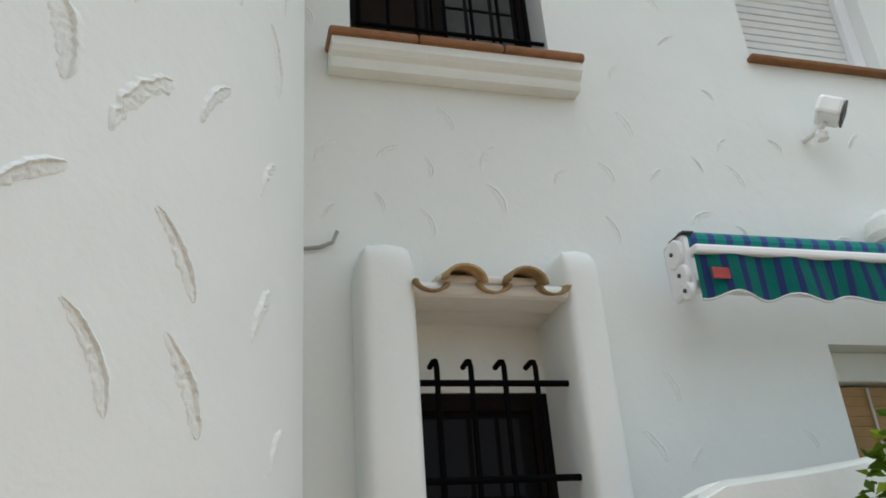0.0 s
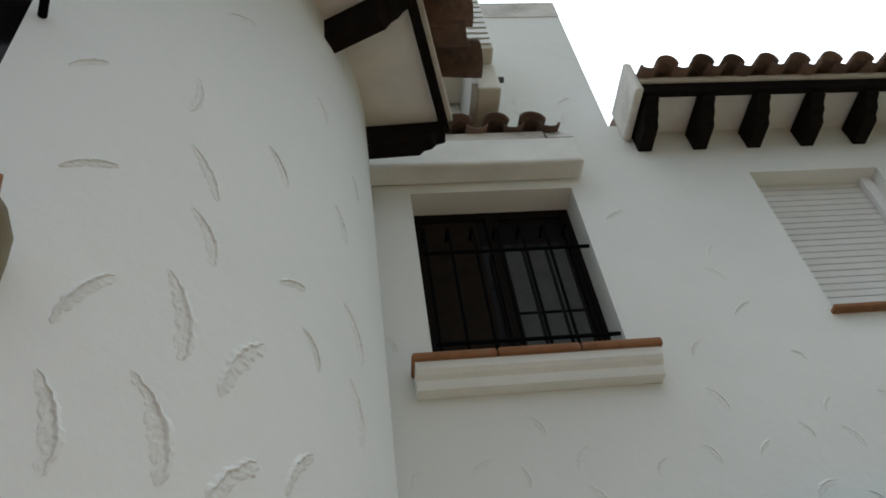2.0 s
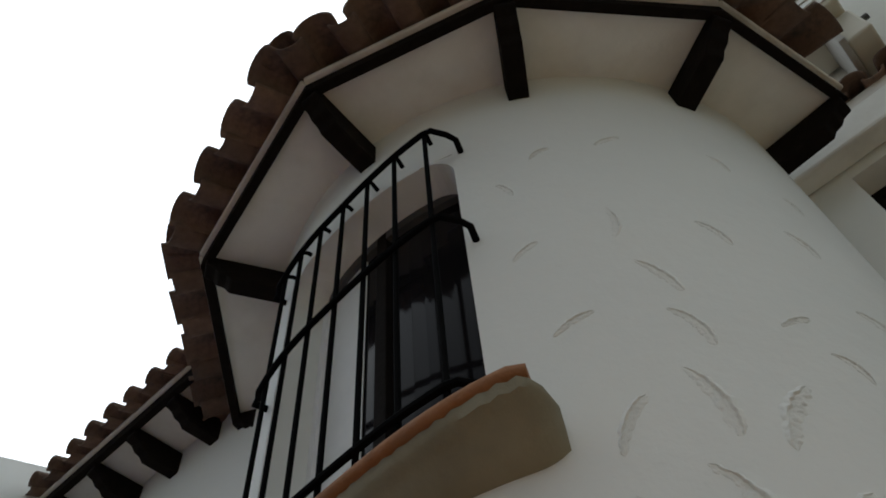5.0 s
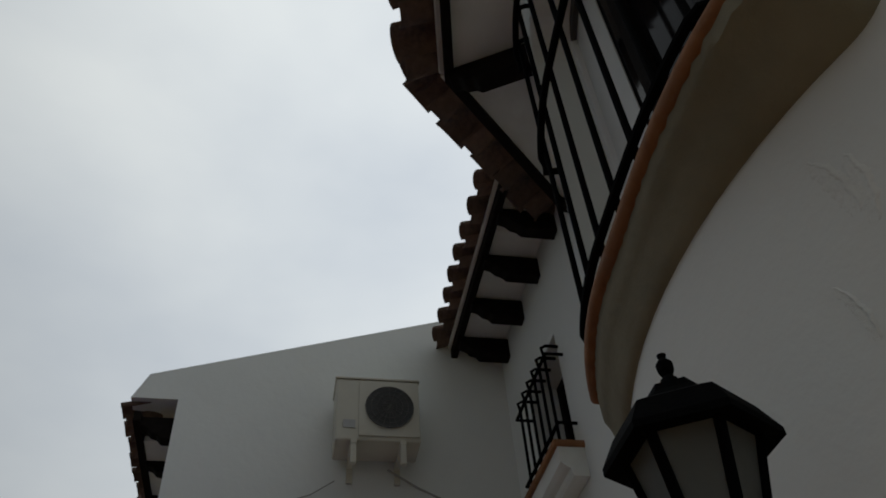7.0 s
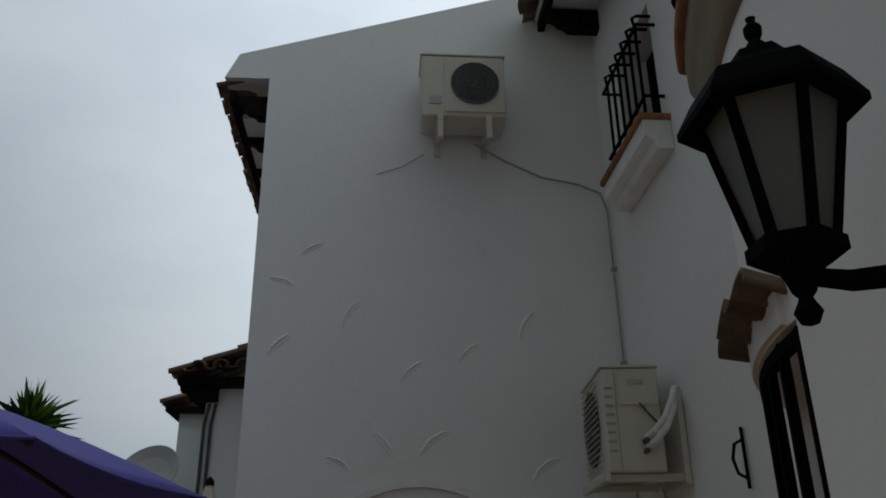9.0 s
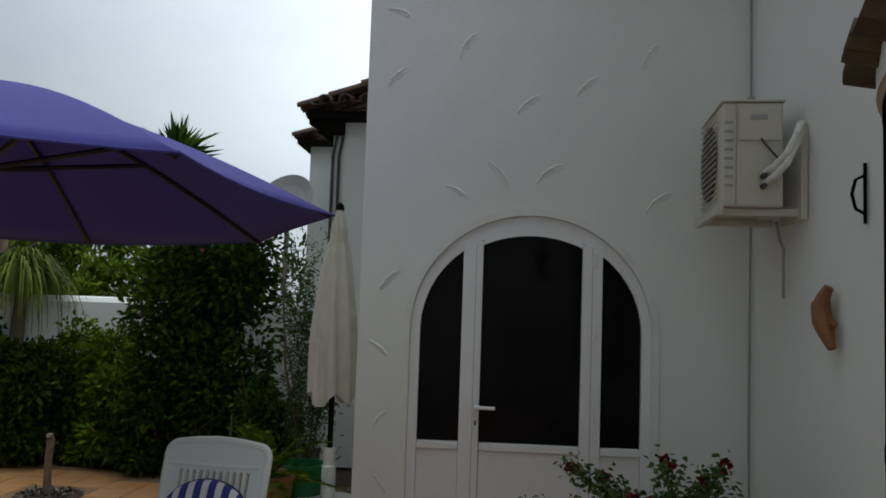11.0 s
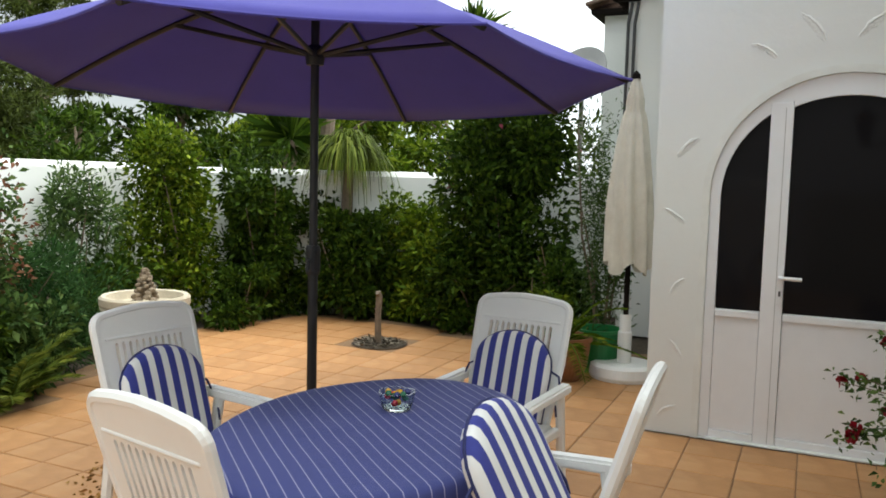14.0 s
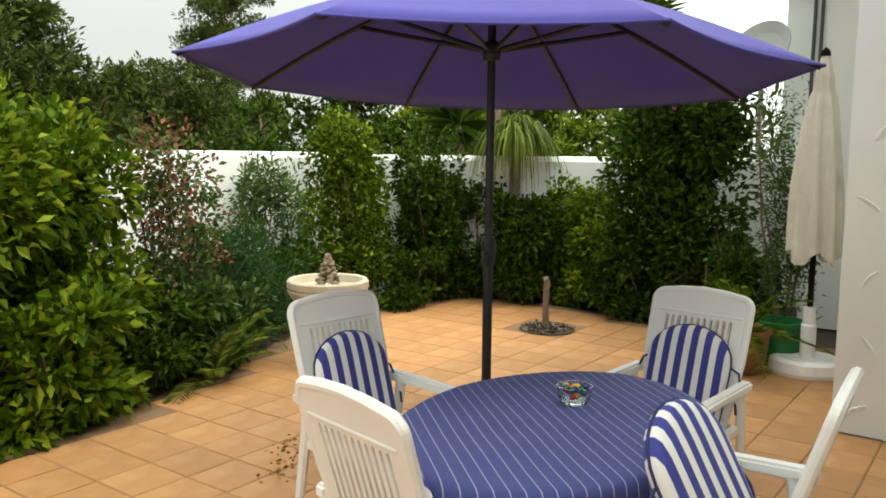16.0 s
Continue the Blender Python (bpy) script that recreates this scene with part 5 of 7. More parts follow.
part("back_bar", tube([(-3.39, YB - 0.012, 1.99), (-3.39, YB - 0.012, 2.24)], 0.008, 6), IRON, hk)
part("loop", tube([(-3.39, YB - 0.012, 2.03), (-3.39, YB - 0.05, 2.05), (-3.39, YB - 0.065, 2.11), (-3.39, YB - 0.05, 2.17), (-3.39, YB - 0.012, 2.19)], 0.007, 6), IRON, hk)

# ---- patio furniture ----
def rounded_back():
    """Outline of a high chair back: straight stiles, a softly arched top."""
    pts = [(-0.20, 0.0), (0.20, 0.0), (0.228, 0.30), (0.232, 0.53)]
    for i in range(1, 6):
        a = math.pi / 2 * i / 6
        pts.append((0.182 + 0.05 * math.cos(a), 0.53 + 0.05 * math.sin(a)))
    pts += [(0.1, 0.592), (0.0, 0.598), (-0.1, 0.592)]
    for i in range(1, 6):
        a = math.pi / 2 * (6 - i) / 6
        pts.append((-0.182 - 0.05 * math.cos(a), 0.53 + 0.05 * math.sin(a)))
    pts += [(-0.232, 0.53), (-0.228, 0.30)]
    return pts


BACK = pose(0, -0.20, 0.40, 90 + 17, 0, 0)     # the back's plane: x across, y up along it, z towards the sitter


def garden_chair(label):
    ch = thing("garden_chair", (0, 0, 0), 0, label, "chair", "chairs round the garden table")
    slots = []
    for i in range(11):
        x = -0.155 + 0.031 * i
        slots.append([(x - 0.0065, 0.06), (x + 0.0065, 0.06), (x + 0.0075, 0.46), (x, 0.468), (x - 0.0075, 0.46)])
    bm = plate_with_holes(rounded_back(), slots, 0.026, BACK @ Matrix.Translation((0, 0, 0.013)))
    part("backrest", bm, WHITE_PLASTIC, ch, "slatted white backrest with arched top")
    rim = rounded_back()
    part("back_rim", tube([BACK @ Vector((x, y, 0)) for x, y in rim], 0.019, 8, True), WHITE_PLASTIC, ch)
    part("cross_rib", box(-0.205, 0.205, 0.478, 0.492, -0.018, 0.018, 0.006, BACK), WHITE_PLASTIC, ch)
    seat = bmesh.new()
    add_box(seat, -0.225, 0.225, -0.22, 0.25, 0.385, 0.42, 0.014)
    part("seat", seat, WHITE_PLASTIC, ch)
    for s in (-1, 1):
        arm = bmesh.new()
        out = [(-0.28, 0.0), (0.15, 0.0), (0.19, 0.012), (0.19, 0.034), (0.13, 0.04), (-0.28, 0.046)]
        add_prism(arm, out, 0.055, Matrix(((0, 0, 1, s * 0.262 - 0.0275), (1, 0, 0, 0), (0, 1, 0, 0.56), (0, 0, 0, 1))))
        bmesh.ops.recalc_face_normals(arm, faces=arm.faces)
        bmesh.ops.bevel(arm, geom=arm.edges[:], offset=0.01, segments=2, affect="EDGES")
        part("armrest", arm, WHITE_PLASTIC, ch)
        for y0, y1, z1 in ((0.14, 0.25, 0.57), (-0.20, -0.29, 0.57)):
            leg = bmesh.new()
            add_tube(leg, [(s * 0.262, y0, z1), (s * 0.258, y0 + (y1 - y0) * 0.5, 0.3), (s * 0.262, y1, 0.004)], 0.02, 8, radii=[0.024, 0.022, 0.019])
            part("leg", leg, WHITE_PLASTIC, ch)
        part("seat_rail", box(s * 0.245 - 0.018, s * 0.245 + 0.018, -0.22, 0.24, 0.37, 0.41, 0.008), WHITE_PLASTIC, ch)
    return ch


def cushion(label):
    """A back cushion with an arched top, piped edge and tie tapes."""
    cu = thing("chair_cushion", (0, 0, 0), 0, label, "cushion", "striped chair cushions")
    out = [(-0.19, 0.02), (0.19, 0.02), (0.198, 0.22)]
    for i in range(13):
        a = math.pi * i / 12
        out.append((0.198 * math.cos(a), 0.27 + 0.155 * math.sin(a)))
    out.append((-0.198, 0.22))
    bm = bmesh.new()
    rings = []
    for w, sc in ((0.0, 0.975), (0.018, 1.0), (0.036, 0.985), (0.05, 0.93), (0.058, 0.80), (0.062, 0.5)):
        rings.append([bm.verts.new((x * sc, 0.21 + (y - 0.21) * sc, w)) for x, y in out])
    n = len(out)
    for a, b in zip(rings, rings[1:]):
        for k in range(n):
            f = bm.faces.new((a[k], a[(k + 1) % n], b[(k + 1) % n], b[k]))
            f.smooth = True
    f = bm.faces.new(rings[-1])
    f.smooth = True
    bm.faces.new(rings[0][::-1])
    m = BACK @ Matrix.Rotation(math.pi, 4, "Y") @ Matrix.Translation((0, 0.0, 0.022))
    pad = part("pad", bm, CUSHION, cu, "blue and white striped canvas pad")
    pad.matrix_basis = m
    part("piping", tube([m @ Vector((x * 1.003, 0.21 + (y - 0.21) * 1.003, 0.018)) for x, y in out], 0.005, 6, True), PIPING, cu)
    for s in (-1, 1):
        part("tie_tape", tube([m @ Vector((s * 0.195, 0.26, 0.01)), m @ Vector((s * 0.235, 0.24, 0.0)), m @ Vector((s * 0.25, 0.18, 0.005)), m @ Vector((s * 0.247, 0.10, 0.02)), m @ Vector((s * 0.252, 0.06, 0.01))], 0.005, 6), PIPING, cu, "dark tie tape")
    return cu


chair = garden_chair("white resin high-back garden chair with slatted back")
pad = cushion("blue and white striped cushion with arched top on the chair")
SEATS = [(-2.33, -1.94, -8), (-3.20, -1.08, -96), (-1.693, -1.18, 78), (-2.25, -0.575, 183)]
for i, (x, y, turn) in enumerate(SEATS):
    m = pose(x, y, 0.0, 0, 0, turn)
    if i == 0:
        chair.matrix_basis, pad.matrix_basis = m, m
    else:
        copy_thing(chair, m)
        slumped = Matrix.Translation((-1.86, -0.42, 0.70)) @ Matrix.Rotation(radians(-12), 4, Vector((-0.88, -0.18, -0.43))) @ Matrix.Translation((1.86, 0.42, -0.70)) @ pose(-1.85, -0.262, 0.14, 0, 0, -10)
        copy_thing(pad, m if i < 3 else slumped)

TX, TY, TA, TB, TZ = -2.12, -1.045, 0.655, 0.475, 0.735
table = thing("garden_table", (TX, TY, 0), 0, "oval white resin garden table under a cloth", "table")
part("tabletop", (lambda bm: (add_prism(bm, [(0.96 * TA * math.cos(a), 0.96 * TB * math.sin(a)) for a in [2 * math.pi * i / 48 for i in range(48)]], 0.025, Matrix.Translation((0, 0, TZ - 0.031))), bm)[1])(bmesh.new()), WHITE_PLASTIC, table)
for sx in (-1, 1):
    for sy in (-1, 1):
        part("leg", tube([(sx * 0.38, sy * 0.22, TZ - 0.03), (sx * 0.42, sy * 0.25, 0.004)], 0.022, 8), WHITE_PLASTIC, table)


def tablecloth():
    """The oval cloth: a flat top, a soft edge and a skirt that hangs in folds."""
    bm = bmesh.new()
    n = 120
    rings = []
    for k, (s, z) in enumerate(((0.25, 0), (0.5, 0), (0.75, 0), (0.93, 0), (0.985, -0.002), (1.01, -0.012), (1.02, -0.035), (1.022, -0.10), (1.025, -0.17), (1.03, -0.235))):
        ring = []
        for i in range(n):
            a = 2 * math.pi * i / n
            fold = max(0.0, -z - 0.02) * (0.16 * math.sin(a * 13 + 0.6 * math.sin(3 * a)) + 0.10 * math.sin(a * 22 + 1.0))
            drop = z * (1 + 0.12 * math.sin(a * 4 + 0.5)) if k > 6 else z
            wav = 0.0015 * math.sin(a * 5 + k) if k < 5 else 0.0
            ring.append(bm.verts.new(((TA * s + fold) * math.cos(a), (TB * s + fold) * math.sin(a), drop + wav)))
        rings.append(ring)
    c = bm.verts.new((0, 0, 0.0005))
    for i in range(n):
        bm.faces.new((c, rings[0][i], rings[0][(i + 1) % n])).smooth = True
    for a, b in zip(rings, rings[1:]):
        for i in range(n):
            bm.faces.new((a[i], b[i], b[(i + 1) % n], a[(i + 1) % n])).smooth = True
    # turned so that the woven lines run slantwise over the oval
    turn = Matrix.Rotation(radians(-48), 4, "Z")
    bmesh.ops.transform(bm, matrix=turn, verts=bm.verts)
    ob = solid("tablecloth", bm, CLOTH, "blue tablecloth with thin pale lines on the oval table", "tablecloth")
    ob.matrix_basis = pose(TX, TY, TZ, 0, 0, 48)
    return ob


tablecloth()
ash = thing("glass_bowl", (-2.30, -1.07, TZ + 0.002), 0, "small clear glass bowl with coloured glass beads", "bowl")
part("bowl", lathe([(0, 0.0), (0.045, 0.0), (0.05, 0.006), (0.058, 0.03), (0.064, 0.062), (0.060, 0.062), (0.053, 0.03), (0.045, 0.010), (0, 0.008)], 24), CLEAR, ash, "clear glass bowl")
for i in range(26):
    a, r = random.uniform(0, 6.28), random.uniform(0, 0.042)
    part("bead", lathe([(0, -0.011), (0.008, -0.008), (0.012, 0), (0.008, 0.008), (0, 0.011)], 8, Matrix.Translation((r * math.cos(a), r * math.sin(a), 0.028 + random.uniform(0, 0.034)))), BEADS[i % 4], ash)

# ---- parasol ----
PX, PY, PR, PZ, PTOP = -3.10, -1.95, 1.44, 1.963, 2.46
par = thing("parasol", (PX, PY, 0), 0, "open violet canvas parasol with a dark pole and eight ribs", "parasol")
part("pole", tube([(0, 0, 0.1), (0, 0, 1.15)], 0.024, 16), POLE, par)
part("upper_pole", tube([(0, 0, 1.15), (0, 0, PTOP)], 0.020, 16), POLE, par)
part("pole_joint", lathe([(0.0, 1.06), (0.03, 1.06), (0.036, 1.08), (0.036, 1.18), (0.03, 1.2), (0, 1.2)], 16), POLE, par)
part("crank", tube([(0.03, 0, 1.13), (0.07, 0.02, 1.13), (0.075, 0.02, 1.08)], 0.008, 8), POLE, par)
part("base", lathe([(0, 0.0), (0.25, 0.0), (0.25, 0.03), (0.22, 0.06), (0.05, 0.075), (0.04, 0.1), (0.035, 0.32), (0, 0.32)], 28), POLE, par)
hub_z = 2.09
part("runner", lathe([(0.022, hub_z - 0.05), (0.04, hub_z - 0.05), (0.045, hub_z - 0.02), (0.045, hub_z + 0.02), (0.03, hub_z + 0.04), (0.022, hub_z + 0.04)], 16), POLE, par)
A0 = 10.0


def rim_point(k):
    a = radians(A0 + 45 * k)
    return Vector((PR * math.cos(a), PR * math.sin(a), PZ + PR * (0.046 * math.cos(a) + 0.009 * math.sin(a))))


def canopy():
    bm = bmesh.new()
    steps, across = 10, 8
    apex = Vector((0, 0, PTOP))
    for k in range(8):
        p, q = rim_point(k), rim_point(k + 1)
        grid = []
        for i in range(steps + 1):
            s = i / steps
            row = []
            for j in range(across + 1):
                u = j / across
                base = apex.lerp(p, s).lerp(apex.lerp(q, s), u)
                sag = 4 * u * (1 - u)
                base.z += 0.05 * math.sin(math.pi * s) - 0.012 * sag * s
                inward = 1 - 0.035 * sag * s
                row.append(bm.verts.new((base.x * inward, base.y * inward, base.z)))
            grid.append(row)
        for i in range(steps):
            for j in range(across):
                vs = [grid[i][j], grid[i + 1][j], grid[i + 1][j + 1], grid[i][j + 1]]
                bm.faces.new(vs).smooth = True
    bmesh.ops.remove_doubles(bm, verts=bm.verts, dist=0.001)
    bmesh.ops.recalc_face_normals(bm, faces=bm.faces)
    bmesh.ops.solidify(bm, geom=bm.faces[:], thickness=0.002)
    return bm


cn = part("canopy", canopy(), PARASOL, par, "violet canvas canopy")
for k in range(8):
    p = rim_point(k)
    pts = []
    for i in range(9):
        s = 0.02 + 0.97 * i / 8
        b = Vector((0, 0, PTOP)).lerp(p, s)
        b.z += 0.05 * math.sin(math.pi * s) - 0.014
        pts.append(b)
    rib = part("rib", tube(pts, 0.013, 6), POLE, par)
    part("strut", tube([Vector((0.04 * math.cos(radians(A0 + 45 * k)), 0.04 * math.sin(radians(A0 + 45 * k)), hub_z)), pts[4] + Vector((0, 0, -0.006))], 0.012, 6), POLE, rib)
    q = rim_point(k + 1)
    hem = []
    for j in range(9):
        u = j / 8
        b = p.lerp(q, u)
        sag = 4 * u * (1 - u)
        hem.append(Vector((b.x * (1 - 0.035 * sag), b.y * (1 - 0.035 * sag), b.z - 0.012 * sag)))
    part("hem", tube(hem, 0.006, 5), PARASOL, par)

# ---- fountain ----
fo = thing("bird_bath", (-4.20, -4.10, 0.0), 0, "round cast stone bird bath with a piled rock fountain", "bird bath")
part("bowl", lathe([(0, 0.30), (0.13, 0.30), (0.22, 0.36), (0.285, 0.43), (0.305, 0.47), (0.30, 0.485), (0.31, 0.50), (0.31, 0.545), (0.295, 0.56), (0.265, 0.555), (0.25, 0.50), (0.15, 0.45), (0, 0.44)], 40, Matrix.Translation((0, 0, 0.095))), STONE, fo)
part("pedestal", lathe([(0, 0.0), (0.17, 0.0), (0.17, 0.05), (0.11, 0.09), (0.085, 0.18), (0.11, 0.27), (0.14, 0.30), (0, 0.30)], 28, Matrix.Diagonal((1, 1, 1.31, 1))), STONE, fo)
for i in range(46):
    q = i / 45
    z = 0.585 + 0.25 * q
    r = 0.10 * (1 - q) ** 0.8 + 0.004
    a = i * 2.4 + random.uniform(-0.4, 0.4)
    bm = bmesh.new()
    bmesh.ops.create_icosphere(bm, subdivisions=1, radius=random.uniform(0.026, 0.036) * (1.1 - 0.35 * q))
    for v in bm.verts:
        v.co *= random.uniform(0.75, 1.2)
        v.co.z *= 0.7
    bmesh.ops.transform(bm, matrix=Matrix.Translation((r * math.cos(a) * 0.8, r * math.sin(a) * 0.8, z)), verts=bm.verts)
    part("rock", bm, ROCK, fo)


# ---- plants ----
def leaf_cloud(rng, bm_lists, centre, spread, count, size, aspect=0.45, droop=0.25, shell=0.55, lobes=9, up=0.35):
    """Leaves in clumps through a crown of uneven lobes. bm_lists: vertices and faces to add to."""
    verts, faces = bm_lists
    c = Vector(centre)
    blobs = []
    for _ in range(lobes):
        a, q, h = rng.uniform(0, 6.28), math.sqrt(rng.random()) * 0.72, rng.uniform(-0.82, 0.72)
        q *= 1.0 if h < 0.2 else 1.0 - 0.5 * (h - 0.2)
        blobs.append((Vector((math.cos(a) * q * spread[0], math.sin(a) * q * spread[1], h * spread[2])), rng.uniform(0.26, 0.46)))
    for _ in range(count):
        b, r = blobs[rng.randrange(lobes)]
        d = Vector((rng.gauss(0, 1), rng.gauss(0, 1), rng.gauss(0, 1))).normalized()
        rad = r * (shell + (1 - shell) * rng.random()) * rng.uniform(0.8, 1.12)
        p = c + b + Vector((d.x * spread[0], d.y * spread[1], d.z * spread[2])) * rad
        if p.z < 0.03:
            p.z = 0.03 + rng.random() * 0.1
        add_leaf(rng, verts, faces, p, (d + Vector((0, 0, up)) + Vector((rng.gauss(0, 0.5), rng.gauss(0, 0.5), rng.gauss(0, 0.5)))), size * rng.uniform(0.6, 1.25), aspect, droop)


def add_leaf(rng, verts, faces, p, way, length, aspect, droop):
    way = way.normalized() if way.length > 1e-3 else Vector((0, 0, 1))
    side = way.cross(Vector((rng.gauss(0, 1), rng.gauss(0, 1), rng.gauss(0, 1)))).normalized()
    nrm = way.cross(side)
    tip = p + way * length - Vector((0, 0, droop * length))
    mid = p + way * length * 0.5
    w = length * aspect * 0.5
    n = len(verts)
    verts.extend((p, mid + side * w + nrm * w * 0.35, tip, mid - side * w + nrm * w * 0.35))
    faces.append((n, n + 1, n + 2))
    faces.append((n, n + 2, n + 3))


def leaf_mesh(name, lists, mat, parent, label="", kind="stuff"):
    me = bpy.data.meshes.new(name)
    me.from_pydata([tuple(v) for v in lists[0]], [], lists[1])
    me.materials.append(mat)
    ob = new(name, me)
    ob.parent = parent
    if label:
        ob["label"] = label
    if kind:
        ob["kind"] = kind
    return ob


def stems(rng, parent, base, top, spread, n, r=0.014, mat=None):
    for i in range(n):
        a = rng.uniform(0, 6.28)
        q = rng.uniform(0.3, 0.85)
        e = Vector((spread[0] * q * math.cos(a), spread[1] * q * math.sin(a), top * rng.uniform(0.55, 0.92)))
        m = e * 0.5 + Vector((rng.gauss(0, 0.06), rng.gauss(0, 0.06), 0.06))
        part("stem", tube([Vector((rng.gauss(0, 0.03), rng.gauss(0, 0.03), 0.0)), m, e], r, 6, radii=[r, r * 0.7, r * 0.3]), mat or PINE_BARK, parent)


def shrub(seed, x, y, height, rx, ry, mat, count, size, label, category="shrub", aspect=0.5, lobes=12, base=0.0, second=None, second_count=0, n_stems=5, droop=0.2, shell=0.5):
    rng = random.Random(seed)
    s = thing("shrub", (x, y, 0), 0, label, category)
    stems(rng, s, (0, 0, 0), height, (rx, ry), n_stems)
    lists = ([], [])
    leaf_cloud(rng, lists, (0, 0, base + (height - base) * 0.52), (rx, ry, (height - base) * 0.52), count, size, aspect, droop, shell, lobes)
    leaf_mesh("foliage", lists, mat, s)
    if second:
        lists = ([], [])
        leaf_cloud(rng, lists, (0, 0, base + (height - base) * 0.55), (rx * 1.02, ry * 1.02, (height - base) * 0.53), second_count, size * 0.9, aspect, droop, 0.8, lobes)
        leaf_mesh("new_growth" if second is not PINK else "blossom", lists, second, s)
    return s


shrub(1, -1.45, -4.70, 2.25, 1.05, 0.75, LEAF, 19000, 0.09, "tall broad-leaved green shrub beside the patio edge", lobes=34, aspect=0.55)
shrub(2, -2.62, -5.05, 1.98, 0.66, 0.70, LEAF, 11000, 0.095, "tall green shrub between wall and tiles", lobes=28)
shrub(3, -3.42, -4.95, 1.68, 0.50, 0.42, LEAF_GREY, 3600, 0.06, "loose shrub with reddish brown new leaves", second=LEAF_RED, second_count=2700, lobes=30)
shrub(4, -4.0, -5.1, 0.95, 0.80, 0.62, LEAF_BLUE, 9000, 0.08, "low spreading blue-green juniper beside the tiles", aspect=0.18, lobes=28, droop=0.1)
shrub(5, -5.18, -5.85, 1.55, 0.45, 0.45, LEAF_GREY, 4200, 0.075, "airy grey-green shrub against the white wall", aspect=0.3, lobes=30)
shrub(6, -6.12, -5.72, 2.0, 0.52, 0.48, LEAF, 10000, 0.075, "upright green shrub against the wall corner", lobes=28)
shrub(7, -7.0, -5.22, 1.8, 0.54, 0.52, LEAF_DARK, 12000, 0.075, "bushy green shrub in the wall corner", lobes=28)
shrub(8, -5.1, -5.55, 0.75, 0.8, 0.42, LEAF_DARK, 5200, 0.075, "low dark green shrub under taller ones", lobes=22)
shrub(9, -7.75, -5.05, 1.25, 0.75, 0.75, LEAF_DARK, 8000, 0.10, "low dark green shrub behind the patio edge", lobes=24)
shrub(10, -7.85, -3.75, 1.3, 0.50, 0.55, LEAF, 9000, 0.085, "broad-leaved green shrub by the wall", lobes=26)
shrub(11, -7.75, -2.68, 2.4, 0.74, 0.74, LEAF_DARK, 17000, 0.085, "tall dense climber on the garden wall with few pink blooms", lobes=40, second=PINK, second_count=14)
shrub(12, -7.45, -2.9, 0.95, 0.45, 0.8, LEAF_DARK, 5000, 0.08, "low dark foliage under the climber", lobes=20)
shrub(13, -6.70, -1.40, 2.45, 0.36, 0.34, LEAF_GREY, 5200, 0.06, "slender olive-like shrub with narrow leaves", aspect=0.22, lobes=36)
shrub(14, -6.85, -1.9, 1.05, 0.42, 0.42, LEAF_DARK, 4000, 0.065, "low shrub beside the potted palm", lobes=18)
shrub(15, -0.1, -4.95, 1.8, 0.9, 0.7, LEAF, 8000, 0.09, "green shrub along the patio edge", lobes=26)
shrub(16, 3.05, 2.42, 2.35, 0.45, 0.14, LEAF, 2600, 0.055, "clipped green hedge behind the terrace wall", "hedge", lobes=16, base=1.2)
shrub(26, 1.86, 1.72, 2.03, 0.36, 0.18, LEAF, 4800, 0.05, "clipped green hedge in front of the terrace wall", "hedge", lobes=18, base=1.2)
shrub(17, -6.6, -5.05, 0.6, 0.6, 0.35, LEAF_DARK, 3600, 0.07, "low leafy ground cover by the tile edge", lobes=18)
shrub(18, -3.0, -4.52, 0.6, 0.6, 0.35, LEAF_DARK, 3600, 0.07, "low dark ground cover by the tile edge", lobes=18)
shrub(20, -2.15, -4.28, 0.75, 0.7, 0.35, LEAF, 4500, 0.10, "low leafy skirt of the tall shrub", lobes=22)
shrub(21, -3.55, -4.70, 0.7, 0.6, 0.3, LEAF_GREY, 3500, 0.08, "low loose greenery by the tile edge", lobes=20)
shrub(22, -0.9, -4.3, 0.8, 0.9, 0.35, LEAF, 5000, 0.11, "low broad-leaved greenery by the tiles", lobes=22)
shrub(23, -7.38, -4.38, 1.15, 0.32, 0.62, LEAF_DARK, 8000, 0.08, "low dark hedge behind the sapling", lobes=22)
shrub(24, -7.6, -3.4, 1.0, 0.40, 0.6, LEAF, 7000, 0.075, "low green hedge behind the sapling", lobes=22)
shrub(25, -8.35, -4.5, 1.55, 0.5, 0.6, LEAF, 5500, 0.10, "green shrub under the ponytail palm", lobes=22)
shrub(19, -9.0, -3.4, 2.0, 0.8, 0.8, LEAF, 8000, 0.10, "green shrub growing over the garden wall", lobes=26, base=0.8)


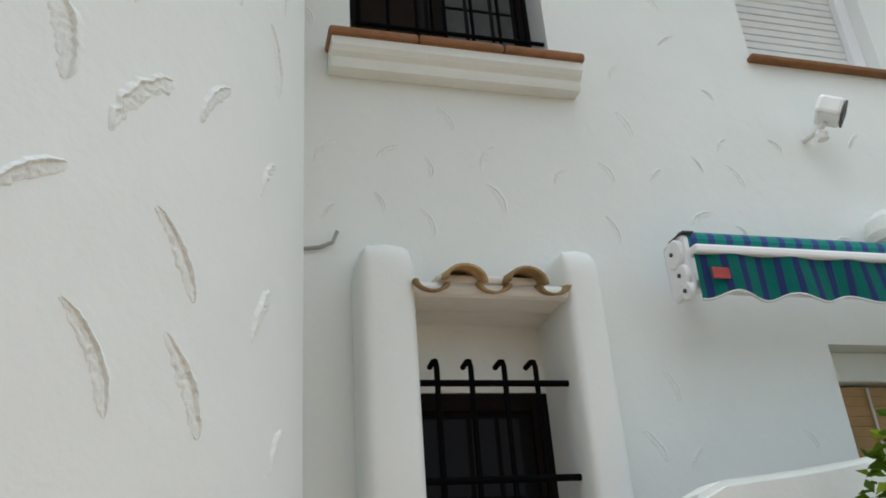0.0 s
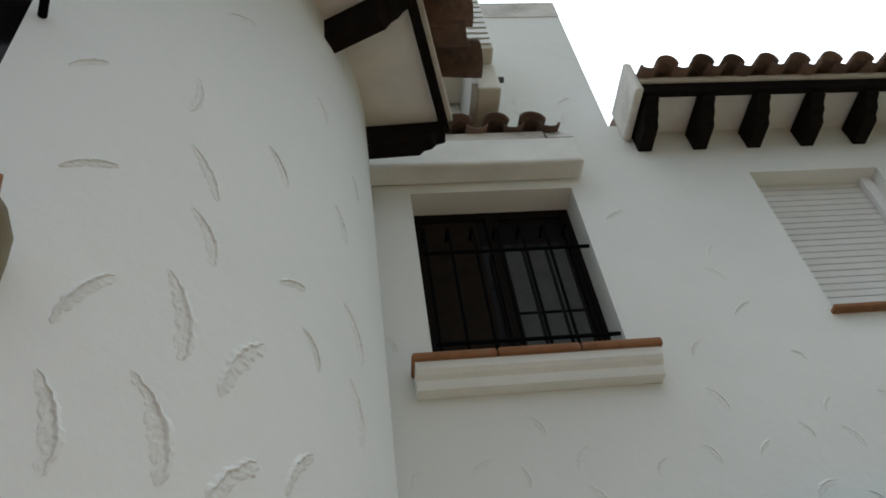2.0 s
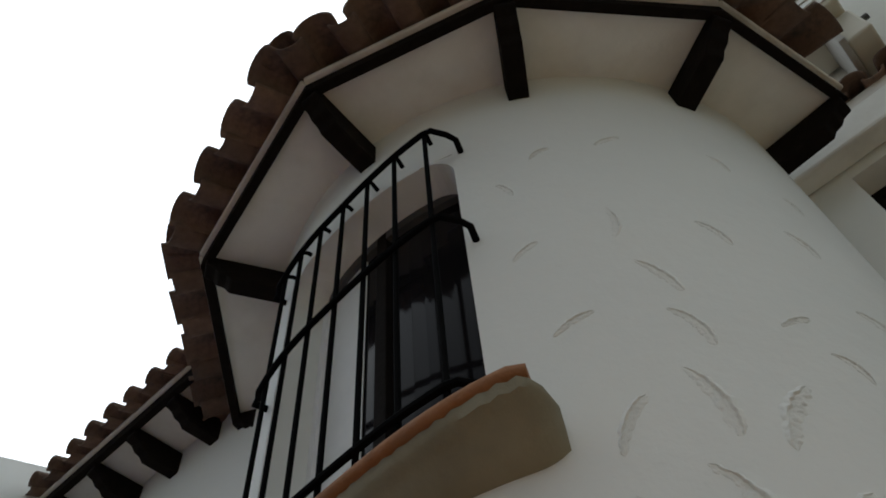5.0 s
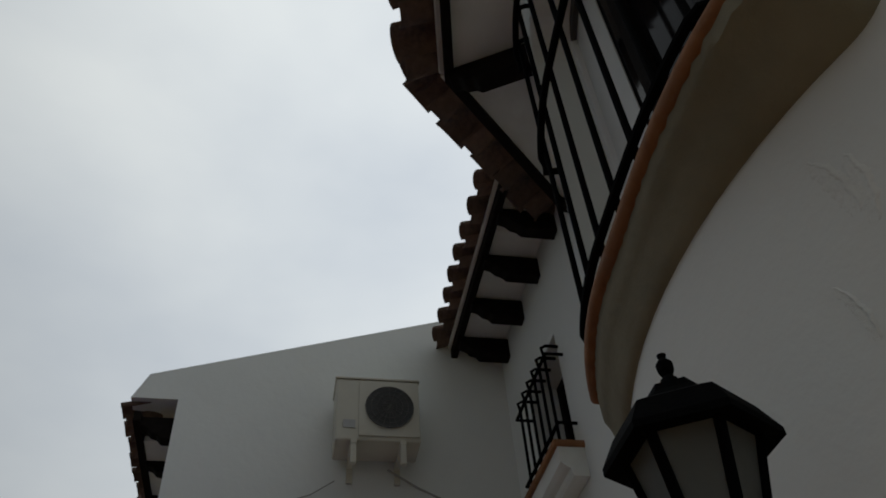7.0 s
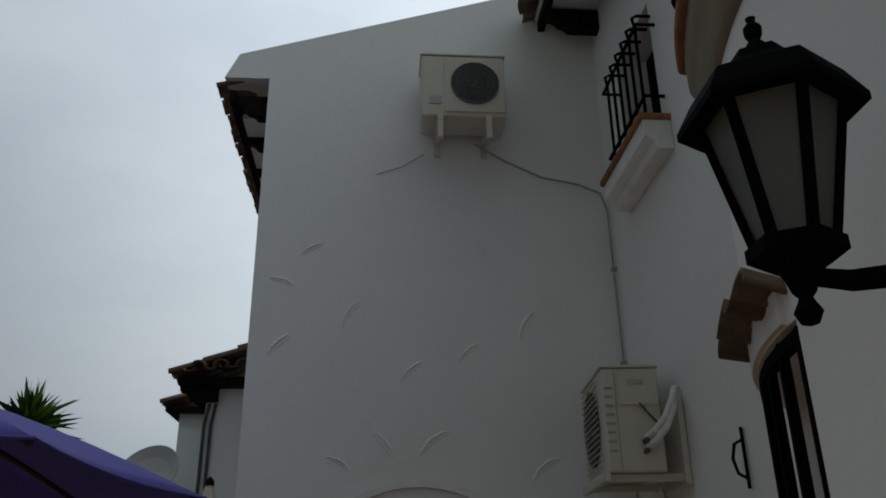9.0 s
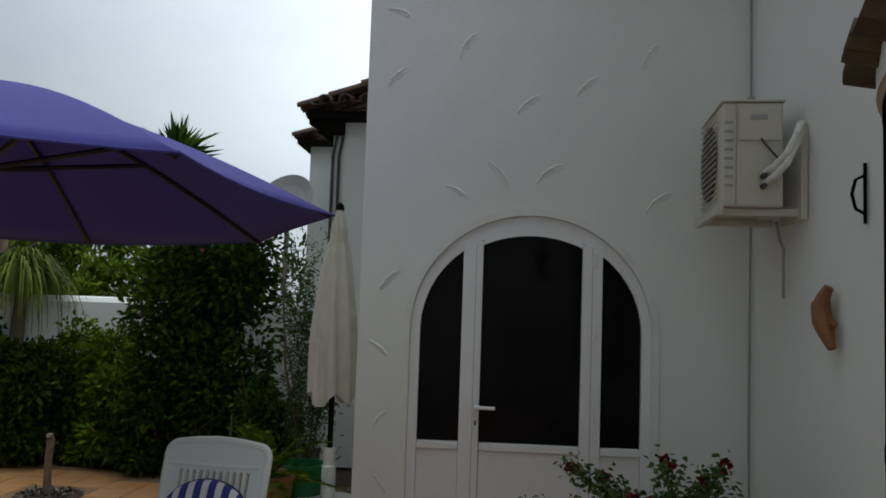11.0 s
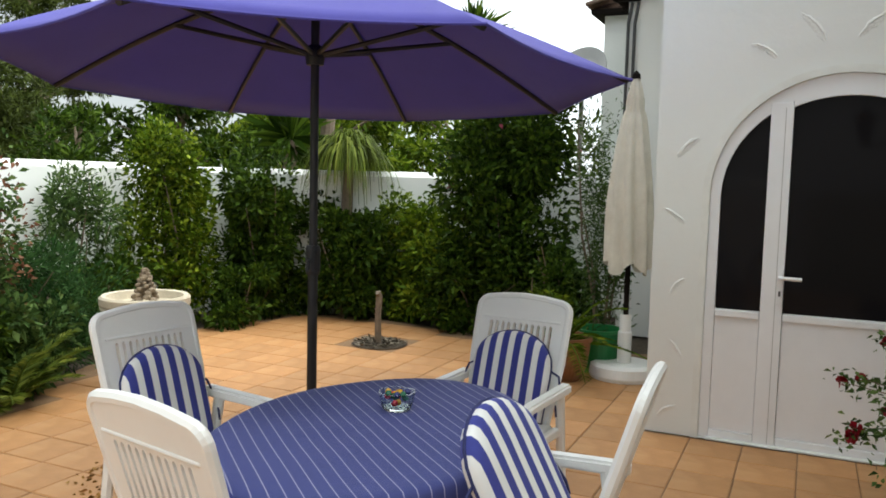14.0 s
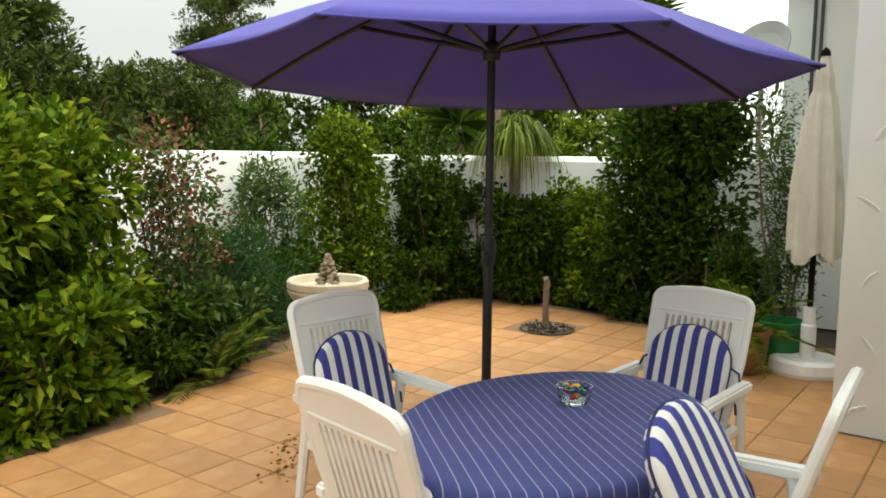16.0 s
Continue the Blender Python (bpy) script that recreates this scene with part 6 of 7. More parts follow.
def palm_fronds(seed, name, place, n, length, mat, label, category, droop=0.6, leaflets=26, width=0.16, lift=(20, 75), base_z=0.0, trunk=0.0):
    """Feather fronds rising from one crown, each a rib with paired leaflets."""
    rng = random.Random(seed)
    p = thing(name, place, 0, label, category)
    if trunk:
        part("trunk", tube([(0, 0, 0), (0.02, 0.01, trunk * 0.5), (0, 0, trunk)], 0.06, 10, radii=[0.085, 0.065, 0.06]), PINE_BARK, p)
    for k in range(n):
        a = 2 * math.pi * (k + rng.random() * 0.6) / n
        el = radians(rng.uniform(*lift))
        L = length * rng.uniform(0.75, 1.1)
        out = Vector((math.cos(a), math.sin(a), 0))
        pts = []
        for i in range(9):
            s = i / 8
            pts.append(out * (L * s * math.cos(el)) + Vector((0, 0, base_z + trunk + L * s * math.sin(el) - droop * L * s * s * 0.55)))
        fr = part("frond", tube(pts, 0.006, 5, radii=[0.008 * (1 - 0.8 * i / 8) + 0.001 for i in range(9)]), mat, p)
        lists = ([], [])
        for i in range(leaflets):
            s = 0.12 + 0.86 * i / leaflets
            j = min(7, int(s * 8))
            q = pts[j].lerp(pts[j + 1], s * 8 - j)
            fwd = (pts[j + 1] - pts[j]).normalized()
            side = fwd.cross(Vector((0, 0, 1))).normalized()
            for sg in (-1, 1):
                add_leaf(rng, *lists, q, side * sg + fwd * 0.7 + Vector((0, 0, 0.12)), width * (1.1 - s * 0.7) * rng.uniform(0.9, 1.1), 0.12, 0.12)
        leaf_mesh("leaf_fan", lists, mat, fr)
    return p


palm_fronds(21, "low_palm", (-3.35, -4.42, 0), 15, 0.85, LEAF_YELLOW, "low yellowish feather palm at the bed's edge", "palm", droop=0.7, lift=(15, 65))
palm_fronds(22, "low_palm", (-4.95, -5.15, 0), 9, 0.65, LEAF_YELLOW, "small feather palm between shrubs", "palm", droop=0.6)
pot1 = thing("plant_pot", (-5.93, -1.50, 0), 0, "round terracotta pot holding a small palm", "plant pot")
part("pot", lathe([(0, 0.0), (0.13, 0.0), (0.18, 0.10), (0.20, 0.24), (0.205, 0.30), (0.22, 0.31), (0.22, 0.34), (0.19, 0.34), (0.18, 0.29), (0, 0.28)], 30), TERRACOTTA, pot1)
palm_fronds(23, "low_palm", (-5.93, -1.50, 0.28), 19, 0.78, LEAF, "small cycad palm in a terracotta pot", "palm", droop=0.75, leaflets=24, width=0.14, lift=(5, 70))
gb = thing("bucket", (-6.35, -1.33, 0), 0, "green plastic garden tub beside the parasol base", "tub")
part("tub", lathe([(0, 0), (0.16, 0.0), (0.185, 0.32), (0.195, 0.33), (0.195, 0.35), (0.175, 0.35), (0.155, 0.02), (0, 0.02)], 28), GREEN_PLASTIC, gb)


def drooping_plant(seed, place, trunk, blades, length, mat, label):
    """A palm-like plant: a stem with a fountain of narrow hanging blades."""
    rng = random.Random(seed)
    p = thing("ponytail_palm", place, 0, label, "palm")
    part("trunk", tube([(0, 0, 0), (0.03, 0, trunk * 0.5), (0, 0.02, trunk)], 0.08, 10, radii=[0.12, 0.07, 0.05]), PINE_BARK, p)
    verts, faces = [], []
    for _ in range(blades):
        a, el = rng.uniform(0, 6.28), radians(rng.uniform(30, 88))
        L = length * rng.uniform(0.6, 1.1)
        out = Vector((math.cos(a), math.sin(a), 0))
        side = Vector((-out.y, out.x, 0))
        prev = None
        w0 = rng.uniform(0.010, 0.018)
        for i in range(7):
            s = i / 6
            c = out * (L * 0.58 * (1 - (1 - s) ** 1.6) * math.cos(el)) + Vector((0, 0, trunk + L * 0.75 * s * math.sin(el) - L * (0.95 - 0.2 * math.sin(el)) * s * s))
            w = w0 * (1 - s * 0.85)
            n = len(verts)
            verts.extend((c + side * w, c - side * w))
            if prev is not None:
                faces.append((prev, prev + 1, n + 1, n))
            prev = n
    leaf_mesh("leaf_fountain", (verts, faces), mat, p)
    return p


drooping_plant(31, (-7.60, -4.50, 0), 1.80, 950, 1.32, LEAF_YELLOW, "ponytail palm with a fountain of narrow drooping leaves")
drooping_plant(32, (-7.85, -3.2, 0), 0.35, 120, 0.55, LEAF_GREY, "low strappy plant at the foot of the wall")

sap = thing("sapling", (-6.30, -3.36, 0), 0, "bare pruned sapling stump in a round planting hole", "tree")
part("trunk", tube([(0, 0, 0.0), (0.01, 0.0, 0.25), (0.0, 0.005, 0.44), (0.015, 0.0, 0.49)], 0.03, 10, radii=[0.033, 0.028, 0.03, 0.024]), PINE_BARK, sap)
part("cut_branch", tube([(0.0, 0.0, 0.43), (0.05, 0.01, 0.48)], 0.014, 8), PINE_BARK, sap)
hole = lathe([(0, 0.012), (0.24, 0.012), (0.26, 0.004), (0, 0.004)], 30, Matrix.Translation((-6.33, -3.36, 0)))
solid("planting_hole", hole, SOIL, "round hole of dark bark mulch in the tiles", "soil", "structure")
rng = random.Random(5)
mulch = ([], [])
for _ in range(260):
    a, r = rng.uniform(0, 6.28), 0.24 * math.sqrt(rng.random())
    add_leaf(rng, *mulch, Vector((-6.33 + r * math.cos(a), -3.36 + r * math.sin(a), 0.014)), Vector((rng.gauss(0, 1), rng.gauss(0, 1), 0.15)), 0.05, 0.5, 0.0)
mo = leaf_mesh("bark_mulch", mulch, BARK_CHIP, None, "pale and dark bark chips round the sapling")
mo["category"] = "mulch"

litter = ([], [])
for _ in range(70):
    u = rng.random()
    add_leaf(rng, *litter, Vector((-2.42 - 0.42 * u + rng.gauss(0, 0.05), -2.72 - 0.36 * u + rng.gauss(0, 0.05), 0.003)), Vector((rng.gauss(0, 1), rng.gauss(0, 1), 0.05)), rng.uniform(0.015, 0.04), 0.6, 0.0)
lo = leaf_mesh("leaf_litter", litter, DRY_LEAF, None, "scattered dry brown leaf crumbs on the tiles")
lo["category"] = "leaf litter"

# ---- closed parasol ----
cp = thing("closed_parasol", (-6.22, -1.09, 0), 0, "furled cream parasol standing in a round white base", "parasol")
part("base", lathe([(0, 0.0), (0.26, 0.0), (0.27, 0.03), (0.26, 0.10), (0.22, 0.12), (0, 0.12)], 36), WHITE_PLASTIC, cp)
part("tube_holder", lathe([(0, 0.12), (0.055, 0.12), (0.055, 0.36), (0.045, 0.37), (0.045, 0.5), (0, 0.5)], 20), WHITE_PLASTIC, cp)
part("pole", tube([(0, 0, 0.3), (0, 0, 2.36)], 0.022, 12), DARK_WOOD, cp)
furl = bmesh.new()
rings = []
for i in range(26):
    s = i / 25
    z = 0.87 + 1.47 * s
    r0 = 0.135 * (1 - s) ** 0.75 + 0.025 + 0.03 * math.sin(s * math.pi)
    if 0.80 < s < 0.86:
        r0 *= 0.86
    ring = []
    for k in range(48):
        a = 2 * math.pi * k / 48
        r = r0 * (1 + 0.26 * math.sin(8 * a + 2.2 * s) * (1 - s * 0.5) + 0.05 * math.sin(5 * a + 6 * s))
        ring.append(furl.verts.new((r * math.cos(a), r * math.sin(a), z + (0.05 * math.sin(4 * a) if i == 0 else 0))))
    rings.append(ring)
for a, b in zip(rings, rings[1:]):
    for k in range(48):
        furl.faces.new((a[k], a[(k + 1) % 48], b[(k + 1) % 48], b[k])).smooth = True
furl.faces.new(rings[-1])
part("furled_cloth", furl, CREAM_CANVAS, cp, "cream canvas hanging in folds")
part("cap", lathe([(0, 2.33), (0.035, 2.335), (0.03, 2.37), (0.012, 2.39), (0, 2.40)], 14), DARK_WOOD, cp)

# ---- rose in a pot ----
RX, RY = -3.80, 0.99
rp = thing("plant_pot", (RX, RY, 0), 0, "large tan clay pot with a wide rim", "plant pot")
part("pot", lathe([(0, 0.0), (0.15, 0.0), (0.19, 0.2), (0.215, 0.39), (0.225, 0.40), (0.225, 0.44), (0.20, 0.445), (0.19, 0.40), (0, 0.39)], 40), OLD_CLAY, rp)
part("earth", lathe([(0, 0.40), (0.10, 0.402), (0.188, 0.40), (0, 0.395)], 24), SOIL, rp)
rose = thing("rose_bush", (RX, RY, 0.39), 0, "spreading rose bush with small dark red blooms", "rose bush")
rng = random.Random(77)
lists, blooms = ([], []), []
for i in range(60):
    a, reach = rng.uniform(0, 6.28), rng.uniform(0.14, 0.78)
    top = Vector((reach * math.cos(a) * 0.9, reach * math.sin(a), rng.uniform(0.08, 0.60) * (1.1 - reach * 0.6)))
    mid = top * 0.5 + Vector((0, 0, 0.09))
    part("cane", tube([Vector((rng.gauss(0, 0.03), rng.gauss(0, 0.03), 0.0)), mid, top], 0.004, 5, radii=[0.006, 0.004, 0.002]), PINE_BARK if i % 3 else LEAF_DARK, rose)
    for _ in range(95):
        s = rng.uniform(0.36, 1.05)
        q = (mid * (2 * s) if s < 0.5 else mid.lerp(top, 2 * s - 1)) + Vector((rng.gauss(0, 0.035), rng.gauss(0, 0.035), rng.gauss(0, 0.03)))
        add_leaf(rng, *lists, q, Vector((rng.gauss(0, 1), rng.gauss(0, 1), rng.gauss(0.2, 0.6))), rng.uniform(0.025, 0.046), 0.6, 0.2)
    if i % 5 < 4:
        blooms.append(top)
leaf_mesh("foliage", lists, LEAF_GREY, rose)
for b in blooms:
    fl_l = ([], [])
    for _ in range(16):
        d = Vector((rng.gauss(0, 1), rng.gauss(0, 1), rng.gauss(0.3, 0.7))).normalized()
        add_leaf(rng, *fl_l, b + d * 0.004, d, rng.uniform(0.024, 0.036), 1.1, 0.0)
    leaf_mesh("bloom", fl_l, ROSE, rose, kind="")

# ---- neighbouring house, dish, far trees ----
nbh = thing("neighbour_house", label="white neighbouring house with tiled eaves beyond the garden", category="house")
part("wall", box(-9.6, -8.0, -1.55, -0.70, 0, 3.55), PLASTER, nbh)
part("wall", box(-13.0, -9.8, -2.22, -1.65, 0, 3.6), PLASTER, nbh)
part("eave_board", box(-9.7, -7.82, -1.80, -0.70, 3.45, 3.53, 0.01), DARK_WOOD, nbh, "dark wooden eave")
part("eave_board", box(-13.0, -9.65, -2.36, -1.65, 3.56, 3.62, 0.01), DARK_WOOD, nbh, "dark wooden eave")
for x in (-7.95, -8.35, -8.8):
    corbel_profile(nbh, Matrix(((1, 0, 0, x), (0, -1, 0, -1.55), (0, 0, 1, 3.44), (0, 0, 0, 1))), 0.24, 0.08)
tile_row(nbh, Vector((-9.7, -1.81, 3.54)), Vector((-7.80, -1.81, 3.54)), Vector((0, -1, 0)), 0.215, 18, 3)
tile_row(nbh, Vector((-7.76, -1.74, 3.56)), Vector((-7.76, -0.72, 3.62)), Vector((1, 0, 0)), 0.215, 14, 2)
tile_row(nbh, Vector((-13.0, -2.34, 3.63)), Vector((-9.6, -2.34, 3.63)), Vector((0, -1, 0)), 0.215, 18, 1)
for dy in (0.0, 0.07):
    solid("drain_pipe", tube([(-7.97, -1.48 - dy * 0.9, 1.7), (-7.97, -1.48 - dy * 0.9, 3.1), (-7.985, -1.45 - dy * 0.9, 3.3)], 0.016, 10), AC_DARK, "dark drain pipe on the neighbouring wall", "pipe")
ds = thing("satellite_dish", (-9.1, -2.30, 2.70), 0, "large grey satellite dish on a mast above the wall", "satellite dish")
part("reflector", lathe([(0, 0.0), (0.14, 0.012), (0.28, 0.05), (0.39, 0.11), (0.385, 0.12), (0.27, 0.06), (0.13, 0.022), (0, 0.01)], 36, pose(0, 0, 0, 62, 0, 70)), DISH, ds)
part("mast", tube([(-0.05, 0, -2.71), (-0.05, 0, 0.02)], 0.03, 10), CABLE, ds)
part("feed_arm", tube([(0.05, -0.05, -0.3), (0.35, -0.15, -0.12)], 0.012, 8), CABLE, ds)


def tree(seed, x, y, height, spread, mat, count, size, label, trunk_r=0.14, crown_from=0.3, aspect=0.3, lobes=22, lean=0.0):
    """A tapered trunk with limbs and an uneven crown of clumps."""
    rng = random.Random(seed)
    t = thing("tree", (x, y, 0), 0, label, "tree")
    part("trunk", tube([(0, 0, -0.05), (lean * 0.4, 0.05, height * 0.35), (lean, 0, height * 0.8)], trunk_r, 10, radii=[trunk_r, trunk_r * 0.75, trunk_r * 0.3]), PINE_BARK, t)
    lists = ([], [])
    for k in range(lobes):
        a = rng.uniform(0, 6.28)
        h = crown_from + (1 - crown_from) * rng.random()
        wide = spread * (1.15 - 0.75 * (h - crown_from) / (1 - crown_from)) * rng.uniform(0.35, 1.0)
        e = Vector((lean * h + wide * math.cos(a), wide * math.sin(a), height * h))
        part("limb", tube([(lean * h * 0.7, 0, height * h * 0.82), e * 0.5 + Vector((lean * h * 0.4, 0, height * h * 0.42)), e], 0.03, 5, radii=[trunk_r * 0.3, trunk_r * 0.2, 0.01]), PINE_BARK, t)
        r = spread * rng.uniform(0.22, 0.42)
        leaf_cloud(rng, lists, e, (r, r, r * 0.7), count // lobes, size, aspect, 0.05, 0.25, 7)
    leaf_mesh("crown", lists, mat, t)
    return t


tree(41, -3.6, -14.5, 5.4, 2.3, LEAF_PINE, 18000, 0.28, "dark green pine behind the garden wall")
tree(42, -13.5, -16.7, 6.0, 1.9, LEAF_PINE, 46000, 0.12, "broad dark pine beyond the garden", crown_from=0.15, lobes=48)
tree(43, -0.8, -13.0, 6.2, 2.2, LEAF_PINE, 16000, 0.28, "tall pine behind the garden wall")
tree(44, -10.2, -14.2, 3.3, 2.2, LEAF_PINE, 18000, 0.14, "low spreading pine beyond the wall", crown_from=0.2)
tree(45, -11.2, -10.2, 3.1, 1.7, LEAF_DARK, 6500, 0.16, "leafy tree behind the garden wall", crown_from=0.25, aspect=0.4)
tree(46, -13.3, -9.0, 3.2, 1.9, LEAF, 7000, 0.16, "bright green tree behind the garden wall", crown_from=0.25, aspect=0.4)
tree(47, -14.6, -6.4, 3.0, 1.8, LEAF, 6500, 0.16, "green tree behind the shrubs", crown_from=0.25, aspect=0.4)
tree(48, -13.5, -4.6, 2.7, 1.4, LEAF_DARK, 5000, 0.14, "green tree beyond the garden wall", crown_from=0.25, aspect=0.4)
tree(49, -6.3, -11.2, 2.7, 1.6, LEAF_PINE, 6500, 0.18, "low pine close behind the wall", crown_from=0.2)
tree(50, -8.6, -9.8, 2.4, 1.3, LEAF_DARK, 4500, 0.14, "grey-green olive tree behind the wall", crown_from=0.3, aspect=0.3)
tree(52, -5.6, -12.6, 4.7, 2.0, LEAF_PINE, 36000, 0.14, "dense dark pine behind the garden wall", crown_from=0.15, lobes=44)
tree(53, -8.4, -12.6, 3.0, 2.2, LEAF_PINE, 24000, 0.14, "dense low pine behind the garden wall", crown_from=0.15, lobes=32)
tree(54, -2.4, -11.6, 4.2, 2.0, LEAF_PINE, 20000, 0.15, "dense pine close to the garden wall", crown_from=0.15, lobes=30)
tree(55, -11.8, -7.2, 2.9, 1.6, LEAF, 9000, 0.16, "bright leafy tree behind the garden wall", crown_from=0.2, aspect=0.4, lobes=28)
tree(51, 1.6, -11.5, 4.8, 2.0, LEAF_PINE, 14000, 0.22, "pine behind the garden wall")
bare = thing("bare_tree", label="bare pale tree behind the garden wall", category="tree")
part("trunk", tube([(-10.4, -6.7, 0), (-10.55, -6.75, 1.4), (-10.5, -6.6, 2.6)], 0.12, 10, radii=[0.14, 0.12, 0.10]), PINE_BARK, bare)


def yucca(seed, place, trunk, blades, length, label):
    """A bare stem with a stiff spiky head of sword leaves."""
    rng = random.Random(seed)
    p = thing("yucca", place, 0, label, "yucca")
    part("trunk", tube([(0, 0, -0.05), (0.05, 0.03, trunk * 0.5), (0, 0, trunk)], 0.12, 10, radii=[0.16, 0.12, 0.11]), PINE_BARK, p)
    lists = ([], [])
    for _ in range(blades):
        a, el = rng.uniform(0, 6.28), radians(rng.uniform(-35, 88))
        add_leaf(rng, *lists, Vector((0, 0, trunk + rng.uniform(-0.15, 0.1))), Vector((math.cos(a) * math.cos(el), math.sin(a) * math.cos(el), math.sin(el))), length * rng.uniform(0.7, 1.1), 0.10, 0.10)
    leaf_mesh("leaf_head", lists, LEAF_DARK, p)
    return p


yucca(61, (-13.0, -5.28, 0), 3.95, 170, 0.85, "spiky yucca head above the treetops")
yucca(62, (-9.9, -6.9, 0), 2.05, 170, 0.95, "spiky yucca behind the garden wall")
yucca(63, (-10.6, -4.0, 0), 2.0, 120, 0.8, "spiky yucca beside the climber")
far = ([], [])
rng = random.Random(99)
for i in range(60):
    a = radians(rng.uniform(170, 300))
    d = rng.uniform(24, 42)
    leaf_cloud(rng, far, (d * math.cos(a), d * math.sin(a), rng.uniform(1.0, 2.4)), (3.5, 3.5, rng.uniform(1.4, 2.4)), 420, 0.5, 0.3, 0.05, 0.3, 8)
fw = leaf_mesh("far_wood", far, LEAF_PINE, None, "far belt of dark green trees")
fw["category"] = "trees"

# ---- trowel marks in the plaster ----
def flat_frame(x, y, z, east_face=False):
    """Axes on a wall: x along it, y outwards, z up."""
    if east_face:
        m = Matrix(((0, 1, 0), (1, 0, 0), (0, 0, 1))).to_4x4()
    else:
        m = Matrix(((1, 0, 0), (0, -1, 0), (0, 0, 1))).to_4x4()
    m.translation = (x, y, z)
    return m


random.seed(11)
# the tower's larger gouges: azimuth, height, length, slant
LOW_MARKS = [(302.9, 3.01, 0.22, 61), (310.3, 3.06, 0.27, -76), (309.3, 2.73, 0.27, -70), (317.9, 2.99, 0.26, 60), (317.4, 2.65, 0.25, 54), (325.4, 2.78, 0.19, 56),
             (309.9, 2.39, 0.16, 38), (301.9, 2.68, 0.24, -76), (335.1, 2.72, 0.17, 58), (314.8, 2.10, 0.22, -60), (321.8, 2.36, 0.21, -52), (323.3, 2.10, 0.22, -58), (334.3, 2.34, 0.19, 58), (338.4, 2.04, 0.15, 55), (305, 1.9, 0.2, 50)]
HIGH_MARKS = [(323.9, 3.39, 0.13, 25), (336.4, 3.44, 0.22, -55), (326.9, 3.20, 0.14, -55), (311.9, 3.36, 0.20, -65), (336.0, 3.13, 0.22, -72), (300.3, 3.44, 0.16, 30), (311.2, 3.62, 0.21, -60), (308.5, 3.96, 0.20, -93),
              (313.5, 4.60, 0.14, 30), (321.0, 3.88, 0.17, -58), (296.6, 4.32, 0.13, -62), (297.3, 3.87, 0.13, 40), (334.1, 3.92, 0.17, -60), (330, 4.5, 0.14, -60), (303, 4.55, 0.12, 35), (340, 4.3, 0.13, -65)]
marks = [(tower_frame(az, RW - 0.001, z), length, angle, 0.013, random.uniform(0.25, 0.6)) for az, z, length, angle in LOW_MARKS]
marks += [(tower_frame(az, RW - 0.001, z), length, angle, 0.010, random.uniform(0.3, 0.7)) for az, z, length, angle in HIGH_MARKS]
for _ in range(5):
    marks.append((tower_frame(random.uniform(284, 297), RW - 0.001, random.uniform(1.7, 2.7)), random.uniform(0.12, 0.18), random.uniform(-95, -75), 0.006, 0.3))
for spot in marks:
    crescents("trowel_mark", [spot], wall_t)
marks = []
for iz in range(17):
    for ix in range(14):
        x, z = 0.32 + ix * 0.25 + random.uniform(-0.08, 0.08), 2.2 + iz * 0.25 + random.uniform(-0.07, 0.07)
        if any(u0 - 0.12 < x < u1 + 0.12 and v0 - 0.25 < z < v1 + 0.12 for u0, u1, v0, v1 in ((0.45, 1.5, 3.9, 5.45), (2.5, 3.5, 4.1, 5.4), (0.4, 1.5, 0, 2.95), (2.5, 3.5, 0, 2.7), (1.65, 4.5, 2.7, 3.0), (1.8, 5, 5.5, 8))) or x > 3.7:
            continue
        if random.random() < 0.62:
            marks.append((flat_frame(x, YA + 0.0005, z), random.uniform(0.09, 0.17), random.choice((-65, -60, -55, -70, 50, 60, 25)) + random.uniform(-10, 10), 0.007, random.uniform(0.3, 0.8)))
for spot in marks:
    crescents("trowel_mark", [spot], wall_a)
# the end wall's scars: y, height, length, slant
WING_MARKS = [(-0.49, 3.01, 0.19, 45), (-0.50, 3.42, 0.17, -20), (-0.05, 3.21, 0.22, 60), (0.32, 2.85, 0.19, 40), (0.68, 2.97, 0.19, 40), (1.06, 3.15, 0.22, 60), (0.14, 2.42, 0.22, -50), (0.46, 2.42, 0.22, 38), (1.12, 2.26, 0.22, 40), (-0.49, 1.75, 0.17, 45), (-0.11, 2.30, 0.17, -30), (-0.32, 3.65, 0.16, 30), (0.76, 3.66, 0.16, -50), (-0.50, 1.75, 0.16, 45), (-0.52, 0.91, 0.14, 50), (-0.56, 1.34, 0.16, -35), (-0.55, 0.13, 0.16, 35), (-0.52, 0.53, 0.14, -55)]
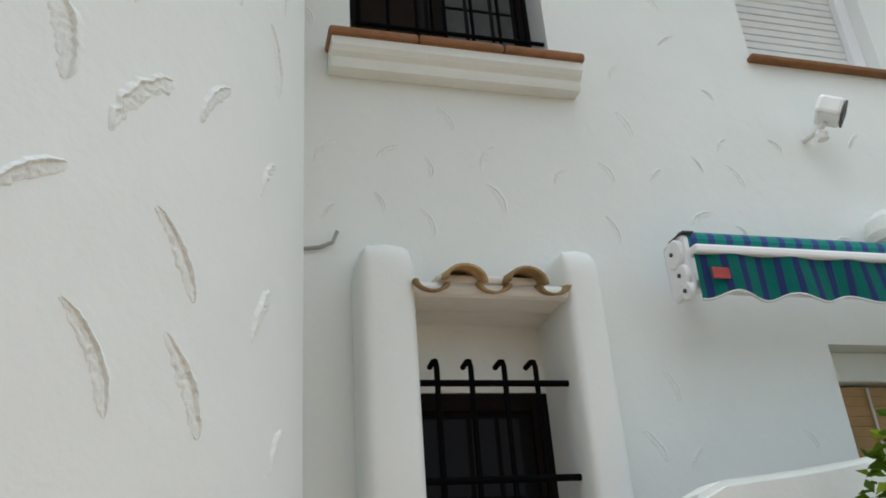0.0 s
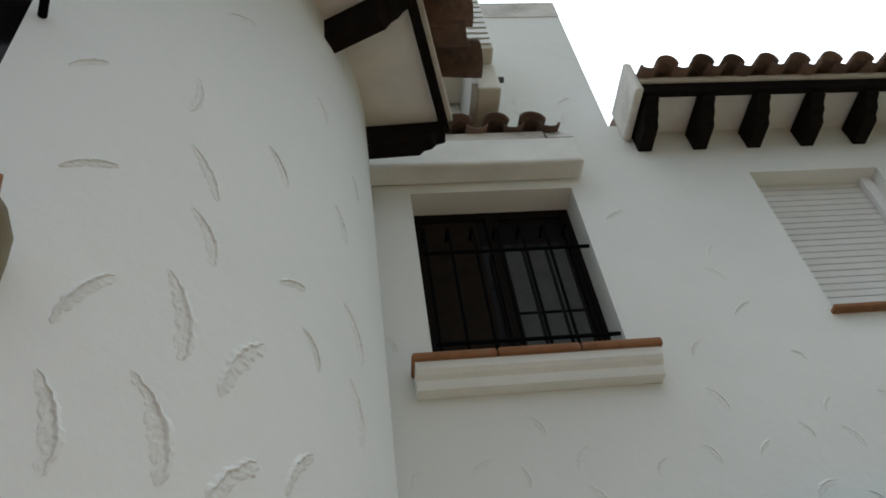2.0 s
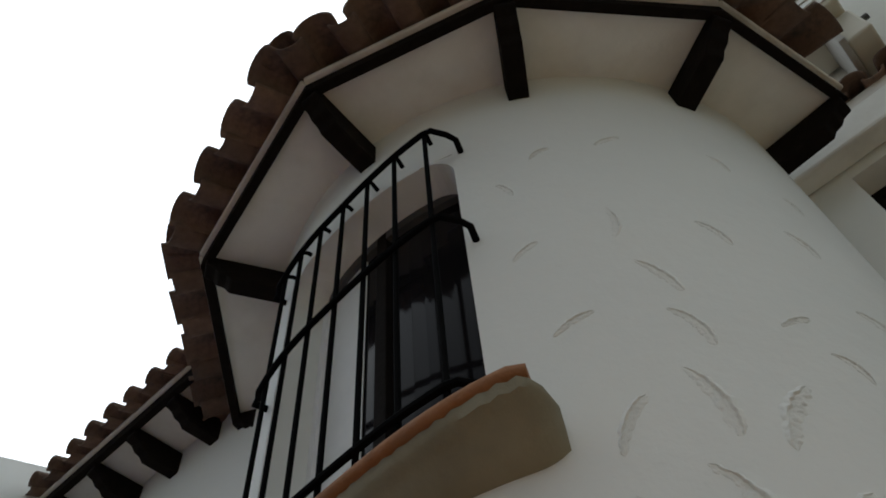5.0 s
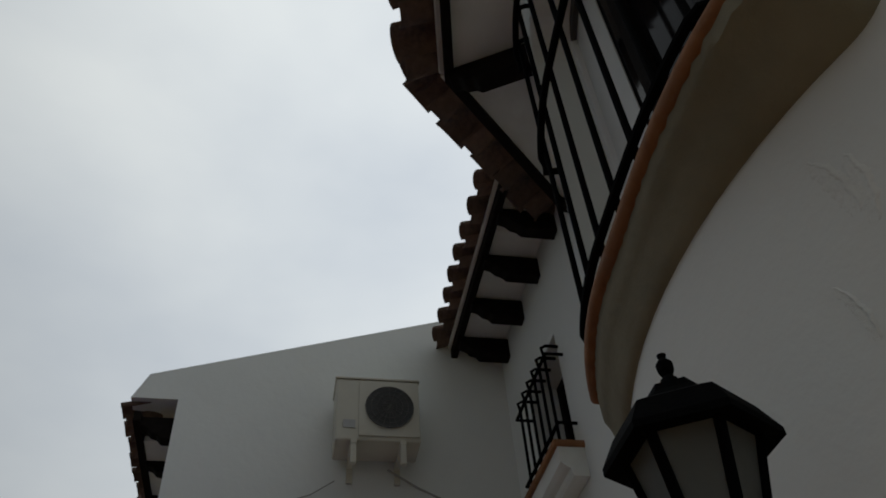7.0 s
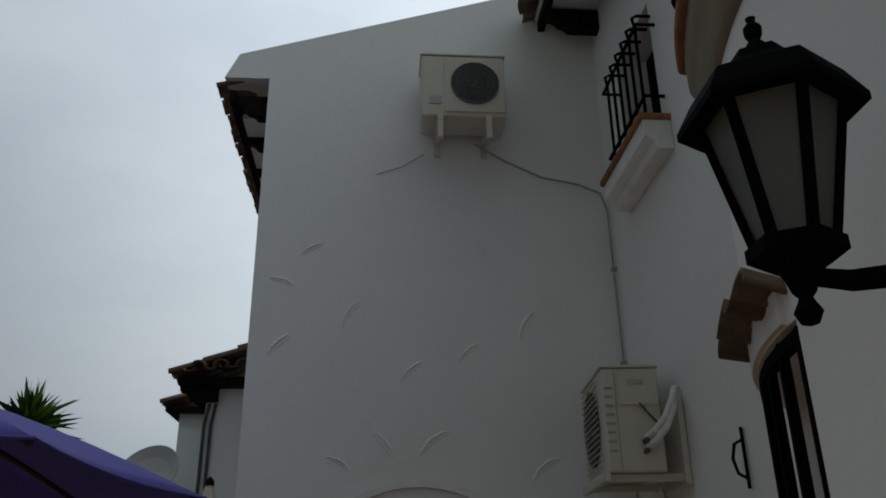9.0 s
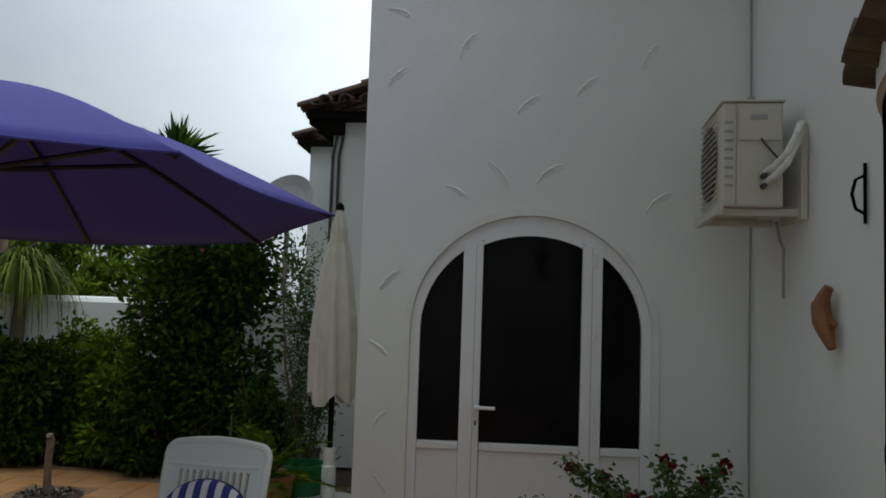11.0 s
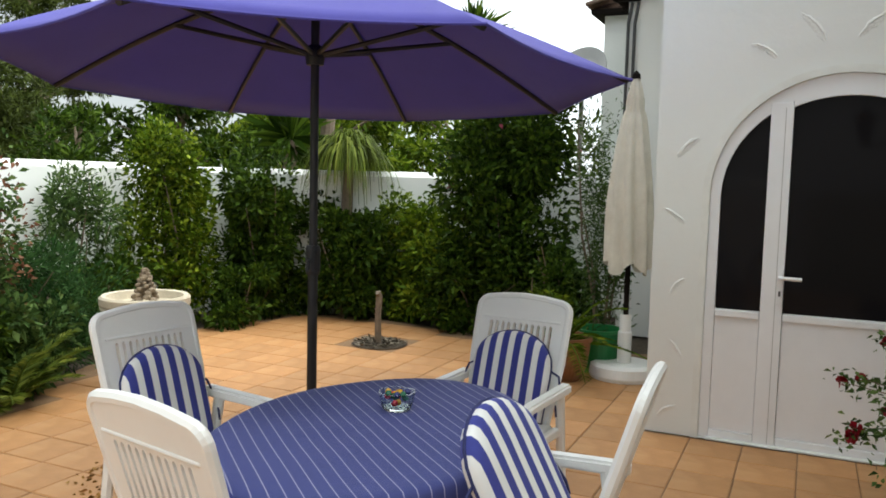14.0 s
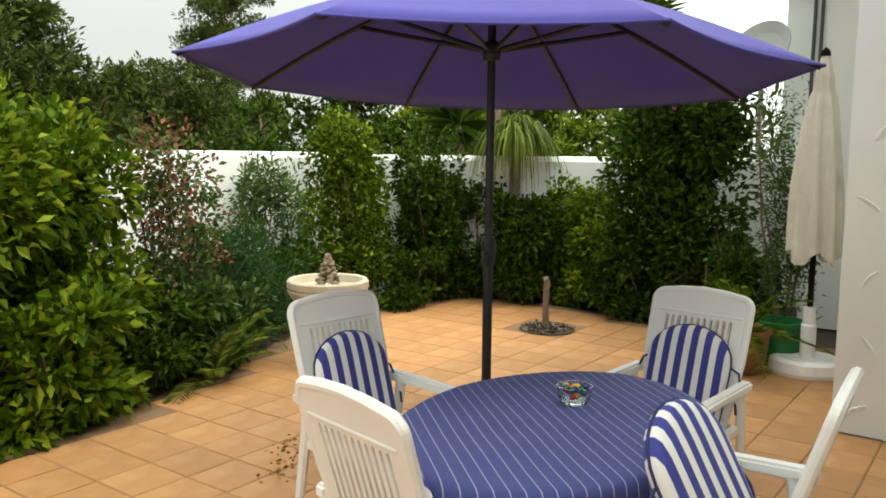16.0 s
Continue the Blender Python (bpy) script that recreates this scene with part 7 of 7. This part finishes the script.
marks = [(flat_frame(XG - 0.0005, y, z, True), length, angle, 0.012, random.uniform(0.25, 0.6)) for y, z, length, angle in WING_MARKS]
for spot in marks:
    crescents("trowel_mark", [spot], wall_g)

# ---- patio tiles ----
def tile_box(name, half, thick):
    bm = bmesh.new()
    add_box(bm, -half, half, -half, half, 0, thick)
    bmesh.ops.bevel(bm, geom=[e for e in bm.edges if all(v.co.z > thick * 0.5 for v in e.verts)], offset=0.005, segments=1, affect="EDGES")
    me = bpy.data.meshes.new(name)
    bm.to_mesh(me)
    bm.free()
    me.materials.append(FLOOR_TILE)
    return me


PITCH = 0.30
TILE = tile_box("floor_tile", PITCH / 2 - 0.0028, 0.012)
random.seed(21)
near, rest = [], []
for i in range(-27, 12):
    for j in range(-19, 9):
        x, y = i * PITCH + 0.08, j * PITCH + 0.05
        if all(inside(x + a, y + b, PATIO) for a in (-0.15, 0.15) for b in (-0.15, 0.15)) and math.hypot(x + 6.33, y + 3.36) > 0.30:
            (near if -6.2 < x < -2.0 and -4.9 < y < 1.7 else rest).append((x, y))
near.sort(key=lambda p: -p[0])
rest += near[300:]
for x, y in near[:300]:
    place_piece("floor_tile", TILE, patio, pose(x + random.uniform(-1, 1) * 0.001, y + random.uniform(-1, 1) * 0.001, -0.0125 + random.uniform(-1, 1) * 0.0012, random.uniform(-0.25, 0.25), random.uniform(-0.25, 0.25), random.uniform(-0.3, 0.3)))
bm = bmesh.new()
h = PITCH / 2 - 0.0028
for x, y in rest:
    z = -0.0005 + random.uniform(-1, 1) * 0.001
    top = [bm.verts.new((x + a * (h - 0.004), y + b * (h - 0.004), z)) for a, b in ((-1, -1), (1, -1), (1, 1), (-1, 1))]
    low = [bm.verts.new((x + a * h, y + b * h, z - 0.011)) for a, b in ((-1, -1), (1, -1), (1, 1), (-1, 1))]
    bm.faces.new(top)
    for k in range(4):
        bm.faces.new((low[k], low[(k + 1) % 4], top[(k + 1) % 4], top[k]))
ft = part("floor_tiles", bm, FLOOR_TILE, patio, "terracotta patio tiles")
ft["kind"] = "stuff"
